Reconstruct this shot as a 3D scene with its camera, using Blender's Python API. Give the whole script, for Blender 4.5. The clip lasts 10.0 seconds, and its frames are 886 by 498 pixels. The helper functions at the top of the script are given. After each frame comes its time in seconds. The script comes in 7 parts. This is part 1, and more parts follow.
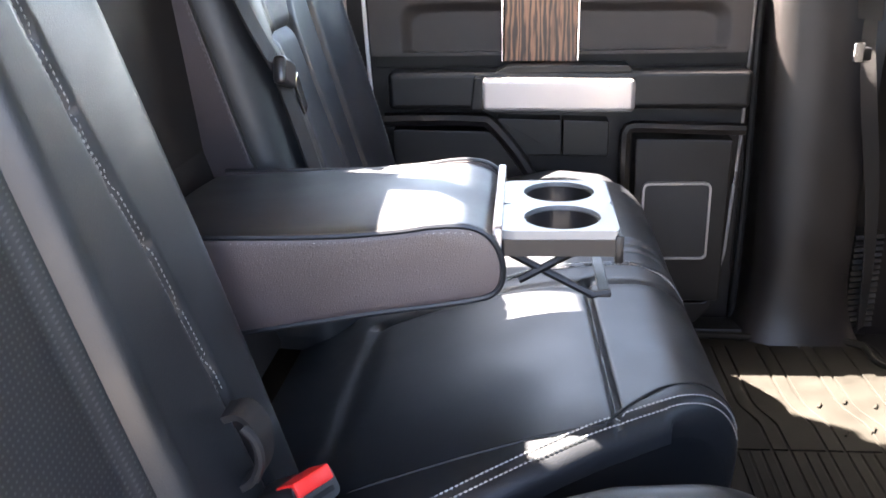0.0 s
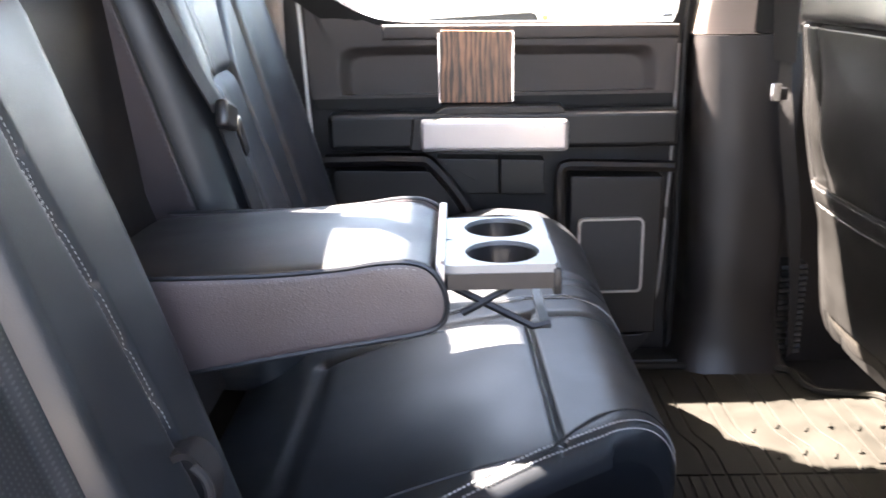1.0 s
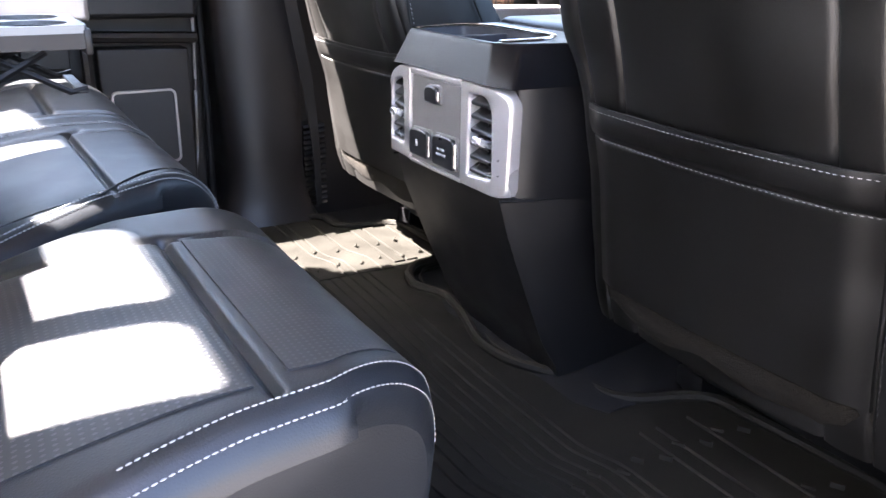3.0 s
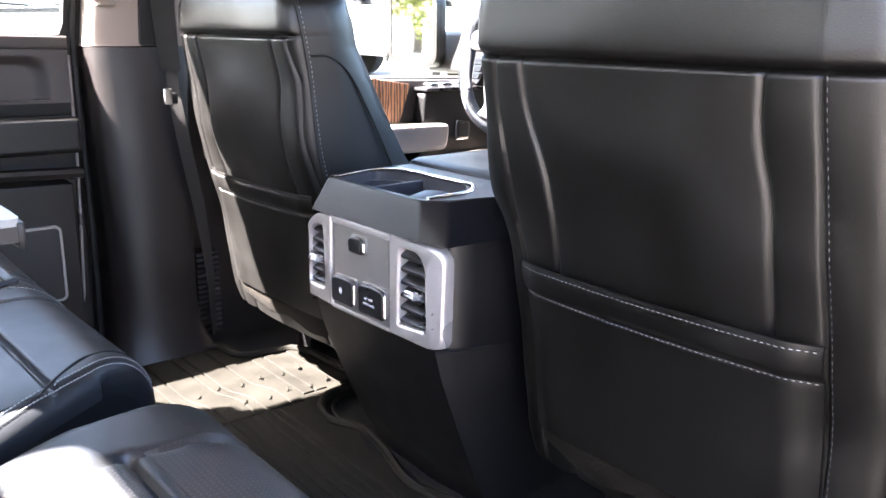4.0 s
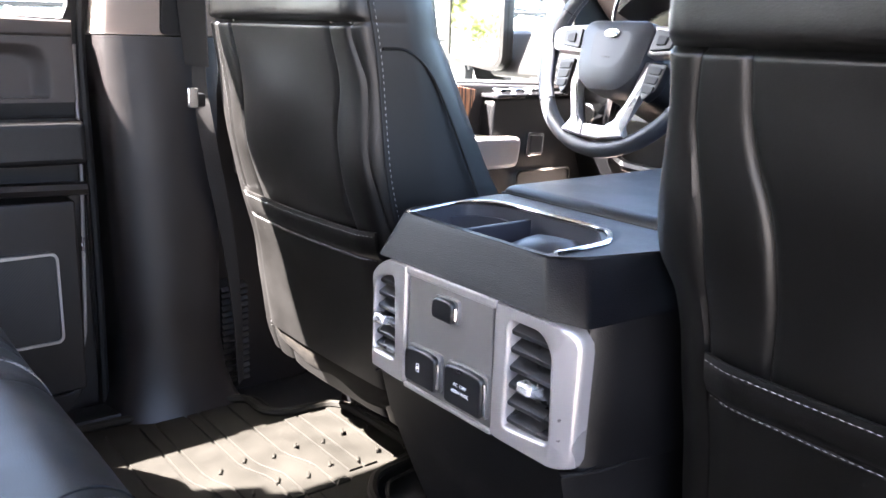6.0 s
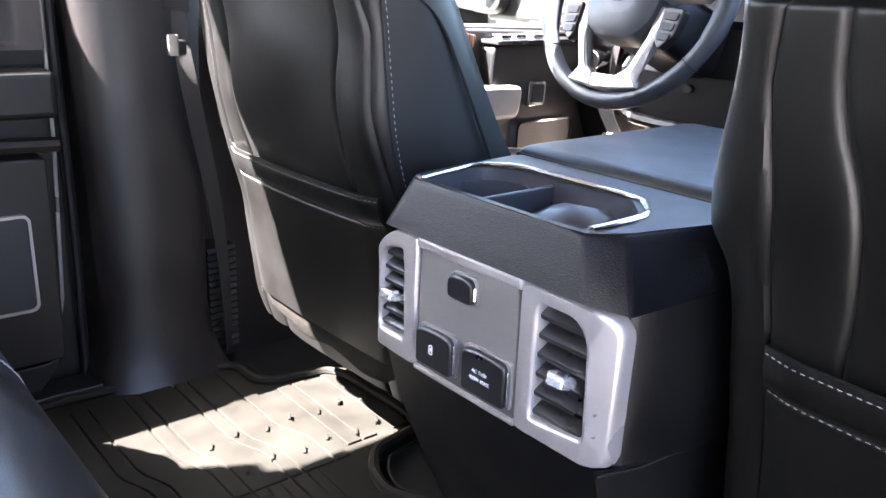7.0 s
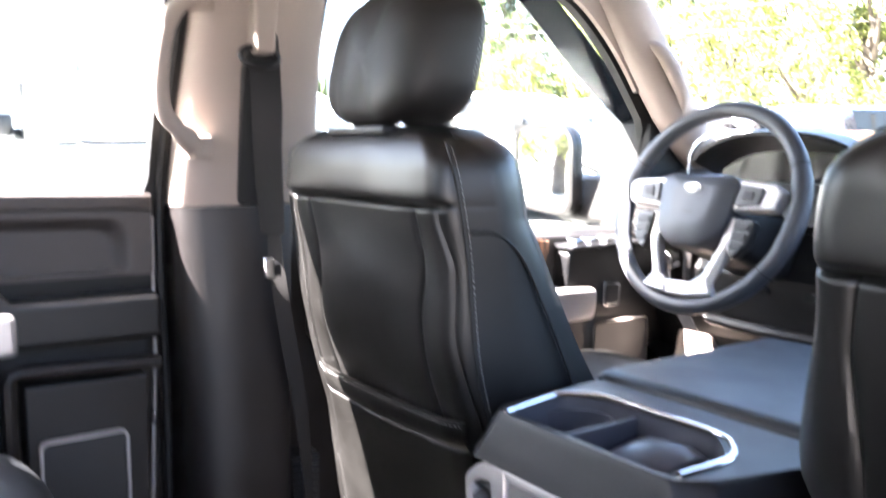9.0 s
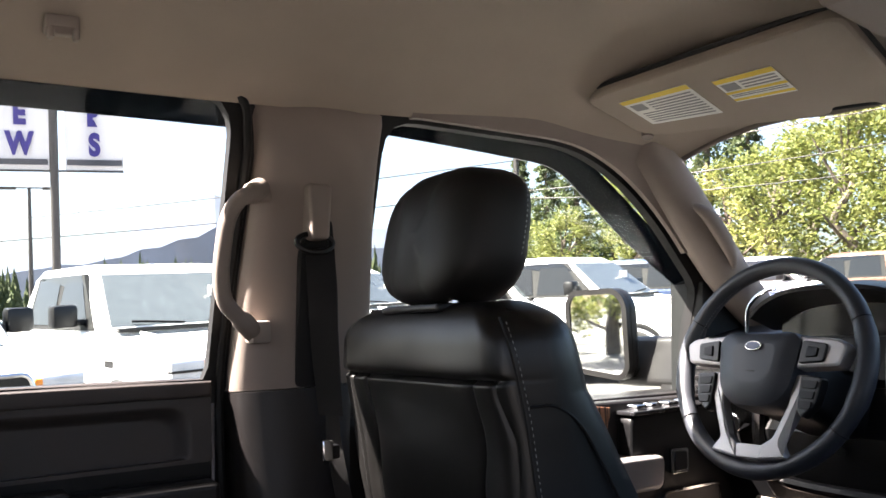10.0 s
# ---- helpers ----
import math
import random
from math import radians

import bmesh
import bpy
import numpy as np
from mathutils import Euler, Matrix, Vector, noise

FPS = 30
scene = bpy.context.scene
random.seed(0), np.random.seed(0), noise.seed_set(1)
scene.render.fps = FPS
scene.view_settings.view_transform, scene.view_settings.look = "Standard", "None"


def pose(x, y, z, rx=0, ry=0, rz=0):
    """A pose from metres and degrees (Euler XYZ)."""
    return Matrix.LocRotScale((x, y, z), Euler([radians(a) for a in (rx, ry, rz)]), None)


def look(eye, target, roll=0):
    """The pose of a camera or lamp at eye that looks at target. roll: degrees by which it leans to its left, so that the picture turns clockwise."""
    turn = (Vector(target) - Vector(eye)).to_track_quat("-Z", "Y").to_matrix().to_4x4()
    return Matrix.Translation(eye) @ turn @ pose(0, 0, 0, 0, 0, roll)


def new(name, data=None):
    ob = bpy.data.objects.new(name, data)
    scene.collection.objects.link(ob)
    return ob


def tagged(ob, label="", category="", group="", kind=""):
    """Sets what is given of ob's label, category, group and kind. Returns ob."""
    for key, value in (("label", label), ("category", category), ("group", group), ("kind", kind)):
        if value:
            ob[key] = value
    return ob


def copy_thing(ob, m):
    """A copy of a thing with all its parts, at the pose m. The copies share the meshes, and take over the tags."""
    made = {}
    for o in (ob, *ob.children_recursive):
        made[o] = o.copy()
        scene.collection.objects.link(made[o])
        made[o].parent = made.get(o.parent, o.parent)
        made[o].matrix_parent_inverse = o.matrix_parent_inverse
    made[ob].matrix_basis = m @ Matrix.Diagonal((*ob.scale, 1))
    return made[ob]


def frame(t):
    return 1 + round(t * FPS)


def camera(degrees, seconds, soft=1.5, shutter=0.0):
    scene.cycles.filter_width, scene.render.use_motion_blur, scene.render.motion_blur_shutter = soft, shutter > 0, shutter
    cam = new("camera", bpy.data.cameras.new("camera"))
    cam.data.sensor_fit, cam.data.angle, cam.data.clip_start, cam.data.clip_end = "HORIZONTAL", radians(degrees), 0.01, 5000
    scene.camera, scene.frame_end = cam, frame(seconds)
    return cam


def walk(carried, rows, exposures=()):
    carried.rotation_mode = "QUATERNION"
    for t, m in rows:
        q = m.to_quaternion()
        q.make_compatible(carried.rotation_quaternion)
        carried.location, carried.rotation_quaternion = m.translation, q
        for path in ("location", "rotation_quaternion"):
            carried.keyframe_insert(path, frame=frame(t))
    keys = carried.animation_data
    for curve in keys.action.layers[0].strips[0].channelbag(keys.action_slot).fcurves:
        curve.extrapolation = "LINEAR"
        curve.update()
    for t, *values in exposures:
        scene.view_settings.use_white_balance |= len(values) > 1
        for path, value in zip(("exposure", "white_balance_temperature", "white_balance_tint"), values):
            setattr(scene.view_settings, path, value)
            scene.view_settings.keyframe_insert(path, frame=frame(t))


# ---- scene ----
cam = camera(55.2, 10.0, shutter=0.4)
PATH = [
    (0, (-0.072, -0.766, 0.753), (-0.259, 1.101, 0.06), -1.9),
    (0.5, (-0.071, -0.765, 0.763), (-0.211, 1.123, 0.119), -1.7),
    (1, (-0.074, -0.788, 0.756), (-0.119, 1.118, 0.149), -1.7),
    (1.5, (-0.079, -0.878, 0.707), (0.232, 1.008, 0.118), -0.5),
    (2, (-0.085, -0.972, 0.617), (0.585, 0.813, 0.011), -0.2),
    (2.2, (-0.089, -1.004, 0.596), (0.668, 0.735, -0.04), -0.2),
    (3.3, (-0.113, -0.991, 0.591), (0.882, 0.611, -0.076), 0.9),
    (3.5, (-0.118, -0.969, 0.623), (0.939, 0.614, 0.009), 0.6),
    (4, (-0.183, -0.928, 0.691), (1.058, 0.556, 0.183), 0.6),
    (4.5, (-0.174, -0.906, 0.69), (1.085, 0.568, 0.2), 0.6),
    (5, (-0.154, -0.859, 0.684), (1.1, 0.614, 0.178), 1.2),
    (5.5, (-0.098, -0.725, 0.671), (1.129, 0.783, 0.199), 2.0),
    (5.7, (-0.076, -0.672, 0.666), (1.133, 0.848, 0.192), 1.9),
    (7, (-0.02, -0.518, 0.668), (1.2, 0.941, 0.046), 2.1),
    (7.5, (-0.017, -0.508, 0.659), (1.218, 0.929, 0.02), 2.6),
    (8, (-0.022, -0.513, 0.661), (1.212, 0.924, 0.019), 2.5),
    (8.5, (-0.032, -0.524, 0.669), (1.181, 0.982, 0.156), 2.2),
    (9, (-0.046, -0.528, 0.737), (1.085, 1.105, 0.505), 0.3),
    (9.2, (-0.052, -0.541, 0.752), (1.031, 1.137, 0.65), -1.4),
    (9.5, (-0.053, -0.533, 0.746), (1.02, 1.153, 0.821), -2.1),
    (10, (-0.053, -0.533, 0.746), (0.987, 1.167, 0.911), -2.8),
]
walk(cam, [(t, look(eye, target, roll)) for t, eye, target, roll in PATH],
     exposures=[(0.0, 6.30, 6950, 20), (1.0, 6.30, 6950, 20), (1.5, 6.28, 6600, 20), (2.0, 6.05, 6400, 20), (3.5, 6.20, 6400, 20), (4.5, 6.20, 6450, 20), (5.5, 6.10, 6400, 20), (7.0, 6.28, 6200, 20), (8.0, 6.46, 6150, 20), (8.5, 6.82, 6250, 20), (9.0, 6.16, 6300, 20), (9.3, 4.86, 6600, 19), (9.7, 3.86, 6600, 19), (10.0, 3.71, 6600, 19)])

# ---------------- world, sun ----------------
SUN_FROM = Vector((-0.75, 0.31, 1.0)).normalized()
world = bpy.data.worlds.new("sky")
scene.world = world
world.use_nodes = True
wn = world.node_tree.nodes
wl = world.node_tree.links
sky = wn.new("ShaderNodeTexSky")
sky.sky_type = "NISHITA"
sky.sun_disc = False
sky.sun_elevation = math.asin(SUN_FROM.z)
sky.sun_rotation = math.atan2(SUN_FROM.x, SUN_FROM.y)
sky.air_density, sky.dust_density, sky.ozone_density = 1.0, 4.0, 1.0
wl.new(sky.outputs["Color"], wn["Background"].inputs["Color"])
wn["Background"].inputs["Strength"].default_value = 0.05

sun = new("sun", bpy.data.lights.new("sun", "SUN"))
sun.data.energy, sun.data.angle, sun.data.color = 5.0, radians(0.5), (1.0, 0.95, 0.85)
sun.matrix_world = look(SUN_FROM * 20, (0, 0, 0))

# ---------------- materials ----------------
def material(name, colour, rough=0.5, metal=0.0, grain=0.0, grain_size=300.0, mottle=0.12, mottle_size=9.0,
             wear=0.0, kind="noise", spec=0.5, coat=0.0, rough_var=0.08):
    """A surface with colour mottling, roughness variation and a fine relief, all in object space metres."""
    m = bpy.data.materials.new(name)
    m.use_nodes = True
    n, l = m.node_tree.nodes, m.node_tree.links
    b = n["Principled BSDF"]
    b.inputs["Metallic"].default_value = metal
    b.inputs["Specular IOR Level"].default_value = spec
    b.inputs["Coat Weight"].default_value = coat
    pos = n.new("ShaderNodeNewGeometry").outputs["Position"]
    big = n.new("ShaderNodeTexNoise")
    big.inputs["Scale"].default_value, big.inputs["Detail"].default_value = mottle_size, 6.0
    l.new(pos, big.inputs["Vector"])
    ramp = n.new("ShaderNodeMapRange")
    ramp.inputs["From Min"].default_value, ramp.inputs["From Max"].default_value = 0.3, 0.7
    ramp.inputs["To Min"].default_value, ramp.inputs["To Max"].default_value = 1 - mottle, 1 + mottle
    l.new(big.outputs["Fac"], ramp.inputs["Value"])
    mul = n.new("ShaderNodeVectorMath")
    mul.operation = "SCALE"
    mul.inputs[0].default_value = colour
    l.new(ramp.outputs["Result"], mul.inputs["Scale"])
    l.new(mul.outputs["Vector"], b.inputs["Base Color"])
    rr = n.new("ShaderNodeMapRange")
    rr.inputs["From Min"].default_value, rr.inputs["From Max"].default_value = 0.3, 0.7
    rr.inputs["To Min"].default_value, rr.inputs["To Max"].default_value = max(rough - rough_var, 0.02), min(rough + rough_var, 1)
    l.new(big.outputs["Fac"], rr.inputs["Value"])
    l.new(rr.outputs["Result"], b.inputs["Roughness"])
    if grain > 0:
        if kind == "leather":
            fine = n.new("ShaderNodeTexVoronoi")
            fine.feature = "DISTANCE_TO_EDGE"
            fine.inputs["Scale"].default_value = grain_size
            height = fine.outputs["Distance"]
        else:
            fine = n.new("ShaderNodeTexNoise")
            fine.inputs["Scale"].default_value, fine.inputs["Detail"].default_value = grain_size, 3.0
            height = fine.outputs["Fac"]
        l.new(pos, fine.inputs["Vector"])
        bump = n.new("ShaderNodeBump")
        bump.inputs["Strength"].default_value, bump.inputs["Distance"].default_value = grain, 0.001
        l.new(height, bump.inputs["Height"])
        l.new(bump.outputs["Normal"], b.inputs["Normal"])
    return m


LEATHER = material("black_leather", (0.0066, 0.0078, 0.0096), 0.42, spec=0.40, grain=0.15, grain_size=420, kind="leather", mottle=0.2)
WHEEL_SKIN = material("steering_wheel_leather", (0.031, 0.034, 0.041), 0.45, grain=0.15, grain_size=500, kind="leather")
LEATHER_SIDE = material("black_vinyl", (0.040, 0.032, 0.034), 0.45, grain=0.4, grain_size=430, kind="leather", mottle=0.2)
VINYL = material("seat_back_vinyl", (0.0027, 0.0025, 0.0022), 0.42, spec=0.42, grain=0.14, grain_size=420, kind="leather", mottle=0.2)
# the seat vinyl again, paler and duller to paint the brighter light on headrests
HEAD_VINYL = material("lightened_headrest_vinyl", (0.0052, 0.0047, 0.0043), 0.55, spec=0.3, grain=0.2, grain_size=420, kind="leather", mottle=0.2)
THREAD = material("pale_thread", (0.20, 0.20, 0.20), 0.7)
THREAD_DIM = material("grey_thread", (0.07, 0.07, 0.07), 0.7)
PLASTIC = material("black_plastic", (0.0028, 0.0028, 0.0032), 0.40, spec=0.36, grain=0.35, grain_size=700, mottle=0.15)
PLASTIC_SMOOTH = material("smooth_black_plastic", (0.012, 0.012, 0.013), 0.3)
GREY_PLASTIC = material("dark_grey_plastic", (0.0078, 0.0066, 0.0066), 0.40, spec=0.36, grain=0.3, grain_size=900, mottle=0.12)
CONSOLE_SKIN = material("grained_console_skin", (0.0026, 0.0027, 0.0036), 0.36, spec=0.24, grain=0.45, grain_size=480, kind="leather")
SILVER = material("satin_silver_paint", (0.40, 0.38, 0.37), 0.34, metal=0.6, grain=0.05, grain_size=1500, mottle=0.05)
PANEL_GREY = material("satin_grey_panel", (0.175, 0.168, 0.162), 0.42, metal=0.4, mottle=0.05)
CHROME = material("chrome", (0.62, 0.62, 0.63), 0.14, metal=1.0, mottle=0.03, rough_var=0.03)
RUBBER = material("black_rubber", (0.0074, 0.0069, 0.0056), 0.62, spec=0.09, grain=0.3, grain_size=900, mottle=0.25, mottle_size=14)
TRAY = material("blue_grey_tray_paint", (0.150, 0.162, 0.170), 0.38, metal=0.4, mottle=0.06)
# brown side vinyl with the deep recess's shade put into its colour
RECESS = material("recess_shaded_vinyl", (0.0065, 0.0050, 0.0048), 0.6, spec=0.2, grain=0.3, grain_size=430, kind="leather", mottle=0.2)
STRAP = material("dark_grey_strap", (0.010, 0.009, 0.009), 0.6, spec=0.3, grain=0.4, grain_size=700)
DOOR_TOP = material("soft_brown_grey_vinyl", (0.034, 0.0285, 0.0265), 0.5, spec=0.4, grain=0.35, grain_size=600, kind="leather", mottle=0.12)
LINER = material("tray_liner", (0.022, 0.023, 0.030), 0.40, spec=0.45, mottle=0.1)
BRIGHT = material("bright_satin_metal", (0.70, 0.70, 0.71), 0.22, metal=0.75, mottle=0.04)
CARPET = material("black_carpet", (0.0048, 0.0048, 0.0052), 0.95, spec=0.12, grain=1.0, grain_size=1200, mottle=0.3, mottle_size=40)
BEIGE = material("warm_grey_trim", (0.205, 0.168, 0.143), 0.75, grain=0.3, grain_size=1100, mottle=0.05)
HEADLINER = material("woven_headliner", (0.31, 0.255, 0.205), 0.95, grain=0.6, grain_size=1400, mottle=0.06)
BELT = material("black_webbing", (0.0075, 0.0070, 0.0070), 0.7, spec=0.25, grain=0.8, grain_size=900)
RED = material("red_plastic", (0.62, 0.02, 0.015), 0.35)
SEAL = material("black_seal", (0.006, 0.006, 0.006), 0.6, spec=0.25, grain=0.2, grain_size=600)
WHITE_PAINT = material("white_car_paint", (0.78, 0.79, 0.80), 0.25, coat=0.5, mottle=0.03)
ASPHALT = material("asphalt", (0.085, 0.081, 0.077), 0.9, grain=0.8, grain_size=120, mottle=0.25, mottle_size=1.2)
SCREEN = material("dark_gloss_panel", (0.006, 0.006, 0.008), 0.12, mottle=0.02)
BADGE_BLUE = material("dark_blue_enamel", (0.01, 0.03, 0.12), 0.25)
PAPER = material("white_label_paper", (0.75, 0.74, 0.70), 0.6)
YELLOW = material("yellow_label_paper", (0.75, 0.55, 0.06), 0.6)


def perforated(name, colour, hole_grey=0.020):
    """Leather with rows of fine holes; the rows run in y and in x plus z."""
    m = material(name, colour, 0.47, mottle=0.15, spec=0.5)
    n, l = m.node_tree.nodes, m.node_tree.links
    b = n["Principled BSDF"]
    sep = n.new("ShaderNodeSeparateXYZ")
    l.new(n.new("ShaderNodeNewGeometry").outputs["Position"], sep.inputs[0])

    def op(kind, a, c):
        q = n.new("ShaderNodeMath")
        q.operation = kind
        for i, v in enumerate((a, c)):
            if isinstance(v, (int, float)):
                q.inputs[i].default_value = v
            elif v is not None:
                l.new(v, q.inputs[i])
        return q.outputs[0]
    u, v = op("MULTIPLY", sep.outputs["Y"], 600.0), op("MULTIPLY", op("SUBTRACT", sep.outputs["X"], sep.outputs["Z"]), 600.0)
    dots = op("MULTIPLY", op("SINE", op("ADD", u, v), None), op("SINE", op("SUBTRACT", u, v), None))
    hole = n.new("ShaderNodeMapRange")
    hole.inputs["From Min"].default_value, hole.inputs["From Max"].default_value = 0.45, 0.7
    l.new(dots, hole.inputs["Value"])
    mix = n.new("ShaderNodeMix")
    mix.data_type = "RGBA"
    mix.inputs["A"].default_value, mix.inputs["B"].default_value = (*colour, 1), (hole_grey, hole_grey, hole_grey * 1.05, 1)
    l.new(hole.outputs["Result"], mix.inputs["Factor"])
    l.new(mix.outputs["Result"], b.inputs["Base Color"])
    bump = n.new("ShaderNodeBump")
    bump.inputs["Strength"].default_value, bump.inputs["Distance"].default_value = 0.22, -0.0005
    l.new(hole.outputs["Result"], bump.inputs["Height"])
    l.new(bump.outputs["Normal"], b.inputs["Normal"])
    return m


GRILLE = perforated("perforated_grille", (0.006, 0.006, 0.0066), 0.012)
MIRROR = material("mirror_silver", (0.86, 0.87, 0.87), 0.02, metal=1.0, mottle=0.0, rough_var=0.01)
PERFORATED = perforated("perforated_leather", (0.0072, 0.0077, 0.0088), 0.030)
FUZZ = material("fuzzy_carpet_skirt", (0.0058, 0.0048, 0.0034), 0.95, spec=0.12, grain=1.0, grain_size=500, mottle=0.5, mottle_size=60)


def wood(name, dark, pale):
    """Straight-grained wood that runs upright, with wavering dark lines."""
    m = bpy.data.materials.new(name)
    m.use_nodes = True
    n, l = m.node_tree.nodes, m.node_tree.links
    b = n["Principled BSDF"]
    mp = n.new("ShaderNodeMapping")
    mp.inputs["Scale"].default_value = (1.0, 1.0, 0.10)
    l.new(n.new("ShaderNodeNewGeometry").outputs["Position"], mp.inputs["Vector"])
    nz = n.new("ShaderNodeTexNoise")
    nz.inputs["Scale"].default_value, nz.inputs["Detail"].default_value, nz.inputs["Distortion"].default_value = 95.0, 6.0, 1.4
    l.new(mp.outputs["Vector"], nz.inputs["Vector"])
    wv = n.new("ShaderNodeTexWave")
    wv.bands_direction = "X"
    wv.inputs["Scale"].default_value, wv.inputs["Distortion"].default_value, wv.inputs["Detail"].default_value, wv.inputs["Detail Scale"].default_value = 32.0, 9.0, 3.0, 2.2
    l.new(mp.outputs["Vector"], wv.inputs["Vector"])
    mx = n.new("ShaderNodeMath")
    mx.operation = "MULTIPLY"
    l.new(nz.outputs["Fac"], mx.inputs[0])
    l.new(wv.outputs["Fac"], mx.inputs[1])
    cr = n.new("ShaderNodeValToRGB")
    cr.color_ramp.elements[0].color, cr.color_ramp.elements[1].color = (*dark, 1), (*pale, 1)
    cr.color_ramp.elements[0].position, cr.color_ramp.elements[1].position = 0.08, 0.5
    l.new(mx.outputs[0], cr.inputs["Fac"])
    l.new(cr.outputs["Color"], b.inputs["Base Color"])
    b.inputs["Roughness"].default_value, b.inputs["Specular IOR Level"].default_value = 0.4, 0.45
    return m


WOOD = wood("walnut_trim", (0.030, 0.016, 0.010), (0.26, 0.125, 0.066))


def glass(name, tint=(1, 1, 1), sheen=0.9):
    m = bpy.data.materials.new(name)
    m.use_nodes = True
    n, l = m.node_tree.nodes, m.node_tree.links
    n.remove(n["Principled BSDF"])
    clear = n.new("ShaderNodeBsdfTransparent")
    clear.inputs["Color"].default_value = (*tint, 1)
    gloss = n.new("ShaderNodeBsdfGlossy")
    gloss.inputs["Roughness"].default_value = 0.02
    face = n.new("ShaderNodeLayerWeight")
    power, scaled = n.new("ShaderNodeMath"), n.new("ShaderNodeMath")
    power.operation, power.inputs[1].default_value = "POWER", 5.0
    scaled.operation, scaled.inputs[1].default_value, scaled.inputs[2].default_value = "MULTIPLY_ADD", sheen, 0.03 * sheen
    face.inputs["Blend"].default_value = 0.5
    l.new(face.outputs["Facing"], power.inputs[0])
    l.new(power.outputs[0], scaled.inputs[0])
    mix = n.new("ShaderNodeMixShader")
    l.new(scaled.outputs[0], mix.inputs["Fac"])
    l.new(clear.outputs["BSDF"], mix.inputs[1])
    l.new(gloss.outputs["BSDF"], mix.inputs[2])
    l.new(mix.outputs["Shader"], n["Material Output"].inputs["Surface"])
    return m


GLASS = glass("car_glass", (0.86, 0.9, 0.88), 0.3)


# ---------------- mesh helpers ----------------
def link_mesh(name, bm, mat, parent=None, label="", smooth=True, angle=40):
    me = bpy.data.meshes.new(name)
    bmesh.ops.recalc_face_normals(bm, faces=bm.faces)
    if smooth:
        areas = sorted(f.calc_area() for f in bm.faces)
        mid = areas[len(areas) // 2]
        for f in bm.faces:
            f.smooth = f.calc_area() < (25 if len(f.verts) <= 4 else 6) * mid + 1e-9
        for e in bm.edges:
            if len(e.link_faces) == 2 and e.calc_face_angle(0) > radians(angle):
                e.smooth = False
    bm.to_mesh(me)
    bm.free()
    me.materials.append(mat)
    ob = new(name, me)
    if parent is not None:
        ob.parent = parent
    if label:
        tagged(ob, label)
    return ob


def part(name, bm, mat, parent, label="", smooth=True):
    return link_mesh(name, bm, mat, parent, label, smooth)


def structure(name, bm, mat, label, smooth=True):
    return tagged(link_mesh(name, bm, mat, None, "", smooth), label, name.split("_")[0], kind="structure")


def thing(name, label, category, group=""):
    return tagged(new(name), label, category, group)


def loft(rings, cap=True, closed=True):
    """A skin over rings of equally many points."""
    bm = bmesh.new()
    rows = [[bm.verts.new(p) for p in ring] for ring in rings]
    n = len(rows[0])
    for a, b in zip(rows, rows[1:]):
        for i in range(n if closed else n - 1):
            j = (i + 1) % n
            bm.faces.new((a[i], a[j], b[j], b[i]))
    if cap:
        bm.faces.new(rows[0][::-1])
        bm.faces.new(rows[-1])
    return bm


def rrect(hw, hh, r, n=5, cx=0.0, cy=0.0):
    """A rounded rectangle as 2D points."""
    r = min(r, hw, hh)
    pts = []
    for sx, sy, a0 in ((1, 1, 0), (-1, 1, 90), (-1, -1, 180), (1, -1, 270)):
        for i in range(n + 1):
            a = radians(a0 + 90 * i / n)
            pts.append((cx + sx * (hw - r) + r * math.cos(a), cy + sy * (hh - r) + r * math.sin(a)))
    return pts


def box(x0, x1, y0, y1, z0, z1, bevel=0.0, seg=2):
    bm = bmesh.new()
    bmesh.ops.create_cube(bm, size=1)
    for v in bm.verts:
        v.co = Vector(((x0 + x1) / 2 + v.co.x * (x1 - x0), (y0 + y1) / 2 + v.co.y * (y1 - y0), (z0 + z1) / 2 + v.co.z * (z1 - z0)))
    if bevel:
        bmesh.ops.bevel(bm, geom=bm.edges[:], offset=bevel, segments=seg, affect="EDGES", profile=0.5)
    return bm


def prism(outline, axis, a, b, bevel=0.0, seg=2):
    """A 2D outline pushed along an axis from a to b. outline is in the other two axes, in order x, y, z."""
    def at(p, s):
        q = list(p)
        q.insert("xyz".index(axis), s)
        return q
    bm = bmesh.new()
    lo, hi = [bm.verts.new(at(p, a)) for p in outline], [bm.verts.new(at(p, b)) for p in outline]
    n = len(outline)
    for i in range(n):
        bm.faces.new((lo[i], lo[(i + 1) % n], hi[(i + 1) % n], hi[i]))
    f0, f1 = bm.faces.new(lo[::-1]), bm.faces.new(hi)
    if bevel:
        rim = list({e for f in (f0, f1) for e in f.edges})
        bmesh.ops.recalc_face_normals(bm, faces=bm.faces)
        bmesh.ops.bevel(bm, geom=rim, offset=bevel, segments=seg, affect="EDGES", profile=0.5)
    return bm


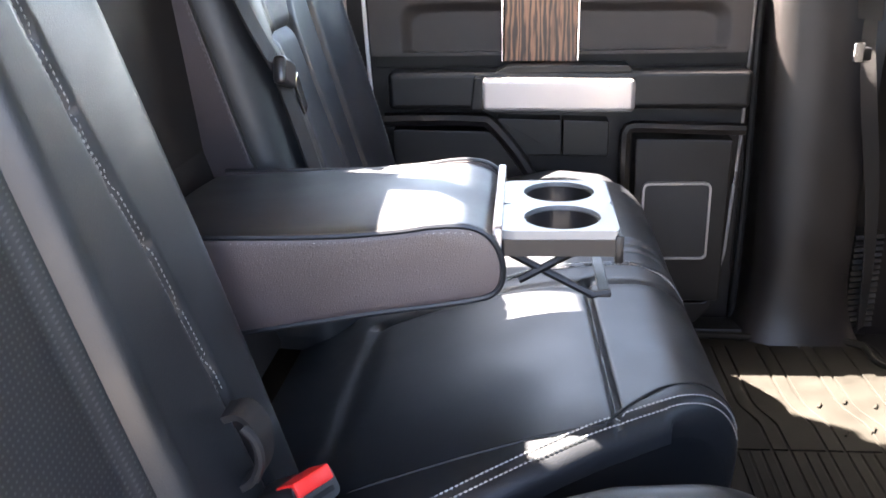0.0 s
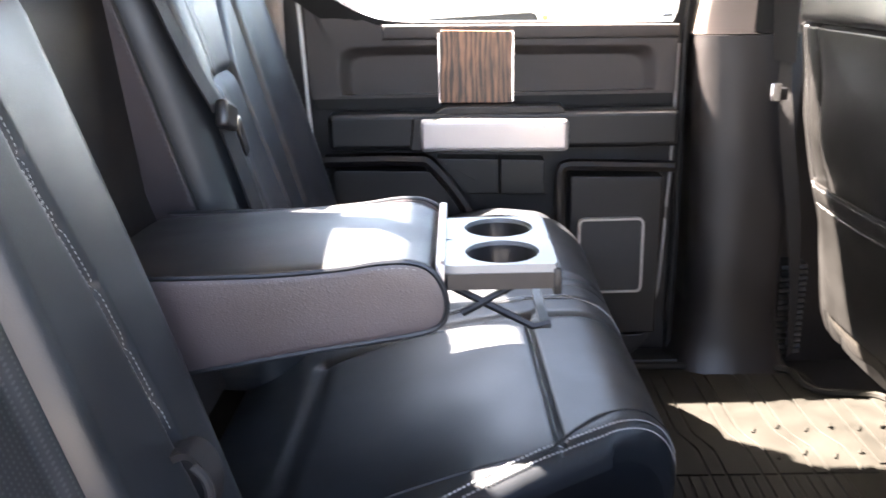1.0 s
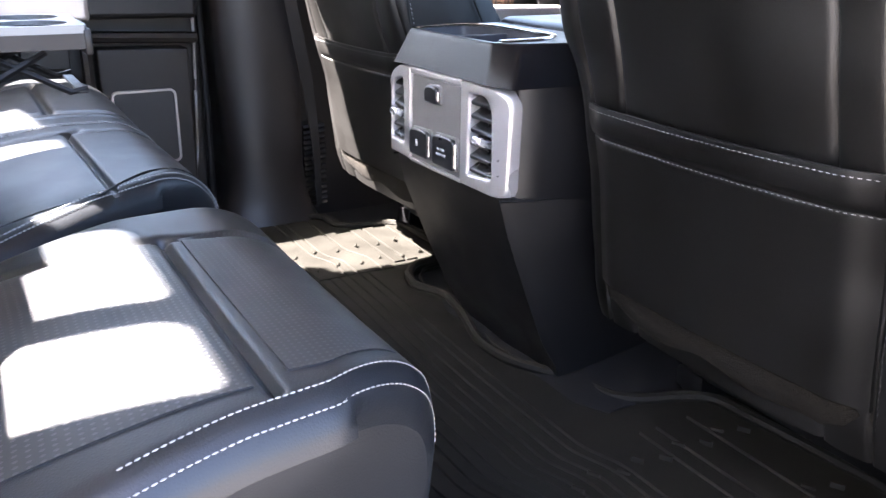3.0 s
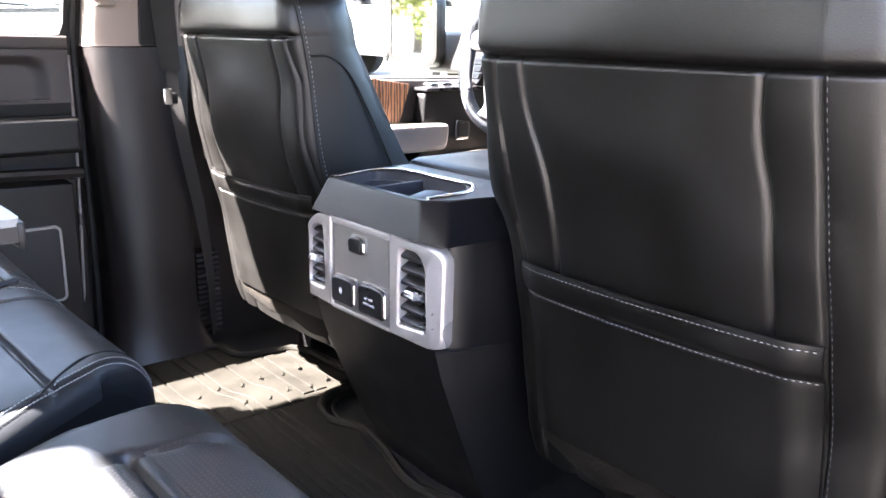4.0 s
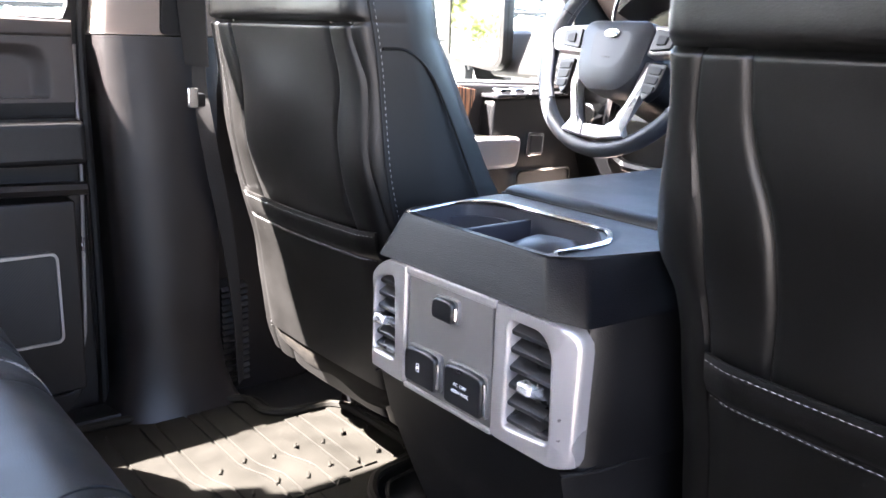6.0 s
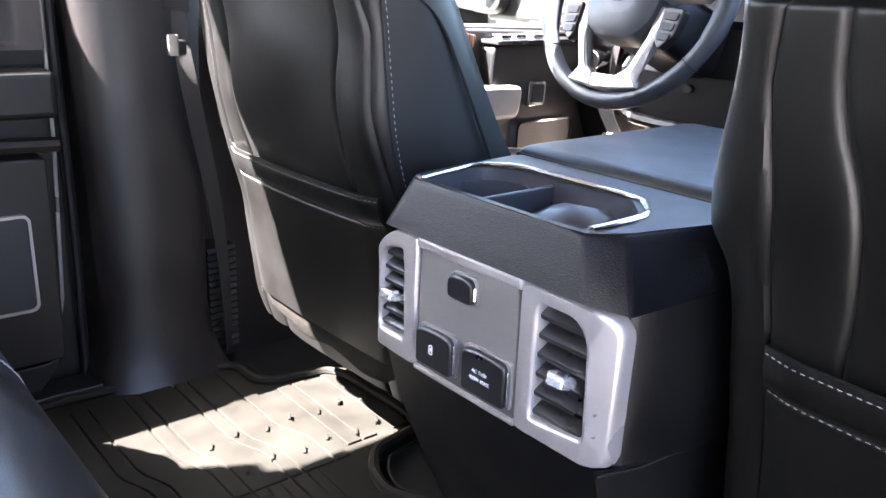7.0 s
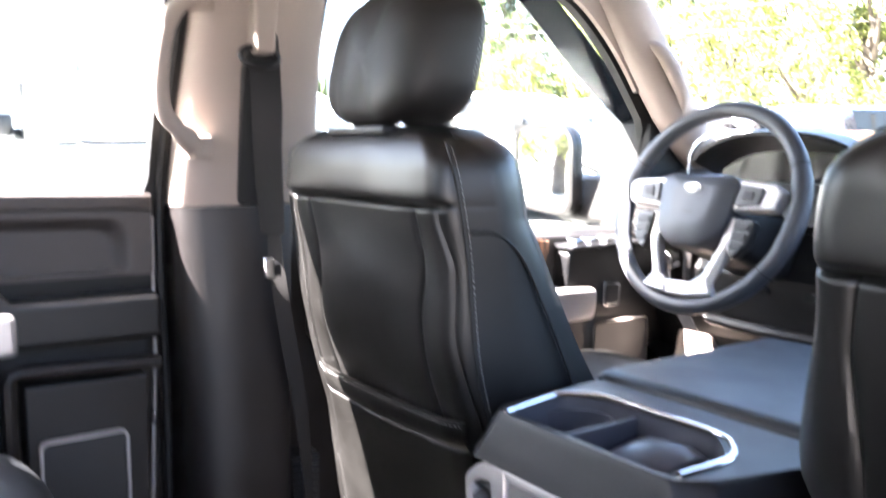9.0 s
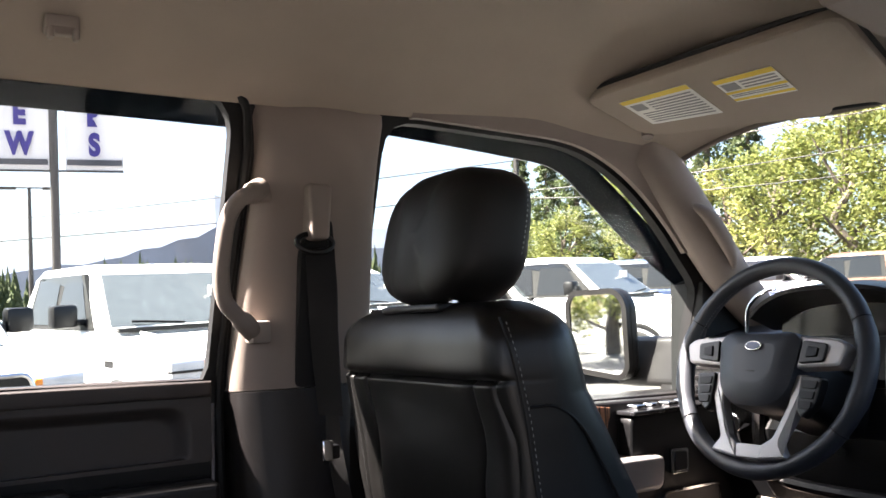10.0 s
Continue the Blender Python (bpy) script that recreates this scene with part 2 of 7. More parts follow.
def frame_ring(outer, inner, axis, a, b):
    """A flat frame between two outlines of equally many points, pushed along an axis."""
    def at(p, s):
        q = list(p)
        q.insert("xyz".index(axis), s)
        return q
    bm = bmesh.new()
    o0, o1 = [bm.verts.new(at(p, a)) for p in outer], [bm.verts.new(at(p, b)) for p in outer]
    i0, i1 = [bm.verts.new(at(p, a)) for p in inner], [bm.verts.new(at(p, b)) for p in inner]
    n = len(outer)
    for i in range(n):
        j = (i + 1) % n
        for q in ((o0[i], o0[j], o1[j], o1[i]), (i0[j], i0[i], i1[i], i1[j]), (o0[j], o0[i], i0[i], i0[j]), (o1[i], o1[j], i1[j], i1[i])):
            bm.faces.new(q)
    return bm


def smooth_path(points, per=8, closed=False):
    """A Catmull-Rom curve through the points."""
    p = [Vector(q) for q in points]
    n = len(p)
    out = []
    for i in range(n if closed else n - 1):
        a, b = p[i], p[(i + 1) % n]
        z = p[i - 1] if (i > 0 or closed) else a * 2 - b
        c = p[(i + 2) % n] if (i < n - 2 or closed) else b * 2 - a
        for k in range(per):
            t = k / per
            out.append(0.5 * ((2 * a) + (b - z) * t + (2 * z - 5 * a + 4 * b - c) * t * t + (3 * a - z - 3 * b + c) * t ** 3))
    if not closed:
        out.append(p[-1])
    return out


def tube(points, r, sides=8, closed=False, flat=1.0, up=None):
    """A round (or flattened) bar along points. r may be one radius or one for each point."""
    p = [Vector(q) for q in points]
    n = len(p)
    rings = []
    ref = Vector(up) if up else None
    for i in range(n):
        t = (p[(i + 1) % n] - p[i - 1]) if closed else (p[min(i + 1, n - 1)] - p[max(i - 1, 0)])
        t.normalize()
        if ref is None or up is None:
            ref = Vector((0, 0, 1)) if ref is None else ref
            if abs(t.dot(ref)) > 0.95:
                ref = Vector((1, 0, 0)) if abs(t.x) < 0.9 else Vector((0, 1, 0))
        side = t.cross(ref).normalized()
        nor = side.cross(t).normalized()
        if up is None:
            ref = nor
        rad = r[i] if isinstance(r, (list, tuple)) else r
        rings.append([p[i] + side * rad * math.cos(2 * math.pi * k / sides) + nor * rad * flat * math.sin(2 * math.pi * k / sides) for k in range(sides)])
    if closed:
        return loft(rings + [rings[0]], cap=False)
    return loft(rings)


def merge(*bms):
    out = bmesh.new()
    for b in bms:
        me = bpy.data.meshes.new("tmp")
        b.to_mesh(me)
        b.free()
        out.from_mesh(me)
        bpy.data.meshes.remove(me)
    return out


def moved(bm, m):
    bm.transform(m)
    return bm


def sheet(fn, us, vs, push=None):
    """A surface fn(u, v) -> point over the two lists; push is the way to its back side."""
    bm = bmesh.new()
    g = [[bm.verts.new(fn(u, v)) for v in vs] for u in us]
    nu, nv = len(us), len(vs)
    for i in range(nu - 1):
        for j in range(nv - 1):
            bm.faces.new((g[i][j], g[i + 1][j], g[i + 1][j + 1], g[i][j + 1]))
    if push:
        p = Vector(push)
        k = [[bm.verts.new(v.co + p) for v in row] for row in g]
        for i in range(nu - 1):
            for j in range(nv - 1):
                bm.faces.new((k[i][j], k[i][j + 1], k[i + 1][j + 1], k[i + 1][j]))
        for i in range(nu - 1):
            for j in (0, nv - 1):
                bm.faces.new((g[i][j], g[i + 1][j], k[i + 1][j], k[i][j]))
        for j in range(nv - 1):
            for i in (0, nu - 1):
                bm.faces.new((g[i][j], g[i][j + 1], k[i][j + 1], k[i][j]))
    return bm


def span(a, b, n):
    return [a + (b - a) * i / n for i in range(n + 1)]


def bump01(t):
    t = max(0.0, min(1.0, t))
    return t * t * (3 - 2 * t)


def ribbon(points, width, thick, axis_a, axis_b=None):
    """A strap along points; its width turns from axis_a to axis_b on the way."""
    p = smooth_path(points, 8)
    rows = []
    for i, q in enumerate(p):
        w = Vector(axis_a).lerp(Vector(axis_b or axis_a), i / (len(p) - 1)).normalized()
        t = (p[min(i + 1, len(p) - 1)] - p[max(i - 1, 0)]).normalized()
        s = (w - t * w.dot(t)).normalized()
        n = t.cross(s).normalized()
        rows.append([q + s * width / 2 + n * thick / 2, q - s * width / 2 + n * thick / 2, q - s * width / 2 - n * thick / 2, q + s * width / 2 - n * thick / 2])
    return loft(rows)


def stitches(points, length=0.006, gap=0.004, r=0.0011):
    """A row of short thread stitches along a line."""
    p = [Vector(q) for q in points]
    bms = bmesh.new()
    step = length + gap
    carry = 0.0
    for a, b in zip(p, p[1:]):
        d = b - a
        L = d.length
        if L < 1e-6:
            continue
        t = d / L
        s = -carry
        side = t.orthogonal().normalized()
        nor = t.cross(side)
        while s < L:
            if s >= 0:
                c0, c1 = a + t * s, a + t * (s + length)
                ends = []
                for c, k in ((c0, 0.5), ((c0 + c1) / 2, 1.0), (c1, 0.5)):
                    ends.append([bms.verts.new(c + (side * math.cos(q) + nor * math.sin(q)) * r * k) for q in (0, 1.57, 3.14, 4.71)])
                for ra, rb in zip(ends, ends[1:]):
                    for i in range(4):
                        bms.faces.new((ra[i], ra[(i + 1) % 4], rb[(i + 1) % 4], rb[i]))
            s += step
        carry = L - (s - step)
        carry = step - (s - L) if s > L else 0.0
    return bms

# ---------------- the truck's shell ----------------
def wall_with_hole(outer, hole, y0, y1):
    """A slab in the x-z plane with one hole; the two outlines have equally many points."""
    return frame_ring(outer, hole, "y", y0, y1)


def resample(outline, n):
    """A closed 2D outline as n points at even steps."""
    p = [Vector((*q, 0)) for q in outline]
    L = [(p[(i + 1) % len(p)] - p[i]).length for i in range(len(p))]
    total, out = sum(L), []
    for k in range(n):
        s = total * k / n
        i = 0
        while s > L[i] and i < len(p) - 1:
            s -= L[i]
            i += 1
        q = p[i].lerp(p[(i + 1) % len(p)], s / L[i])
        out.append((q.x, q.y))
    return out


def rounded(outline, r, n=5):
    """A polygon with its corners rounded; r is one radius or one for each corner."""
    p = [Vector((*q, 0)) for q in outline]
    out = []
    for i, c in enumerate(p):
        a, b = p[i - 1] - c, p[(i + 1) % len(p)] - c
        rad = r[i] if isinstance(r, (list, tuple)) else r
        d = min(rad, a.length * 0.49, b.length * 0.49)
        s, e = c + a.normalized() * d, c + b.normalized() * d
        for k in range(n + 1):
            t = k / n
            q = (1 - t) ** 2 * s + 2 * t * (1 - t) * c + t * t * e
            out.append((q.x, q.y))
    return out


def offset(outline, d):
    """A counter-clockwise outline moved outwards by d."""
    p = [Vector((*q, 0)) for q in outline]
    out = []
    for i in range(len(p)):
        t = (p[(i + 1) % len(p)] - p[i - 1]).normalized()
        out.append((p[i].x + t.y * d, p[i].y - t.x * d))
    return out


# floor pan under the carpet
structure("floor", box(-0.70, 2.0, -0.92, 0.92, -0.09, -0.022), CARPET, "black carpeted floor of the pickup cab")

# rear wall with its back window
back_lower = prism([(-0.70, -0.05), (-0.62, -0.05), (-0.62, 0.76), (-0.70, 0.76)], "y", -0.90, 0.90)
structure("wall_back", back_lower, GREY_PLASTIC, "dark grey rear wall behind the back seat")


def back_x(z):
    return -0.66 + (z - 0.76) * 0.22


back_glass = thing("window_back", "unseen rear cab window with bars added to shape the sun", "window")
tagged(back_glass, kind="structure")
part("pane", loft([[(back_x(0.76), -0.80, 0.76), (back_x(0.76) - 0.004, -0.80, 0.76), (back_x(0.76) - 0.004, 0.80, 0.76), (back_x(0.76), 0.80, 0.76)],
                   [(back_x(1.16), -0.72, 1.16), (back_x(1.16) - 0.004, -0.72, 1.16), (back_x(1.16) - 0.004, 0.72, 1.16), (back_x(1.16), 0.72, 1.16)]]), GLASS, back_glass).visible_shadow = False
# unseen bars, spaced to cut the sun into patches; they also stand for headrests
SUN_BARS = [(-0.80, 0.10), (-0.42, 0.17), (-0.2075, 0.035), (0.029, 0.060), (0.211, 0.040), (0.443, 0.075), (0.80, 0.10)]
for (ya, wa), (yb, wb) in zip(SUN_BARS, SUN_BARS[1:]):
    # a black border round each pane, its corners rounded
    q0, q1, h0, h1 = ya, yb, ya + wa / 2, yb - wb / 2
    inner = rounded([(h0, 0.79), (h1, 0.79), (h1, 1.134), (h0, 1.134)], [0.006, 0.006, 0.03, 0.03], 6)
    outer = rounded([(q0, 0.762), (q1, 0.762), (q1, 1.175), (q0, 1.175)], 0.0005, 6)
    bm = frame_ring(outer, inner, "x", -0.008, 0.008)
    for v in bm.verts:
        v.co.x += back_x(v.co.z)
    part("window_border", bm, SEAL, back_glass, smooth=False)
for s in (-1, 1):
    bm = loft([[(back_x(z) - 0.05, s * (0.80 - (z - 0.76) * 0.2), z), (back_x(z) + 0.03, s * (0.80 - (z - 0.76) * 0.2), z), (back_x(z) + 0.05, s * 0.90, z), (back_x(z) - 0.05, s * 0.92, z)] for z in (0.76, 0.96, 1.17)])
    structure("pillar_c", bm, BEIGE, "warm grey rear corner pillar trim")


LEAN = 0.27


def leaned(bm, s=1):
    """Leans what stands above the belt line inwards, as a cab's windows do."""
    for v in bm.verts:
        if v.co.z > 0.67:
            v.co.y -= s * LEAN * (v.co.z - 0.67)
    return bm


# headliner: a shallow dome that turns down at its sides and towards the windscreen
def roof_front(y):
    return 1.43 - 0.15 * (abs(y) / 0.70) ** 2.5


def roof_z(x, y):
    side = max(0.0, (abs(y) - 0.42) / 0.28)
    front = max(0.0, (x - 0.90) / (roof_front(y) - 0.90))
    ripple = 0.002 * math.sin(7 * x + 3 * y)
    return max(1.205 - 0.10 * min(side, 1.2) ** 2.0 - 0.105 * min(front, 1.0) ** 1.6 * (1 - 0.5 * min(side, 1)), 1.045) + ripple


ceiling = sheet(lambda u, v: (-0.60 + u * (roof_front(v * 0.715) + 0.60), v * 0.715, roof_z(-0.60 + u * (roof_front(v * 0.715) + 0.60), v * 0.715)), span(0, 1, 52), span(-1, 1, 48), (0, 0, 0.02))
structure("ceiling", ceiling, HEADLINER, "warm grey woven headliner of the cab")

# ---- driver's side: openings, as outlines in x and z ----
REAR_WIN = rounded([(-0.40, 0.80), (-0.238, 0.683), (0.333, 0.668), (0.354, 1.106), (-0.36, 1.132)], [0.05, 0.07, 0.010, 0.06, 0.06])
FRONT_WIN = rounded([(0.592, 0.58), (1.43, 0.555), (1.44, 0.79), (1.285, 0.935), (1.16, 1.022), (1.03, 1.072), (0.62, 1.092)], [0.02, 0.02, 0.03, 0.08, 0.08, 0.09, 0.055])
N = 96
hole_r, hole_f = resample(REAR_WIN, N), resample(FRONT_WIN, N)
TINT = material("smoked_acrylic", (0.006, 0.008, 0.012), 0.15, spec=0.5, mottle=0.1)

door_1 = tagged(thing("door_1", "closed driver-side rear door with dark trim panel and wood strip", "door"), kind="structure")
part("window_frame", leaned(frame_ring(offset(hole_r, 0.045), hole_r, "y", 0.846, 0.868)), SEAL, door_1, "black window frame")
part("pane", leaned(prism(offset(hole_r, 0.01), "y", 0.872, 0.876)), GLASS, door_1).visible_shadow = False


def deflector(upper, lower, door):
    """A smoked strip over the upper edge of a window, outside the glass; both edges run in x and z."""
    n = 40
    up_, lo_ = smooth_path([(*q, 0) for q in upper], 12), smooth_path([(*q, 0) for q in lower], 12)
    rings = []
    for k in range(n + 1):
        p = up_[round(k * (len(up_) - 1) / n)]
        q = lo_[round(k * (len(lo_) - 1) / n)]
        m_ = (p + q) / 2
        rings.append([(p.x, 0.903, p.y), (m_.x, 0.916, m_.y), (q.x, 0.920, q.y), (q.x, 0.923, q.y), (m_.x, 0.919, m_.y), (p.x, 0.907, p.y)])
    return part("rain_deflector", leaned(loft(rings)), TINT, door, "smoked rain deflector over the glass")


deflector([(-0.45, 1.15), (-0.2, 1.145), (0.1, 1.14), (0.40, 1.13)], [(-0.45, 1.088), (-0.2, 1.085), (0.1, 1.082), (0.40, 1.076)], door_1).visible_shadow = False


def surround(outline, inset, width, keep, label):
    """The pale trim lip that closes on a door's window frame."""
    edge = [q for q in offset(outline, inset) if keep(q)]
    wide_ = [q for q in offset(outline, inset + width) if keep(q)]
    edge, wide_ = sorted(edge, key=lambda q: q[0]), sorted(wide_, key=lambda q: q[0])
    n = min(len(edge), len(wide_))
    rows = []
    for k in range(n):
        a, b = edge[round(k * (len(edge) - 1) / (n - 1))], wide_[round(k * (len(wide_) - 1) / (n - 1))]
        rows.append([(a[0], 0.838, a[1]), (a[0], 0.826, a[1]), (b[0], 0.800, b[1]), (b[0], 0.838, b[1])])
    return structure("door_surround", leaned(loft(rows)), BEIGE, label)


surround(hole_f, 0.005, 0.06, lambda q: q[1] > 0.85 and q[0] > 0.64, "warm grey trim lip round the front door opening")

part("door_shell", prism([(-0.50, -0.03), (0.345, -0.03), (0.345, 0.667), (-0.238, 0.682), (-0.40, 0.79), (-0.50, 0.80)], "y", 0.860, 0.95, 0.003), GREY_PLASTIC, door_1)


def door_slab(name, outline, y_in, y_out=0.864, mat=GREY_PLASTIC, r=0.012, bevel=0.005, label=""):
    return part(name, prism(rounded(outline, r), "y", y_in, y_out, bevel, 3), mat, door_1, label)


def dished(outer, inner, depth, y, name, mat, door, steps=12):
    """A panel with a sunken field; the two outlines match point by point."""
    rows = [[(p[0], y + 0.025, p[1]) for p in outer], [(p[0], y + 0.004, p[1]) for p in outer], [(p[0] * 0.95 + q[0] * 0.05, y, p[1] * 0.95 + q[1] * 0.05) for p, q in zip(outer, inner)], [(q[0], y, q[1]) for q in inner]]
    n = len(inner)
    cx, low_z = sum(q[0] for q in inner) / n, min(q[1] for q in inner)
    for k in range(1, steps + 1):
        t = k / steps
        rows.append([(cx + (q[0] - cx) * (1 - 0.10 * t), y + depth * bump01(t), low_z + (q[1] - low_z) * (1 - 0.24 * t)) for q in inner])
    return part(name, loft(rows), mat, door)


UP_OUT = [(-0.36, 0.543), (0.338, 0.538), (0.338, 0.655), (-0.215, 0.668), (-0.36, 0.755)]
UP_IN = [(-0.303, 0.549), (0.306, 0.545), (0.306, 0.630), (-0.20, 0.642), (-0.303, 0.640)]
dished(rounded(UP_OUT, [0.006, 0.006, 0.02, 0.06, 0.01]), rounded(UP_IN, [0.012, 0.012, 0.035, 0.03, 0.035]), 0.016, 0.840, "upper_panel", DOOR_TOP, door_1)
part("top_roll", tube(smooth_path([(-0.37, 0.858, 0.765), (-0.29, 0.856, 0.712), (-0.215, 0.855, 0.674), (0.0, 0.854, 0.666), (0.2, 0.854, 0.662), (0.338, 0.855, 0.656)], 6), 0.013, 10), DOOR_TOP, door_1)
part("sill_ledge", prism([(-0.215, 0.650), (0.338, 0.640), (0.338, 0.6655), (-0.215, 0.679)], "y", 0.835, 0.872, 0.006, 3), DOOR_TOP, door_1)
door_slab("wood_strip", [(-0.107, 0.532), (0.025, 0.529), (0.027, 0.661), (-0.105, 0.666)], 0.828, 0.864, WOOD, 0.004, 0.0015, "glossy dark walnut-look strip with chrome edges")
for x in (-0.110, 0.028):
    door_slab("chrome_edge", [(x - 0.0015, 0.532), (x + 0.0015, 0.532), (x + 0.0025, 0.662), (x - 0.0005, 0.662)], 0.825, 0.864, CHROME, 0.001, 0.0005)
# a black slab stands in for the shade between upper panel and armrest
door_slab("shadow_gap", [(-0.35, 0.522), (0.335, 0.516), (0.335, 0.540), (-0.35, 0.546)], 0.844, 0.864, SEAL, 0.003, 0.001)
# armrest band, with the pull handle
door_slab("armrest", [(-0.32, 0.452), (0.335, 0.445), (0.335, 0.5145), (-0.32, 0.5205)], 0.785, 0.838, PLASTIC, 0.012, 0.010)
door_slab("armrest_cap", [(-0.150, 0.503), (0.137, 0.500), (0.117, 0.527), (-0.10, 0.529)], 0.790, 0.838, PLASTIC, 0.005, 0.003)
door_slab("pull_handle", [(-0.148, 0.448), (0.129, 0.443), (0.129, 0.504), (-0.148, 0.510)], 0.772, 0.82, SILVER, 0.012, 0.009, "satin silver pull handle")
door_slab("handle_end", [(-0.168, 0.450), (-0.144, 0.449), (-0.144, 0.511), (-0.160, 0.512)], 0.775, 0.82, PLASTIC, 0.006, 0.004)
part("rear_edge", tube([(-0.369, 0.850, 0.74), (-0.366, 0.850, 0.60), (-0.362, 0.850, 0.46), (-0.352, 0.850, 0.36)], 0.0042, 6), WHITE_PAINT, door_1, "white painted door edge")
# lower panel
door_slab("map_pocket", [(-0.32, 0.06), (0.00, 0.06), (-0.045, 0.285), (-0.128, 0.405), (-0.32, 0.412)], 0.806, bevel=0.003)
part("slant_rib", tube(smooth_path([(-0.33, 0.80, 0.432), (-0.17, 0.80, 0.430), (-0.125, 0.80, 0.415), (-0.055, 0.80, 0.315), (-0.02, 0.80, 0.19), (0.0, 0.80, 0.06)], 7), 0.016, 8, flat=0.8), GREY_PLASTIC, door_1)
door_slab("switch_plate", [(-0.085, 0.358), (0.000, 0.355), (0.000, 0.424), (-0.12, 0.428)], 0.815, mat=PLASTIC, r=0.004, bevel=0.002)
door_slab("switch_plate", [(0.003, 0.355), (0.088, 0.352), (0.088, 0.420), (0.003, 0.424)], 0.815, mat=PLASTIC, r=0.004, bevel=0.002)
door_slab("speaker_panel", [(0.137, 0.06), (0.312, 0.06), (0.315, 0.385), (0.137, 0.389)], 0.806, r=0.006, bevel=0.004)
part("panel_rib", tube([(0.117, 0.797, 0.06), (0.117, 0.797, 0.402), (0.122, 0.797, 0.411), (0.131, 0.797, 0.414), (0.33, 0.797, 0.406)], 0.014, 8, flat=0.8), GREY_PLASTIC, door_1)
speaker = part("speaker_frame", frame_ring(rrect(0.0635, 0.0765, 0.012, 4, 0.2165, 0.229), rrect(0.0595, 0.0725, 0.009, 4, 0.2165, 0.229), "y", 0.795, 0.81), SILVER, door_1, "thin chrome speaker surround")
part("speaker_grille", prism(rrect(0.0598, 0.0728, 0.009, 4, 0.2165, 0.229), "y", 0.799, 0.812), GRILLE, speaker, "black perforated speaker grille")
part("sill_edge", tube([(0.342, 0.850, 0.66), (0.337, 0.845, 0.40), (0.322, 0.835, 0.15), (0.300, 0.832, 0.06)], 0.0030, 6), SILVER, door_1)
door_slab("kick_edge", [(-0.30, 0.0), (0.26, 0.0), (0.305, 0.05), (0.312, 0.10), (0.29, 0.055), (-0.30, 0.055)], 0.812, r=0.01, bevel=0.003)


# B pillar: dark lower cover, warm grey upper cover
def pillar_ring(z, x0, x1, y_in, bulge, power=0.5):
    pts = []
    for i in range(33):
        t = i / 32
        prof = math.sin(math.pi * t) ** (max(power, 0.30) if t < 0.5 else power) if 0 < t < 1 else 0.0
        pts.append((x0 + (x1 - x0) * t, y_in + bulge * (1 - prof), z))
    pts += [(x1, 0.95, z), (x0, 0.95, z)]
    return pts


low = [(-0.02, 0.335, 0.585, 0.725, 0.10), (0.02, 0.350, 0.565, 0.745, 0.085), (0.06, 0.366, 0.552, 0.754, 0.075), (0.12, 0.376, 0.545, 0.758, 0.07), (0.35, 0.372, 0.550, 0.764, 0.065), (0.55, 0.366, 0.560, 0.775, 0.06), (0.645, 0.363, 0.570, 0.780, 0.055)]
bp = tagged(thing("pillar_b", "door pillar with dark lower cover and warm grey upper cover", "pillar"), kind="structure")
part("lower_cover", loft([pillar_ring(*r, 0.13) for r in low]), GREY_PLASTIC, bp, "dark grey plastic lower cover")
part("pleated_boot", loft([[(0.545, y, z), (0.60, y + 0.01, z), (0.60, 0.86, z), (0.545, 0.86, z)] for z, y in ((0.02 + 0.006 * k, 0.775 + (0.006 if k % 2 else 0.0)) for k in range(32))]), PLASTIC, bp, "ribbed black boot beside the pillar")
up = [(0.647, 0.363, 0.615, 0.783, 0.045), (0.80, 0.372, 0.607, 0.786, 0.045), (0.95, 0.385, 0.602, 0.790, 0.045), (1.02, 0.390, 0.603, 0.792, 0.042), (1.05, 0.388, 0.606, 0.797, 0.040), (1.07, 0.385, 0.610, 0.806, 0.036), (1.09, 0.382, 0.616, 0.820, 0.032), (1.11, 0.379, 0.622, 0.838, 0.028), (1.14, 0.376, 0.628, 0.850, 0.026)]
part("upper_cover", leaned(loft([pillar_ring(*r) for r in up])), BEIGE, bp, "warm grey plastic upper cover")
part("belt_slot", leaned(prism(rounded([(0.458, 0.647), (0.535, 0.647), (0.522, 0.80), (0.503, 0.915), (0.468, 0.925), (0.452, 0.86)], 0.012), "y", 0.777, 0.82, 0.002)), SEAL, bp, "dark belt guide slot")
part("door_seal", leaned(tube(smooth_path([(0.350, 0.845, 0.0), (0.354, 0.845, 0.3), (0.352, 0.845, 0.66), (0.372, 0.842, 0.95), (0.374, 0.835, 1.05), (0.345, 0.825, 1.108), (0.2, 0.82, 1.128), (-0.4, 0.82, 1.148)], 6), 0.007, 8)), SEAL, bp)
part("door_seal", leaned(tube(smooth_path([(0.588, 0.85, 0.55), (0.584, 0.845, 0.75), (0.582, 0.84, 0.98), (0.590, 0.835, 1.05)], 6), 0.005, 8)), SEAL, bp)

structure("door_jamb", prism([(0.33, -0.05), (0.60, -0.05), (0.60, 0.62), (0.33, 0.665)], "y", 0.955, 0.975), SEAL, "dark body side behind the door pillar")

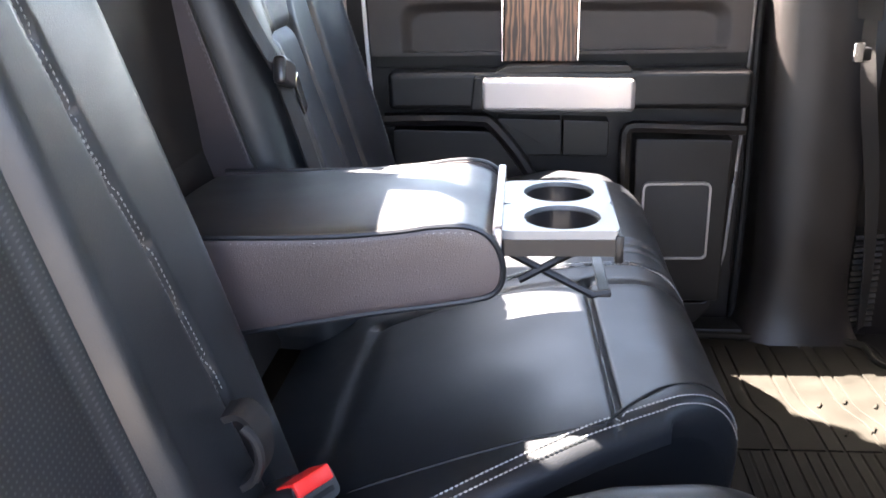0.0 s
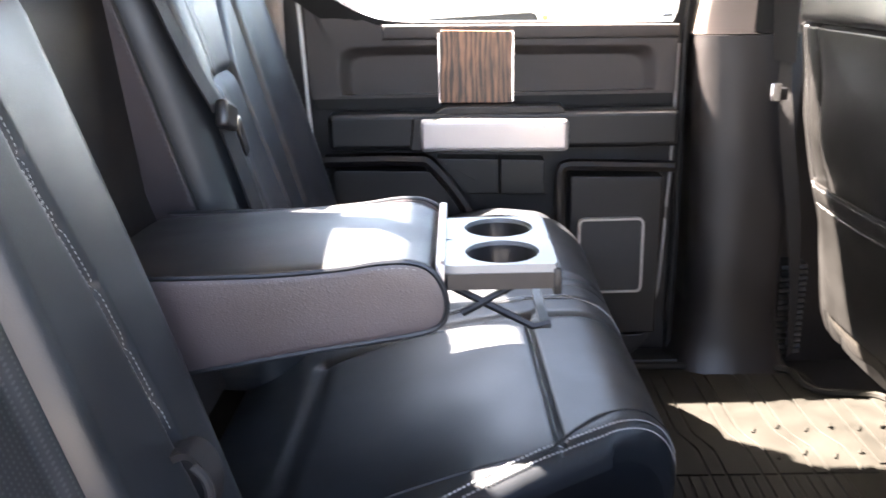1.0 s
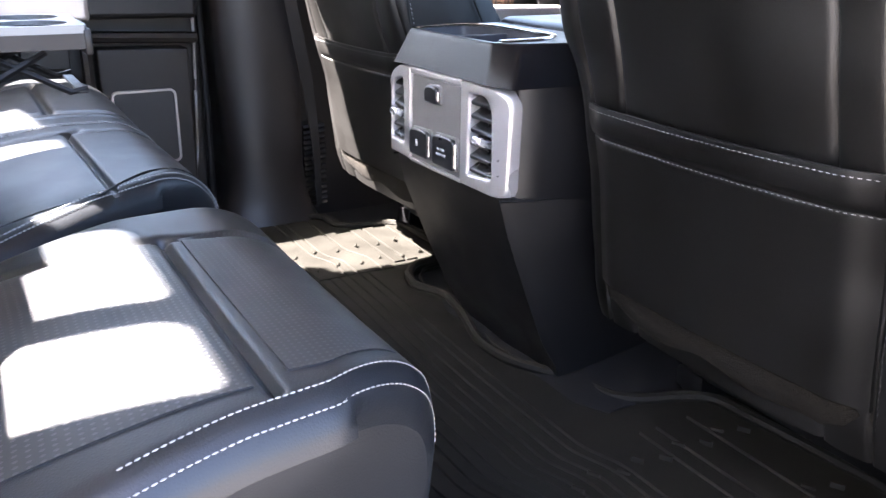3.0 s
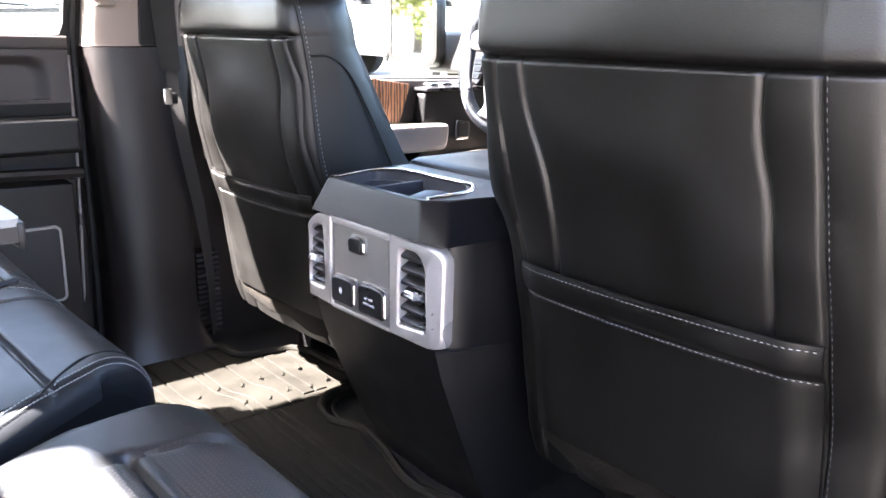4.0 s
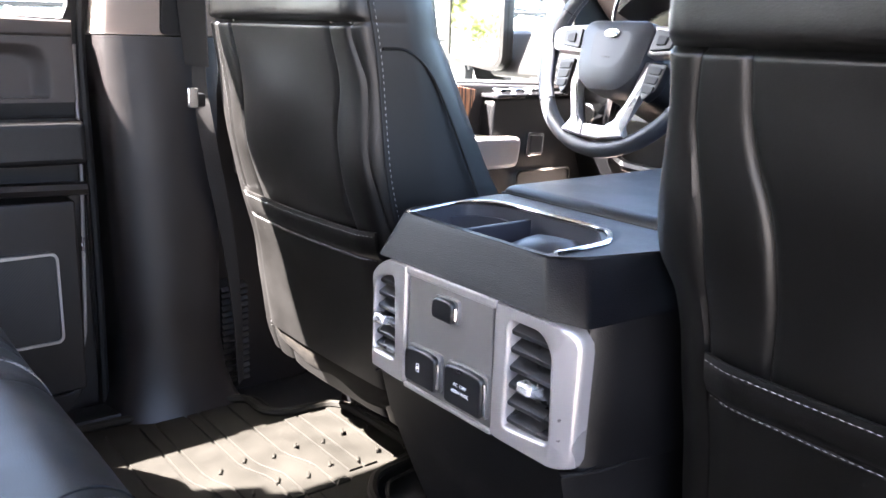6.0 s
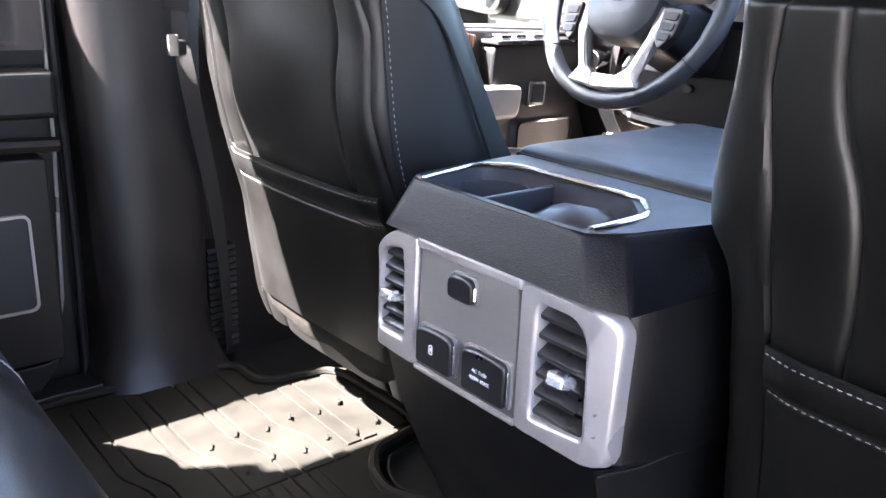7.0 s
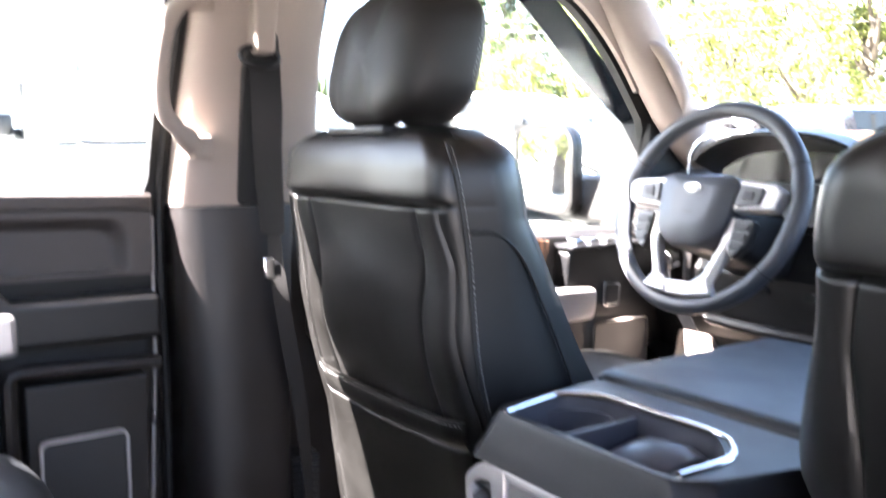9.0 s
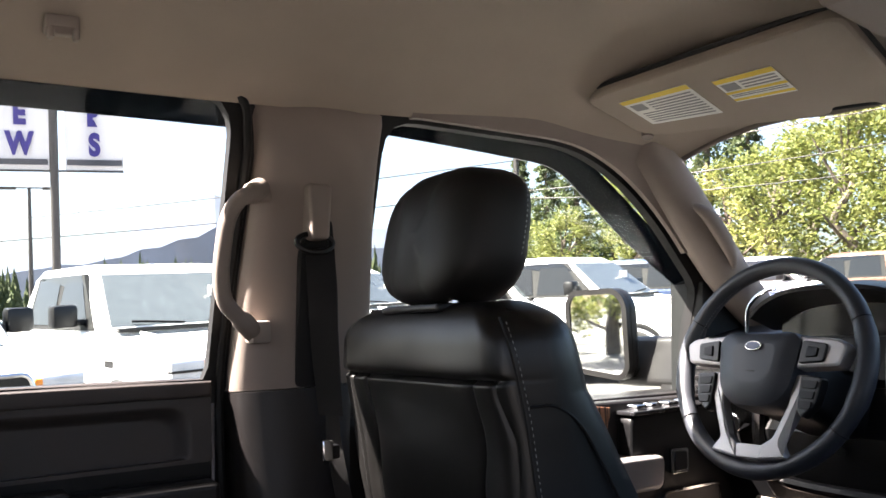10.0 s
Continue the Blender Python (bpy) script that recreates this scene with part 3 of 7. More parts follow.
# front door of the driver's side
door_2 = tagged(thing("door_2", "closed driver-side front door with pale armrest and switches", "door"), kind="structure")
part("window_frame", leaned(frame_ring(offset(hole_f, 0.045), hole_f, "y", 0.846, 0.868)), SEAL, door_2, "black window frame")
part("pane", leaned(prism(offset(hole_f, 0.01), "y", 0.872, 0.876)), GLASS, door_2).visible_shadow = False
deflector([(0.56, 1.12), (0.70, 1.118), (0.92, 1.105), (1.07, 1.085), (1.19, 1.02), (1.32, 0.935), (1.50, 0.83)], [(0.56, 1.090), (0.678, 1.083), (0.907, 1.063), (1.045, 1.045), (1.134, 0.995), (1.261, 0.908), (1.459, 0.792)], door_2)
part("door_shell", prism([(0.53, -0.03), (1.85, -0.03), (1.85, 0.66), (1.50, 0.66), (1.44, 0.556), (0.60, 0.578), (0.53, 0.60)], "y", 0.835, 0.95, 0.003), GREY_PLASTIC, door_2)
part("window_corner", prism([(1.425, 0.555), (1.80, 0.57), (1.80, 0.64), (1.50, 0.82), (1.445, 0.80)], "y", 0.80, 0.90, 0.006), SEAL, door_2)
part("upper_trim", prism(rounded([(0.60, 0.40), (1.70, 0.40), (1.70, 0.545), (1.30, 0.555), (0.60, 0.578)], 0.015), "y", 0.795, 0.84, 0.008, 3), GREY_PLASTIC, door_2)
part("wood_strip", prism(rounded([(0.98, 0.44), (1.10, 0.44), (1.14, 0.55), (1.02, 0.568)], 0.006), "y", 0.788, 0.80, 0.002), WOOD, door_2, "glossy dark walnut-look strip")
part("armrest", prism(rounded([(0.72, 0.385), (1.215, 0.385), (1.225, 0.452), (0.72, 0.462)], 0.02), "y", 0.728, 0.80, 0.010, 3), SILVER, door_2, "pale satin pull handle")
part("switch_pod", prism(rounded([(1.14, 0.30), (1.62, 0.30), (1.62, 0.535), (1.16, 0.535)], 0.02), "y", 0.755, 0.80, 0.008, 3), PLASTIC, door_2)
part("switch_bed", prism(rounded([(1.155, 0.74), (1.155, 0.80), (1.50, 0.80), (1.50, 0.745)], 0.008), "z", 0.534, 0.542, 0.002), PLASTIC_SMOOTH, door_2)
for k in range(4):
    part("window_switch", box(1.175 + 0.045 * k, 1.205 + 0.045 * k, 0.752 + 0.004 * (k % 2), 0.785, 0.541, 0.553, 0.004), CHROME, door_2, "chrome-tipped window switch")
part("lock_switch", prism(rounded([(1.255, 0.405), (1.305, 0.405), (1.308, 0.455), (1.258, 0.458)], 0.008), "y", 0.747, 0.757, 0.002), CHROME, door_2, "small chrome-edged switch")
part("lock_switch", prism(rounded([(1.262, 0.411), (1.299, 0.411), (1.301, 0.449), (1.264, 0.452)], 0.006), "y", 0.744, 0.757, 0.002), PLASTIC_SMOOTH, door_2)
sp2 = part("speaker_frame", frame_ring(rrect(0.085, 0.10, 0.015, 4, 1.31, 0.275), rrect(0.080, 0.095, 0.012, 4, 1.31, 0.275), "y", 0.745, 0.758), CHROME, door_2, "thin chrome speaker surround")
part("speaker_grille", prism(rrect(0.0802, 0.0952, 0.012, 4, 1.31, 0.275), "y", 0.748, 0.756), GRILLE, sp2, "black perforated speaker grille")

# outside mirror
mir = thing("door_mirror", "large grey-backed door mirror outside the driver's window", "mirror")
MM = Matrix.Translation((1.395, 1.105, 0.695)) @ Matrix.Rotation(radians(-80), 4, "Z")
mo = rounded([(-0.098, -0.100), (0.070, -0.122), (0.095, -0.095), (0.095, 0.072), (0.065, 0.108), (-0.075, 0.108), (-0.098, 0.080)], 0.025)
mi = offset(mo, -0.014)
part("mirror_shell", moved(prism(mo, "y", 0.0, 0.045, 0.014, 3), MM), GREY_PLASTIC, mir)
part("mirror_rim", moved(frame_ring(mo, mi, "y", -0.006, 0.01), MM), GREY_PLASTIC, mir)
part("mirror_glass", moved(prism(mi, "y", 0.001, 0.004), MM @ Matrix.Translation((0, -0.004, 0))), MIRROR, mir, "mirror glass")
part("mirror_arm", prism(rounded([(1.44, 0.56), (1.62, 0.55), (1.62, 0.67), (1.48, 0.68)], 0.02), "y", 0.90, 1.10, 0.01), GREY_PLASTIC, mir)

# front pillars and windscreen
for s in (-1, 1):
    path = [(1.10, s * 0.745, 1.105), (1.20, s * 0.728, 1.085), (1.30, s * 0.735, 1.00), (1.42, s * 0.755, 0.885), (1.56, s * 0.785, 0.765), (1.80, s * 0.82, 0.58)]
    structure("pillar_a", tube(smooth_path(path, 5), [0.035] * 5 + [0.05] * 21, 14), BEIGE, "warm grey windscreen pillar trim")
grip = thing("pillar_grip", "warm grey moulded grip on the windscreen pillar", "grip")
part("grip_body", tube(smooth_path([(1.315, 0.700, 0.960), (1.345, 0.689, 0.942), (1.385, 0.690, 0.905), (1.43, 0.702, 0.860), (1.46, 0.722, 0.828)], 5), [0.006 + 0.011 * math.sin(math.pi * k / 20) for k in range(21)], 10), BEIGE, grip)
ws = tagged(thing("windscreen", "raked clear windscreen", "window"), kind="structure")
part("pane", loft([[(1.32 + 0.13 * (1 - (y / 0.70) ** 2), y, 1.085), (1.325 + 0.13 * (1 - (y / 0.70) ** 2), y, 1.085), (2.105 + 0.1 * (1 - (y / 0.70) ** 2), y * 1.13, 0.60), (2.10 + 0.1 * (1 - (y / 0.70) ** 2), y * 1.13, 0.60)] for y in span(-0.70, 0.70, 12)]), GLASS, ws).visible_shadow = False
part("header_trim", tube([(roof_front(y) + 0.004, y, roof_z(roof_front(y), y) - 0.002) for y in span(-0.69, 0.69, 20)], 0.006, 8), BEIGE, ws)

# passenger's side: pillars, front door, and the open rear doorway
structure("wall_passenger_front", leaned(wall_with_hole(resample(rounded([(0.36, -0.05), (1.85, -0.05), (1.85, 0.62), (1.38, 1.14), (0.40, 1.15)], 0.02), N), resample(rounded([(0.62, 0.62), (1.36, 0.60), (1.40, 0.80), (1.10, 1.07), (0.66, 1.10)], 0.04), N), -0.92, -0.82), -1), GREY_PLASTIC, "passenger-side front door and pillar")
structure("wall_passenger_rear", leaned(prism([(-0.70, -0.05), (-0.46, -0.05), (-0.46, 0.75), (-0.52, 1.17), (-0.70, 1.17)], "y", -0.92, -0.82), -1), GREY_PLASTIC, "passenger-side rear quarter")
structure("wall_driver_rear", leaned(prism([(-0.70, -0.05), (-0.48, -0.05), (-0.48, 0.80), (-0.40, 1.14), (-0.70, 1.17)], "y", 0.845, 0.92)), GREY_PLASTIC, "driver-side rear quarter")
structure("quarter_trim", leaned(prism([(-0.66, 0.0), (-0.485, 0.0), (-0.40, 0.50), (-0.385, 0.80), (-0.375, 1.12), (-0.66, 1.15)], "y", 0.80, 0.845, 0.01)), BEIGE, "warm grey trim behind the rear door")
for s in (-1, 1):
    structure("roof_rail", tube(smooth_path([(-0.70, s * 0.728, 1.160), (0.3, s * 0.728, 1.155), (0.80, s * 0.730, 1.140), (1.05, s * 0.745, 1.125)], 6), 0.031, 10), BEIGE, "warm grey roof side rail trim")
structure("roof", sheet(lambda u, v: (u, v, 1.285 - 0.06 * abs(v / 0.74) ** 3 - 0.13 * max(0, (u - 0.95) / 0.45) ** 2), span(-0.70, 1.40, 12), span(-0.74, 0.74, 12), (0, 0, 0.01)), WHITE_PAINT, "white painted cab roof")
# out of view; added to bounce sunlight through the windscreen onto the headliner
structure("hood", loft([[(x, -0.86 + 0.03 * k, z - 0.05), (x, -0.86 + 0.03 * k, z - 0.01), (x, -0.5, z), (x, 0.0, z + 0.015), (x, 0.5, z), (x, 0.86 - 0.03 * k, z - 0.01), (x, 0.86 - 0.03 * k, z - 0.05)] for k, (x, z) in enumerate(((2.16, 0.565), (2.5, 0.555), (2.9, 0.535), (3.2, 0.505), (3.3, 0.46)))]), WHITE_PAINT, "unseen white hood of the pickup, bouncing sun into the cab")
structure("firewall", box(1.85, 1.95, -0.92, 0.92, -0.05, 0.60), PLASTIC, "dark bulkhead in front of the footwell")

# ---------------- ground outside: a lot that rises gently ahead ----------------
RISE = Vector((math.sin(radians(25)), math.cos(radians(25)), 0))
LOT = Matrix.Translation((0, 0, -0.83)) @ Matrix.Rotation(radians(2.35), 4, RISE.cross(Vector((0, 0, 1))))
ground = bmesh.new()
bmesh.ops.create_grid(ground, x_segments=2, y_segments=2, size=1500)
structure("ground", moved(ground, LOT), ASPHALT, "grey asphalt parking lot")

# ---------------- rear bench ----------------
def groove(d, w, depth):
    return -depth * math.exp(-(d / w) ** 2)


def seg_dist(p, a, b):
    px, py = p[0] - a[0], p[1] - a[1]
    dx, dy = b[0] - a[0], b[1] - a[1]
    t = max(0.0, min(1.0, (px * dx + py * dy) / (dx * dx + dy * dy)))
    return math.hypot(px - t * dx, py - t * dy)


def curve1(xs, ys):
    return lambda x: float(np.interp(x, xs, ys))


class Cushion:
    """A bench cushion: its two ends y0(x), y1(x), its front, and seams (a, b, width, depth) in the plan."""

    def __init__(self, y0, y1, seams, front, edge_r=0.03):
        self.y0, self.y1, self.seams, self.front, self.r = y0, y1, seams, front, edge_r

    def point(self, q, s, lift=0.0):
        """q runs from the rear (0) over the top to the roll's front (1), s from y0 to y1."""
        qa = 0.80
        x = -0.36 + (0.06 + 0.36) * min(q / qa, 1.0)
        roll = max(0.0, (q - qa) / (1 - qa))
        a = radians(90 - 95 * roll)
        xr = x + (self.front - 0.06) * math.cos(a) if roll else x
        ya, yb = self.y0(xr), self.y1(xr)
        y = ya + (yb - ya) * s
        e = min(s, 1 - s) * (yb - ya) / self.r
        drop = self.r * (1 - math.sqrt(max(0.0, 1 - (1 - min(e, 1.0)) ** 2)))
        z = 0.352 - 0.10 * max(0.0, -x / 0.36) ** 1.5 - 0.25 * max(0.0, x) ** 2
        z += 0.004 * math.sin(9 * y + 2) * math.sin(11 * x)
        z += sum(groove(seg_dist((x, y), a_, b_), w, dep) for a_, b_, w, dep in self.seams)
        z -= drop
        if roll:
            z = z - 0.075 + 0.075 * math.sin(a)
            xr -= drop * 0.5
        return Vector((xr, y, z + lift))

    def mesh(self):
        ss = sorted(set([0, 0.002, 0.006, 0.014, 0.026, 0.04] + span(0.05, 0.95, 170) + [1, 0.998, 0.994, 0.986, 0.974, 0.96]))
        qs = sorted(span(0, 0.8, 60) + span(0.664, 0.745, 24)) + span(0.8, 1.0, 14)[1:]
        rings = []
        for s in ss:
            ring = [tuple(self.point(q, s)) for q in qs]
            x, y, z = ring[-1]
            ring += [(x - 0.006, y, 0.20), (x - 0.025, y, 0.12), (0.05, y, 0.09), (-0.36, ring[0][1], 0.10)]
            rings.append(ring)
        return loft(rings)

    def q_of(self, x):
        return (x + 0.36) / 0.42 * 0.8

    def line(self, pts, lift=0.001):
        """Points on the top given as (q, s)."""
        return [self.point(q, s, lift) for q, s in pts]


bench = thing("rear_bench", "black leather rear bench seat with split cushions", "seat")
wide_seams = [((0.012, -0.112), (0.004, 0.200), 0.0036, 0.007), ((0.004, 0.200), (0.022, 0.222), 0.005, 0.005), ((0.004, 0.200), (0.16, 0.228), 0.006, 0.005),
              ((-0.255, -0.165), (-0.25, 0.19), 0.012, 0.004), ((0.004, 0.200), (-0.25, 0.19), 0.007, 0.005), ((-0.12, 0.229), (0.06, 0.271), 0.003, 0.003), ((0.06, 0.271), (0.16, 0.280), 0.003, 0.003), ((-0.25, 0.300), (0.16, 0.33), 0.0035, 0.004),
              ((0.0, 0.36), (0.0, 0.66), 0.006, 0.008), ((-0.3, 0.36), (0.12, 0.36), 0.008, 0.005), ((-0.3, 0.66), (0.12, 0.66), 0.008, 0.005)]
wide = Cushion(curve1([-0.36, -0.16, -0.06, 0.0, 0.06, 0.115, 0.16], [-0.245, -0.236, -0.178, -0.142, -0.105, -0.068, -0.045]),
               curve1([-0.36, -0.02, 0.06, 0.11, 0.15], [0.76, 0.755, 0.715, 0.655, 0.60]), wide_seams, 0.138)
part("cushion_wide", wide.mesh(), LEATHER, bench)
narrow_seams = [((0.02, -0.287), (0.02, -0.585), 0.0038, 0.007), ((0.02, -0.287), (-0.30, -0.285), 0.007, 0.005), ((0.02, -0.287), (0.14, -0.30), 0.006, 0.005), ((-0.25, -0.29), (-0.25, -0.58), 0.012, 0.010)]
narrow = Cushion(curve1([-0.36, -0.10, 0.05, 0.13, 0.16], [-0.655, -0.635, -0.612, -0.575, -0.545]),
                 curve1([-0.36, -0.2, 0.0, 0.16], [-0.27, -0.245, -0.19, -0.172]), narrow_seams, 0.148)
part("cushion_narrow", narrow.mesh(), LEATHER, bench)


def s_at(c, x, y):
    return (y - c.y0(x)) / (c.y1(x) - c.y0(x))


# perforated insert on the narrow cushion, laid just over its skin
def narrow_insert(u, v):
    x = -0.24 + 0.25 * u
    y = -0.575 + 0.28 * v
    return narrow.point(narrow.q_of(x), s_at(narrow, x, y), 0.0012)


part("perforated_insert", sheet(narrow_insert, span(0, 1, 34), span(0, 1, 40), (0, 0, -0.002)), PERFORATED, bench, "perforated leather insert")


def narrow_front(u, v):
    q, y = 0.752 + 0.135 * u, -0.565 + 0.280 * v
    return narrow.point(q, s_at(narrow, -0.36 + 0.42 * min(q / 0.8, 1.0), y), 0.0012)


part("perforated_insert", sheet(narrow_front, span(0, 1, 24), span(0, 1, 40), (-0.001, 0, -0.002)), PERFORATED, bench, "perforated leather insert")


def edge_rows(c, s0, q0, q1, count, r=0.0007):
    rows = [stitches(c.line([(q, s) for q in span(q0, q1, count)], 0.0012), 0.0034, 0.0013, r) for s in s0]
    return merge(*rows)


part("edge_stitching", edge_rows(wide, (0.019, 0.031), 0.28, 0.96, 60, 0.0010), THREAD, bench, "double row of pale stitching")
for dy in (-0.005, 0.005):
    row = [(wide.q_of(x), s_at(wide, x, 0.257 + 0.235 * x + dy)) for x in span(-0.12, 0.06, 30)]
    row += [(q, row[-1][1]) for q in span(0.805, 0.95, 12)]
    part("edge_stitching", stitches(wide.line(row, 0.0012), 0.0034, 0.0016, 0.0009), THREAD, bench, "pale stitching across the cushion")
part("edge_stitching", edge_rows(narrow, (0.02, 0.055), 0.55, 1.0, 50), THREAD, bench, "double row of pale stitching")


part("welt_seam", tube([wide.point(wide.q_of(x), (y - wide.y0(x)) / (wide.y1(x) - wide.y0(x)), 0.0004) for x, y in ((-0.26, -0.165), (-0.20, -0.156), (-0.13, -0.144), (-0.06, -0.131), (0.0, -0.12))], 0.0014, 6), SEAL, bench)
part("welt_seam", tube(smooth_path([wide.point(q, s, 0.0004) for q, s in ((0.686, 0.026), (0.74, 0.046), (0.80, 0.058), (0.86, 0.058), (0.92, 0.05), (0.97, 0.045))], 5), 0.0014, 6), SEAL, bench)


def back_front(z):
    return -0.312 - 0.28 * (z - 0.35)


def backrest(y0, y1, seams, top=0.885, bolster=0.03, r=0.05, step=None):
    """Seat back as rings up z; seams are (a, b, width, depth) in y and z."""
    rings = []
    zs = [0.25] + span(0.27, top - 0.05, 60) + [top - 0.05 + 0.05 * math.sin(radians(a)) for a in (20, 40, 60, 75, 85)]
    for z in zs:
        ex = max(0.0, (z - (top - 0.05)) / 0.05)
        inset = 0.05 * (1 - math.sqrt(max(0.0, 1 - ex * ex)))
        ring = []
        for t in span(0, 1, 150):
            y = y0 + (y1 - y0) * t
            ring.append((back_skin(y, z, y0, y1, seams, bolster, r, step) - inset, y, z))
        ring += [(back_front(z) - 0.13 + inset * 0.5, y1 - 0.01, z), (back_front(z) - 0.13 + inset * 0.5, y0 + 0.01, z)]
        rings.append(ring)
    return loft(rings)


def back_skin(y, z, y0, y1, seams, bolster, r, step=None):
    e = min(y - y0, y1 - y)
    x = back_front(z) - r * (1 - math.sqrt(max(0.0, 1 - (1 - min(max(e, 0) / r, 1.0)) ** 2)))
    x += bolster * (bump01((step - e) / 0.035) if step else math.exp(-((e - 0.075) / 0.055) ** 2))
    x += 0.003 * math.sin(14 * y + 7 * z)
    return x + sum(groove(seg_dist((y, z), a, b), w, dep) for a, b, w, dep in seams)


NS = curve1([0.30, 0.435, 0.547, 0.624, 0.70, 0.785], [-0.188, -0.203, -0.217, -0.233, -0.241, -0.248])
near_seams = [((NS(z), z), (NS(z + 0.05), z + 0.05), 0.004, 0.008) for z in (0.30, 0.35, 0.40, 0.45, 0.50, 0.55, 0.60, 0.65, 0.70)] + [((-0.302, 0.33), (-0.302, 0.72), 0.004, 0.006)]
NEAR = (-0.66, -0.112, near_seams, 0.028, 0.035, 0.208)
part("backrest_narrow", backrest(-0.66, -0.112, near_seams, 0.79, 0.028, 0.035, 0.208), LEATHER, bench)
part("back_seam", tube([(back_skin(NS(z), z, *NEAR) + 0.001, NS(z), z) for z in span(0.425, 0.75, 60)], 0.0016, 6), SEAL, bench)
for dy in (-0.0036, 0.0036):
    part("back_stitching", stitches([(back_skin(NS(z) + dy, z, *NEAR) + 0.001, NS(z) + dy, z) for z in span(0.425, 0.74, 60)], 0.0030, 0.0018, 0.0005), THREAD, bench, "pale stitching")
part("perforated_insert", sheet(lambda u, v: (back_skin(-0.435 + 0.131 * u, 0.34 + 0.36 * v, *NEAR) + 0.0012, -0.435 + 0.131 * u, 0.34 + 0.36 * v), span(0, 1, 30), span(0, 1, 50), (-0.002, 0, 0)), PERFORATED, bench, "perforated leather insert")
far_seams = [((0.47, 0.36), (0.455, 0.64), 0.008, 0.008), ((0.455, 0.64), (0.51, 0.76), 0.008, 0.008), ((0.575, 0.36), (0.57, 0.76), 0.010, 0.010), ((0.28, 0.641), (0.455, 0.641), 0.006, 0.008), ((0.285, 0.3), (0.285, 0.80), 0.004, 0.004)]
FAR = (0.205, 0.775, far_seams, 0.016, 0.05)
part("backrest_wide", backrest(0.205, 0.775, far_seams, 0.815, 0.016), LEATHER, bench)
part("back_stitching", stitches([(back_skin(0.72, z, *FAR) + 0.001, 0.72, z) for z in span(0.40, 0.70, 50)], 0.005, 0.004, 0.0009), THREAD, bench, "pale stitching")
side = [(back_front(z) - 0.042, z) for z in span(0.30, 0.775, 12)] + [(back_front(z) - 0.128, z) for z in span(0.775, 0.30, 6)]
part("backrest_side", prism(side, "y", 0.2020, 0.2085, 0.002), LEATHER_SIDE, bench, "brown-black vinyl side of the backrest")
part("back_seam", tube([(back_front(z) - 0.0405, 0.2030, z) for z in span(0.32, 0.775, 24)], 0.0022, 6), SEAL, bench)
part("back_stitching", stitches([(back_front(z) - 0.0465, 0.2018, z) for z in span(0.40, 0.76, 60)], 0.004, 0.003, 0.0007), THREAD_DIM, bench, "grey stitching")
part("armrest_recess", prism([(-0.50, 0.26), (-0.385, 0.26), (-0.455, 0.52), (-0.486, 0.900), (-0.52, 0.920), (-0.58, 0.91)], "y", -0.125, 0.209, 0.004), RECESS, bench, "recess behind the folded-down armrest")
# release loop beside the narrow backrest
part("release_strap", merge(ribbon([(-0.296, -0.222, 0.418), (-0.281, -0.224, 0.422), (-0.270, -0.226, 0.410), (-0.268, -0.227, 0.390), (-0.275, -0.226, 0.368), (-0.296, -0.223, 0.352)], 0.020, 0.006, (0.25, 1, 0.2)),
                            tube(smooth_path([(-0.279, -0.236, 0.414), (-0.270, -0.238, 0.404), (-0.268, -0.238, 0.386), (-0.275, -0.236, 0.368)], 6), 0.0040, 8)), STRAP, bench, "dark folded pull loop on the backrest")


# folded-down centre armrest with its pulled-out cup tray
armrest = new("centre_armrest")
armrest.parent = bench
tagged(armrest, "folded-down black leather armrest with piped edges")
armrest.matrix_basis = Matrix.Translation((0.0033, 0.0345, -0.0339)) @ Matrix.Scale(1.045, 4)
AY0, AY1 = -0.108, 0.106


def arm_z(x):
    """Underside and top of the armrest at x."""
    t = (x + 0.33) / 0.225
    return 0.431 + 0.041 * t, 0.519 + 0.011 * t


rings = []
for y in [AY0 + 0.012 * k for k in (0, 0.05, 0.2, 0.45, 1.0)] + span(AY0 + 0.03, AY1 - 0.03, 10) + [AY1 - 0.012 * k for k in (1.0, 0.45, 0.2, 0.05, 0)]:
    e = min(min(y - AY0, AY1 - y) / 0.012, 1.0)
    ins = 0.004 * (1 - math.sqrt(max(0, 1 - (1 - e) ** 2)))
    ring = []
    for x in span(-0.40, -0.15, 12):
        ring.append((x, y, arm_z(x)[1] - ins + 0.006 * math.sin(math.pi * (y - AY0) / (AY1 - AY0))))
    for a in span(80, -80, 10):
        lo_, hi_ = arm_z(-0.13)
        h = (hi_ - lo_) / 2 - ins
        ring.append((-0.135 + (0.044 - ins) * math.cos(radians(a)), y, (lo_ + hi_) / 2 + h * math.sin(radians(a))))
    for x in span(-0.15, -0.40, 6):
        ring.append((x, y, arm_z(x)[0] + ins))
    rings.append(ring)
part("pad", loft(rings), LEATHER, armrest)


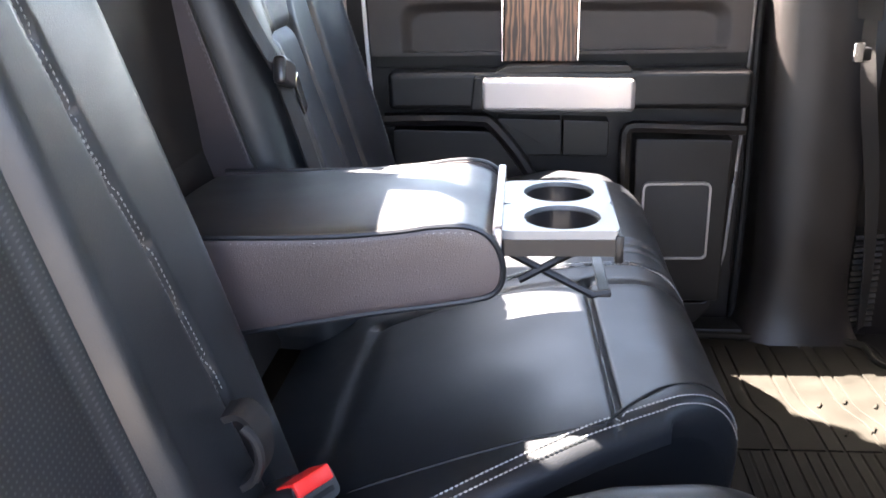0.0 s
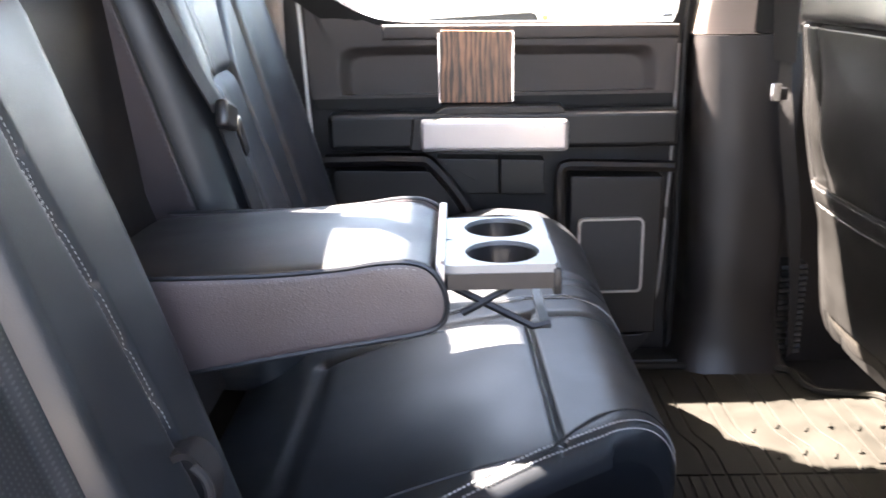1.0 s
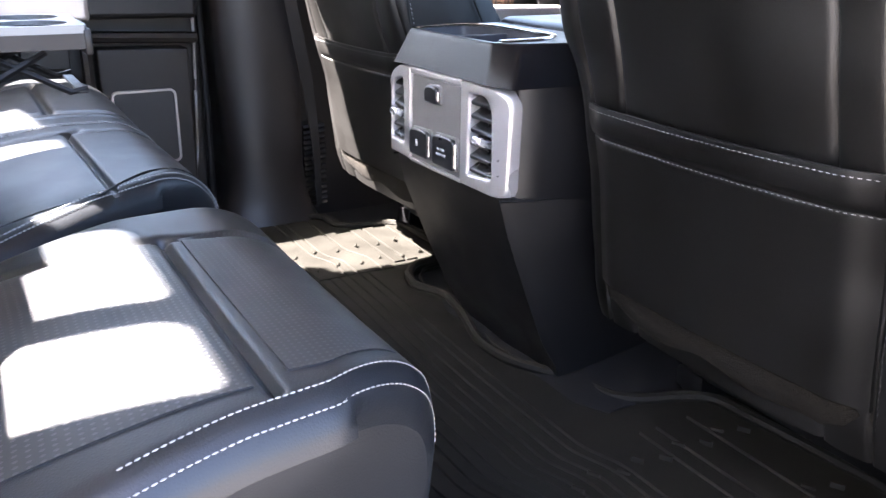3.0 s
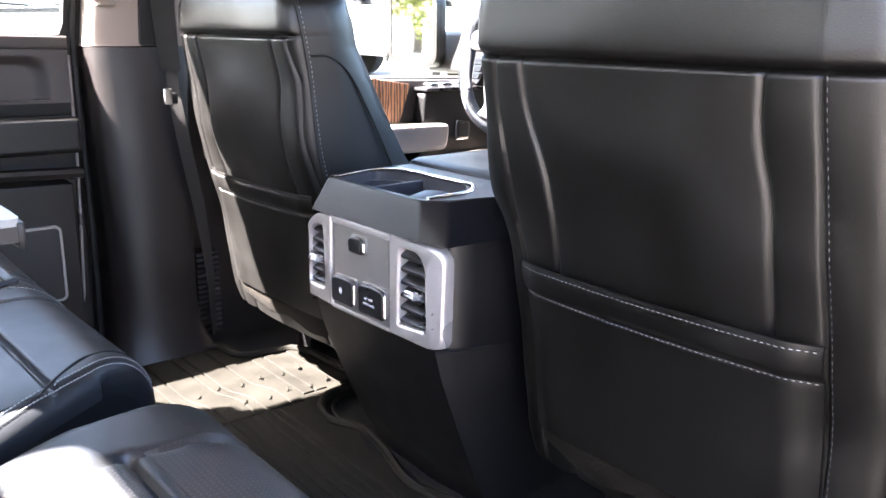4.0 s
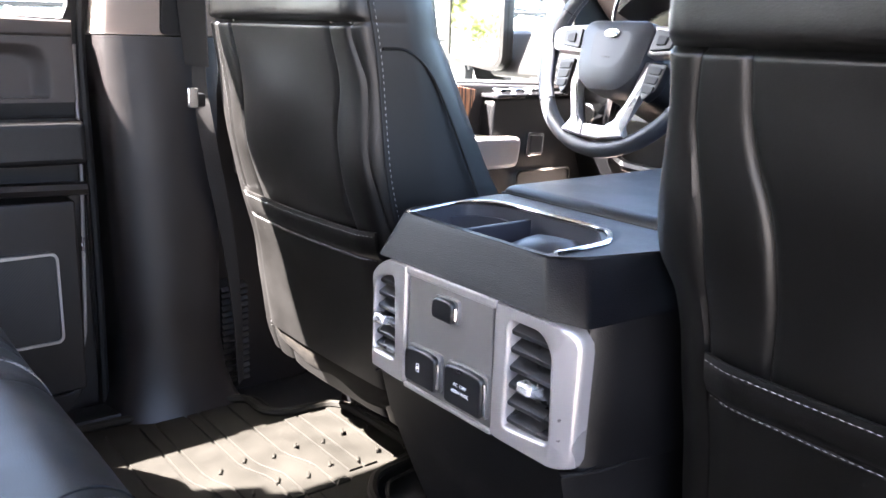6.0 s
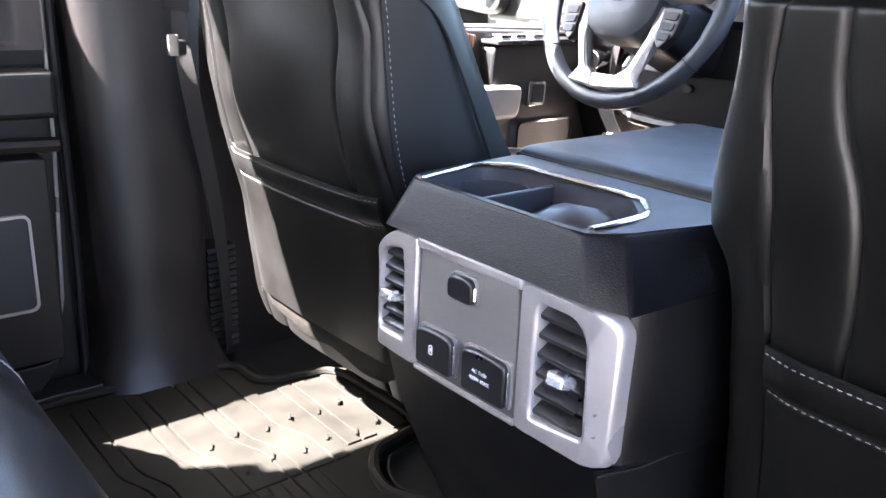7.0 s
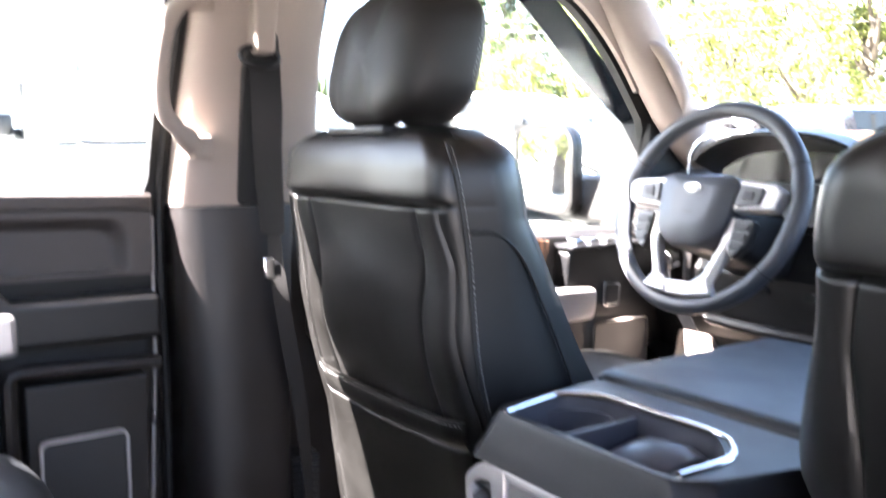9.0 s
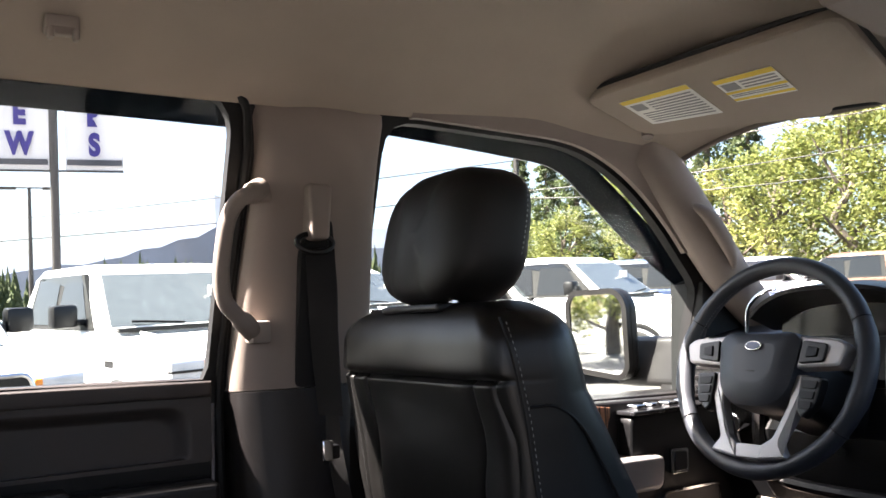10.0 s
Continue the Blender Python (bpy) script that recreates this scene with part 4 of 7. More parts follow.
ARM_SIDE = [(-0.395, 0.519), (-0.32, 0.519), (-0.234, 0.520), (-0.176, 0.5245), (-0.148, 0.5285), (-0.120, 0.529), (-0.102, 0.522), (-0.091, 0.506), (-0.088, 0.486), (-0.094, 0.471), (-0.110, 0.464), (-0.151, 0.457), (-0.20, 0.450), (-0.311, 0.431), (-0.395, 0.417)]
for y in (AY0, AY1):
    s = -1 if y < 0 else 1
    edge = smooth_path([(x, y, z) for x, z in ARM_SIDE], 4)
    mid = Vector((-0.24, y, 0.478))
    rows = [[mid + (q - mid) * f + Vector((0, s * lift, 0)) for q in edge] for f, lift in ((0.99, -0.004), (0.985, 0.0005), (0.95, 0.0018), (0.80, 0.0026), (0.45, 0.003), (0.1, 0.003))]
    part("side_panel", loft(rows), LEATHER_SIDE, armrest, "finely grained side panel")
    part("piping", tube([q + Vector((0, s * 0.001, 0)) for q in edge], 0.0027, 7), LEATHER, armrest)
    for z_off, pick in ((-0.0055, edge[4:22]), (0.0055, edge[44:])):
        part("side_stitching", stitches([q + Vector((0, s * 0.0020, z_off)) for q in pick], 0.003, 0.003, 0.0004), THREAD, armrest, "fine pale stitching")
part("front_cap", prism(rrect(0.104, 0.020, 0.006, 3, 0.002, 0.506), "x", -0.097, -0.089, 0.002), SILVER, armrest, "silver end plate")


def cup_plate(x0, x1, y0, y1, holes, z0, z1, n=48):
    """A plate split into one cell a hole."""
    parts = []
    edges = [y0] + [(a[1] + b[1]) / 2 for a, b in zip(holes, holes[1:])] + [y1]
    for (cx, cy, r), a, b in zip(holes, edges, edges[1:]):
        outer, inner = [], []
        for k in range(n):
            t = 2 * math.pi * (k + 0.5) / n
            c, s = math.cos(t), math.sin(t)
            ks = min(((x1 - cx) if c > 0 else (cx - x0)) / max(abs(c), 1e-6), ((b - cy) if s > 0 else (cy - a)) / max(abs(s), 1e-6))
            outer.append((cx + c * ks, cy + s * ks))
            inner.append((cx + c * r, cy + s * r))
        parts.append(frame_ring(outer, inner, "z", z0, z1))
    return merge(*parts)


TX0, TX1, TY0, TY1 = -0.090, 0.008, -0.101, 0.052
holes = [(-0.038, -0.063, 0.0330), (-0.038, 0.014, 0.0330)]
part("cup_tray", cup_plate(TX0, TX1, TY0, TY1, holes, 0.5140, 0.5220), TRAY, armrest, "pulled-out silver tray with two cup holes")
part("tray_rim", frame_ring(rrect((TX1 - TX0) / 2 + 0.001, (TY1 - TY0) / 2 + 0.001, 0.004, 3, (TX0 + TX1) / 2, (TY0 + TY1) / 2), rrect((TX1 - TX0) / 2 - 0.002, (TY1 - TY0) / 2 - 0.002, 0.003, 3, (TX0 + TX1) / 2, (TY0 + TY1) / 2), "z", 0.5000, 0.5145), GREY_PLASTIC, armrest)
part("tray_lip", box(TX1 - 0.004, TX1 + 0.003, TY0 - 0.002, TY1 + 0.002, 0.4940, 0.5180, 0.0015), PLASTIC, armrest)
for cx, cy, r in holes:
    part("cup_ring", frame_ring([(cx + (r + 0.0005) * math.cos(a), cy + (r + 0.0005) * math.sin(a)) for a in span(0, 6.2832, 40)[:-1]], [(cx + (r - 0.002) * math.cos(a), cy + (r - 0.002) * math.sin(a)) for a in span(0, 6.2832, 40)[:-1]], "z", 0.5000, 0.5180), PLASTIC_SMOOTH, armrest)
    part("cup_finger", box(cx - r - 0.002, cx - r + 0.010, cy - 0.008, cy + 0.008, 0.5070, 0.5130, 0.002), PLASTIC, armrest)
for y in (-0.085, 0.036):
    part("cup_support_arm", tube([(-0.085, y, 0.4980), (-0.012, y + 0.003, 0.4570), (0.004, y + 0.003, 0.4600)], 0.0035, 6), PLASTIC, armrest)
    part("cup_support_arm", tube([(-0.03, y, 0.4970), (-0.075, y, 0.4720)], 0.0035, 6), PLASTIC, armrest)
part("cup_support_plate", box(-0.006, 0.004, -0.085, 0.036, 0.4555, 0.4585, 0.001), PLASTIC, armrest)

# ---------------- front seats ----------------
SEAT_X = curve1([0.06, 0.12, 0.17, 0.25, 0.33, 0.418, 0.498, 0.577, 0.66, 0.69, 0.75, 0.80], [0.592, 0.583, 0.567, 0.556, 0.546, 0.526, 0.498, 0.475, 0.455, 0.449, 0.439, 0.434])


def front_seat(name, label, m, lean):
    """m is 1 for the driver's seat (outer side to plus y), minus 1 for the other. Across the seat, a points outwards."""
    seat = thing(name, label, "seat", "front bucket seats")
    yc = 0.44 * m

    def base_x(z):
        zz = (SEAT_X(z - 0.012) + SEAT_X(z) + SEAT_X(z + 0.012)) / 3
        return zz + lean * bump01((z - 0.42) / 0.25)

    def swell(z):
        """How far the passenger seat's inner bolster stands out."""
        return min(0.052 * bump01((0.66 - z) / 0.17), 0.030 + 0.03 * bump01((z - 0.46) / 0.05))

    def corner(a, z):
        return 0.03 + swell(z) if m < 0 and a < 0 else 0.03

    def widths(z):
        top = bump01((z - 0.66) / 0.13)
        return 0.212 + (0.016 + swell(z) if m < 0 else 0.0) - 0.022 * top ** 2 - 0.01 * bump01((0.2 - z) / 0.1), 0.238 - 0.046 * top ** 2 - 0.02 * bump01((0.25 - z) / 0.15)

    INNER = curve1([0.38, 0.418, 0.472, 0.548, 0.60, 0.651], [-0.150, -0.148, -0.138, -0.137, -0.155, -0.150])
    OUTER = curve1([0.38, 0.422, 0.516, 0.555, 0.601, 0.632, 0.661], [0.118, 0.119, 0.126, 0.125, 0.117, 0.120, 0.124])
    SIDE = curve1([0.16, 0.415, 0.527, 0.608, 0.658], [-0.196, -0.203, -0.197, -0.200, -0.190])
    SEAM = 0.664 if m < 0 else 0.676

    def skin(a, z):
        """The rear face without its map pocket."""
        hi, ho = widths(z)
        e = (ho - a) if a > 0 else (hi + a)
        r = corner(a, z)
        x = base_x(z) + r * (1 - math.sqrt(max(0.0, 1 - (1 - min(max(e, 0.0) / r, 1.0)) ** 2)))
        low = bump01((SEAM - z) / 0.006)
        zi = (INNER(z - 0.02) + INNER(z) + INNER(z + 0.02)) / 3
        zo = (OUTER(z - 0.02) + OUTER(z) + OUTER(z + 0.02)) / 3
        da, db = a - zi, zo - a
        pillow = (1 - math.exp(-max(da, 0) / 0.022)) * (1 - math.exp(-max(db, 0) / 0.022)) if da > 0 and db > 0 else 0.0
        flank = (1 - math.exp(-abs(a - (SIDE(z) if a < 0 else 0.170)) / 0.012)) * (1 if (da < 0 or db < 0) else 0)
        x -= low * (0.008 * pillow + 0.005 * flank * (1 - math.exp(-min(abs(da), abs(db)) / 0.010)))
        x -= 0.004 * math.cos(math.pi * a / 0.45) * (1 - 0.5 * pillow * low)
        x += low * 0.004 * (math.exp(-(da / 0.0026) ** 2) + math.exp(-(db / 0.0026) ** 2) + 0.8 * math.exp(-((a - 0.170) / 0.0022) ** 2) + 0.8 * math.exp(-((a - SIDE(z)) / 0.0022) ** 2))
        x -= 0.0075 * (1 - low) * (1 - math.exp(-max(z - SEAM + 0.002, 0) / 0.006))
        x += 0.20 * max(0.0, z - SEAM - 0.006) + 0.25 * max(0.0, a - 0.172)
        x += 0.009 * math.exp(-((z - SEAM + 0.002) / 0.0032) ** 2) * bump01(e / 0.03)
        return x + 0.0012 * math.sin(23 * a + 31 * z) + 0.0008 * math.sin(51 * z - 17 * a)

    rings = []
    top = 0.765
    zs = sorted(set(span(0.138, 0.62, 62) + span(0.62, 0.70, 44) + span(0.70, top - 0.05, 3))) + [top - 0.05 + 0.05 * math.sin(radians(q)) for q in (12, 24, 36, 46, 56, 66, 75, 83, 88)]

    def across(z):
        """Places across the back, gathered at its creases."""
        hi, ho = widths(z)
        zi = (INNER(z - 0.02) + INNER(z) + INNER(z + 0.02)) / 3
        zo = (OUTER(z - 0.02) + OUTER(z) + OUTER(z + 0.02)) / 3
        knots = [-hi, max(SIDE(z), -hi + 0.008), zi, zo, min(0.170, ho - 0.008), ho]
        out = []
        for (p, q), n in zip(zip(knots, knots[1:]), (8, 18, 40, 18, 16)):
            out += [p + (q - p) * (0.35 * k / n + 0.65 * (0.5 - 0.5 * math.cos(math.pi * k / n))) for k in range(n)]
        return out + [ho]

    for z in zs:
        ex = max(0.0, (z - (top - 0.05)) / 0.05)
        ins = 0.05 * (1 - math.sqrt(max(0.0, 1 - ex * ex)))
        hi, ho = widths(z)
        ring = []
        for a in across(z):
            ring.append((skin(a, z) + ins * 0.8, yc + m * a * (1 - 0.30 * ex ** 3), z))
        th = max(0.115, min(0.25, 0.09 + 0.40 * (0.72 - z)))
        bx = base_x(z)
        for side, h in ((1, ho), (-1, hi)):
            r = corner(side, z)
            rows = [(bx + r + (max(th, r + 0.06) - r) * t, side * (h + 0.014 * math.sin(math.pi * t ** 0.8))) for t in (0.3, 0.4, 0.55, 0.7, 0.85)]
            rows += [(bx + th + 0.004, side * (h - 0.008)), (bx + th + 0.010, side * (h - 0.025)), (bx + th, side * (h - 0.055)), (bx + th - 0.03, side * 0.11)]
            rows = [(x - ins * 0.4, yc + m * a * (1 - 0.30 * ex ** 3), z) for x, a in rows]
            ring += rows if side == 1 else rows[::-1]
        rings.append(ring)
    part("backrest", loft(rings), VINYL, seat)

    # map pocket with a stitched top band
    def pocket_x(a, z):
        band = bump01((z - 0.385) / 0.005)
        belly = 0.009 * math.sin(math.pi * min(max((z - 0.15) / 0.25, 0), 1)) * (1 - (a / 0.2) ** 2)
        return base_x(z) - 0.0145 - 0.004 * math.cos(math.pi * a / 0.45) + 0.010 * bump01((abs(a + 0.019) - 0.15) / 0.04) - belly * 0.6 - 0.0055 * band * math.sin(math.pi * min(max((z - 0.380) / 0.048, 0.0), 1.0)) + 0.0012 * math.exp(-((z - 0.384) / 0.002) ** 2)

    def pocket(u, v):
        a, z = -0.200 + 0.370 * u, 0.198 + 0.225 * v - 0.003 * math.sin(math.pi * u) * v
        return (pocket_x(a, z), yc + m * a, z)
    part("map_pocket", sheet(pocket, span(0, 1, 44), span(0, 1, 66), (0.004, 0, 0)), VINYL, seat)
    for z0 in (0.4175, 0.384):
        line = [(pocket_x(-0.198 + 0.366 * u, z0 - 0.003 * math.sin(math.pi * u) * (z0 - 0.155) / 0.268) - 0.0012, yc + m * (-0.198 + 0.366 * u), z0 - 0.003 * math.sin(math.pi * u) * (z0 - 0.155) / 0.268) for u in span(0, 1, 60)]
        part("pocket_stitching", stitches(line, 0.0036, 0.0030, 0.00055), THREAD, seat, "pale stitching")
    for a0, z0, z1 in ((0.176, 0.18, 0.655),):
        part("side_stitching", stitches([(skin(a0, z) - 0.001, yc + m * a0, z) for z in span(z0, z1, 60)], 0.004, 0.004, 0.0005), THREAD_DIM, seat, "grey stitching")

    # seam with stitching on the inner side of the backrest
    def inner(z, f):
        hi = widths(z)[0]
        return (base_x(z) + 0.03 * f, yc - m * (hi + 0.002 - 0.030 * (1 - math.sqrt(max(0, 1 - (1 - f) ** 2)))), z)
    if m > 0:
        part("corner_stitching", stitches([inner(z, 0.8) for z in span(0.42, 0.74, 60)], 0.004, 0.0035, 0.0006), THREAD, seat, "pale stitching")
        part("corner_seam", tube([inner(z, 0.62) for z in span(0.40, 0.745, 40)], 0.0014, 6), SEAL, seat)
        arc = smooth_path([(base_x(0.645) + 0.026, yc - m * 0.2145, 0.645), (base_x(0.642) + 0.055, yc - m * 0.2235, 0.643), (base_x(0.616) + 0.085, yc - m * 0.2265, 0.616), (base_x(0.56) + 0.112, yc - m * 0.2265, 0.56), (base_x(0.50) + 0.135, yc - m * 0.2265, 0.50), (base_x(0.44) + 0.15, yc - m * 0.2265, 0.44)], 8)
        part("side_seam", tube(arc, 0.0022, 6), SEAL, seat)
    # lower skirt
    rows = []
    for dx, z in ((-0.004, 0.206), (-0.012, 0.200), (-0.015, 0.182), (-0.013, 0.164), (-0.006, 0.149), (0.008, 0.140), (0.04, 0.137)):
        rows.append([(base_x(max(z, 0.14)) + dx + 0.014 * abs(2 * u - 1) ** 6, yc + m * (-0.206 + 0.378 * u), z + 0.012 * abs(2 * u - 1) ** 4 + 0.003 * math.sin(17 * u)) for u in span(0, 1, 24)])
    skirt = [bmesh.new()]
    grid = [[skirt[0].verts.new(p) for p in row] for row in rows]
    for ra, rb_ in zip(grid, grid[1:]):
        for k in range(24):
            skirt[0].faces.new((ra[k], ra[k + 1], rb_[k + 1], rb_[k]))
    part("skirt", skirt[0], FUZZ, seat, "fuzzy dark grey lower skirt")
    # headrest
    hx = 0.558 - 0.03 * (1 - m) / 2
    shape = []
    for k in range(56):
        a = 2 * math.pi * k / 56
        c, q = math.cos(a), math.sin(a)
        wide_, tall = 0.122 - 0.012 * max(0.0, -q) ** 2, (0.094 if q > 0 else 0.088)
        shape.append((math.copysign(abs(c) ** 0.62, c) * wide_, 0.853 + math.copysign(abs(q) ** 0.66, q) * tall))
    hr = []
    for k in range(25):
        turn = radians(-89 + 178 * k / 24)
        u = math.copysign(abs(math.sin(turn)) ** 0.85, math.sin(turn))
        f = (1 - abs(u) ** 3.4) ** (1 / 3.4)
        dx = 0.066 * u
        ring = []
        for py, pz in shape:
            w = bump01((-0.02 - dx) / 0.03)
            y = py * f
            z = 0.853 + (pz - 0.853) * f
            dent = w * (0.005 * math.exp(-((y + 0.02) / 0.012) ** 2) + 0.003 * math.exp(-((y - 0.062) / 0.012) ** 2) - 0.003 * math.exp(-((y - 0.02) / 0.02) ** 2))
            ring.append((hx + dx + dent + 0.02 * (z - 0.85) / 0.09, yc + m * y, z - 0.12 * max(0.0, dx + 0.03) * (1 if pz < 0.85 else 0.25)))
        hr.append(ring)
    part("headrest", loft(hr), HEAD_VINYL, seat)
    part("headrest_stitching", stitches([(hx + 0.034 + 0.02 * (pz - 0.85) / 0.09, yc + m * py * 0.978, 0.853 + (pz - 0.853) * 0.982) for py, pz in shape[4:34]], 0.004, 0.003, 0.0008), THREAD, seat, "pale stitching")
    for s in (-0.055, 0.055):
        part("headrest_post", tube([(hx - 0.045, yc + s, 0.73), (hx - 0.03, yc + s, 0.80)], 0.007, 8), CHROME, seat)
    part("headrest_collar", box(hx - 0.075, hx - 0.01, yc - 0.075, yc + 0.075, 0.756, 0.766, 0.004), PLASTIC, seat)
    # cushion and base
    cush = []
    for x in span(0.66, 1.20, 14):
        t = (x - 0.66) / 0.54
        ed = math.sqrt(max(0.0, 1 - (2 * t - 1) ** 8))
        cush.append([(x, yc + m * py, 0.24 + pz + 0.03 * t) for py, pz in rrect(0.255 * (0.9 + 0.1 * ed), 0.085 * (0.35 + 0.65 * ed), 0.05, 5)])
    part("cushion", loft(cush), VINYL, seat)
    part("seat_base", box(0.72, 1.12, yc - 0.21, yc + 0.21, 0.02, 0.20, 0.02), PLASTIC, seat)
    for s in (-0.19, 0.19):
        part("seat_rail", box(0.72, 1.15, yc + s - 0.025, yc + s + 0.025, -0.022, 0.03, 0.004), PLASTIC, seat)
    return seat


front_seat("driver_seat", "black leather driver's seat with pale stitching", 1, 0.03)
front_seat("passenger_seat", "black leather front passenger seat with map pocket", -1, 0.0)

# ---------------- centre console ----------------
def polar(outline, cy, cz, n=72):
    """A star-shaped outline as n points seen from a centre at even angles."""
    out = []
    for k in range(n):
        a = 2 * math.pi * k / n
        c, s = math.cos(a), math.sin(a)
        best = 0.0
        for (y0, z0), (y1, z1) in zip(outline, outline[1:] + outline[:1]):
            det = c * (z1 - z0) - s * (y1 - y0)
            if abs(det) < 1e-12:
                continue
            r = ((y0 - cy) * (z1 - z0) - (z0 - cz) * (y1 - y0)) / det
            u = ((y0 - cy) * s - (z0 - cz) * c) / det
            if r > 0 and -1e-6 <= u <= 1 + 1e-6:
                best = max(best, r)
        out.append((cy + c * best, cz + s * best))
    return out


console = thing("centre_console", "black centre console with silver rear vent panel", "console")
part("body", loft([[(0.481, -0.146, 0.285), (0.481, 0.158, 0.285), (0.481, 0.148, 0.426), (0.481, -0.148, 0.426)], [(0.486, -0.1510, 0.284), (0.488, 0.167, 0.284), (0.488, 0.165, 0.428), (0.486, -0.1530, 0.428)], [(0.52, -0.158, 0.282), (0.52, 0.169, 0.282), (0.52, 0.168, 0.428), (0.52, -0.159, 0.428)], [(0.62, -0.164, 0.276), (0.62, 0.169, 0.276), (0.62, 0.168, 0.428), (0.62, -0.1655, 0.428)], [(1.05, -0.165, 0.24), (1.05, 0.17, 0.24), (1.05, 0.17, 0.425), (1.05, -0.165, 0.425)]]), PLASTIC, console)

# top cap: faceted skirt and a deck with the tray well in it
CAP_LOW = [(0.456, 0.140), (0.456, -0.116), (0.466, -0.159), (0.62, -0.168), (0.98, -0.166), (0.98, 0.172), (0.62, 0.170), (0.478, 0.163)]
CAP_TOP = [(0.473, 0.118), (0.473, -0.097), (0.503, -0.119), (0.62, -0.148), (0.98, -0.142), (0.98, 0.150), (0.62, 0.148), (0.488, 0.134)]
radii = [0.004, 0.004, 0.004, 0.05, 0.004, 0.004, 0.05, 0.006]
low_, top_ = rounded(CAP_LOW, radii, 4), rounded(CAP_TOP, radii, 4)
cap = loft([[((a[0] + (b[0] - a[0]) * f), (a[1] + (b[1] - a[1]) * f), z) for a, b in zip(low_, top_)] for f, z in ((-0.03, 0.4275), (0.0, 0.4290), (0.25, 0.4415), (0.5, 0.4535), (0.74, 0.4655), (0.86, 0.4715), (0.94, 0.4747), (1.0, 0.4760))], cap=False)
WELL = rounded([(0.480, 0.112), (0.480, -0.092), (0.556, -0.090), (0.592, -0.052), (0.592, 0.092), (0.562, 0.128)], [0.004, 0.004, 0.01, 0.01, 0.01, 0.01], 3)
top_out, top_in = polar(CAP_TOP[:3] + [(0.62, -0.150), (0.646, -0.150), (0.646, 0.148)] + CAP_TOP[6:], 0.536, 0.012, 64), polar(WELL, 0.536, 0.012, 64)
link_mesh("top_cap", cap, CONSOLE_SKIN, console, "grained black top cap", True, 14)
part("top_deck", frame_ring(top_out, top_in, "z", 0.466, 0.4765), GREY_PLASTIC, console)
well = loft([[(x, y, 0.475) for x, y in top_in], [(0.536 + (x - 0.536) * 0.97, 0.012 + (y - 0.012) * 0.98, 0.44) for x, y in top_in], [(0.536 + (x - 0.536) * 0.9, 0.012 + (y - 0.012) * 0.96, 0.418) for x, y in top_in]], cap=False)
well.faces.new([well.verts[i] for i in range(128, 192)]) if not well.verts.ensure_lookup_table() else None
part("tray_well", well, LINER, console)
rim = smooth_path([(0.476, 0.114, 0.4775), (0.515, 0.122, 0.4778), (0.560, 0.130, 0.478), (0.580, 0.118, 0.478), (0.597, 0.094, 0.478), (0.598, 0.02, 0.478), (0.597, -0.052, 0.478), (0.580, -0.078, 0.478), (0.556, -0.094, 0.478), (0.52, -0.097, 0.4778), (0.486, -0.096, 0.4775)], 4)
part("tray_rim", tube(rim, 0.0036, 8, flat=0.6), CHROME, console, "bright chrome tray rim")
part("tray_divider", box(0.484, 0.588, 0.040, 0.045, 0.420, 0.471, 0.0015), LINER, console)
part("cup_wall", loft([[(0.535 + 0.049 * math.cos(a), 0.084 + 0.039 * math.sin(a), z) for a in span(-2.4, 2.4, 26)] + [(0.535 + 0.0515 * math.cos(a), 0.084 + 0.0415 * math.sin(a), z) for a in span(2.4, -2.4, 26)] for z in (0.419, 0.44, 0.463)]), LINER, console, "rounded satin cup wall")
wedge = []
for y, hh in ((0.030, 0.0), (0.024, 0.026), (0.005, 0.033), (-0.030, 0.036), (-0.050, 0.030), (-0.056, 0.0)):
    wedge.append([(0.515, y, 0.420), (0.517, y, 0.421 + hh * 0.8), (0.535, y, 0.426 + hh), (0.565, y, 0.430 + hh * 1.05), (0.584, y, 0.426 + hh), (0.586, y, 0.420)])
part("phone_rest", loft(wedge), LINER, console, "rounded blue-grey rest in the tray")

# storage lid, padded
lid = []
for x in [0.650, 0.6505, 0.652, 0.655, 0.660, 0.668] + span(0.68, 0.96, 10) + [0.975, 0.982, 0.985]:
    e = min(1.0, min(x - 0.650, 0.985 - x) / 0.018)
    ed = math.sqrt(max(0.0, 1 - (1 - e) ** 2))
    lid.append([(x, 0.006 + py, 0.4715 + pz) for py, pz in rrect(0.150 + 0.006 * ed, 0.003 + 0.0105 * ed, 0.003 + 0.009 * ed, 5)])
lid_ob = part("lid", loft(lid), LEATHER, console, "padded black storage lid")
part("lid_hinge", tube([(0.648, -0.145, 0.4755), (0.648, 0.155, 0.4755)], 0.0025, 6), SEAL, console)
part("lid_seam", tube([(0.67, 0.158, 0.479), (0.80, 0.1615, 0.480), (0.96, 0.158, 0.479)], 0.0015, 5), SEAL, lid_ob)
part("lower_shroud", loft([[(x0, -w, z), (x0, -w * 0.5, z), (x0 - 0.004, 0.0, z), (x0, w * 0.5, z), (x0, w, z), (x0 + 0.02, w + 0.012, z), (0.95, w + 0.014, z), (0.95, -w - 0.014, z), (x0 + 0.02, -w - 0.012, z)] for x0, w, z in ((0.462, 0.142, 0.288), (0.475, 0.143, 0.24), (0.51, 0.140, 0.15), (0.548, 0.136, 0.062), (0.575, 0.134, 0.02), (0.585, 0.134, -0.022))]), PLASTIC, console)
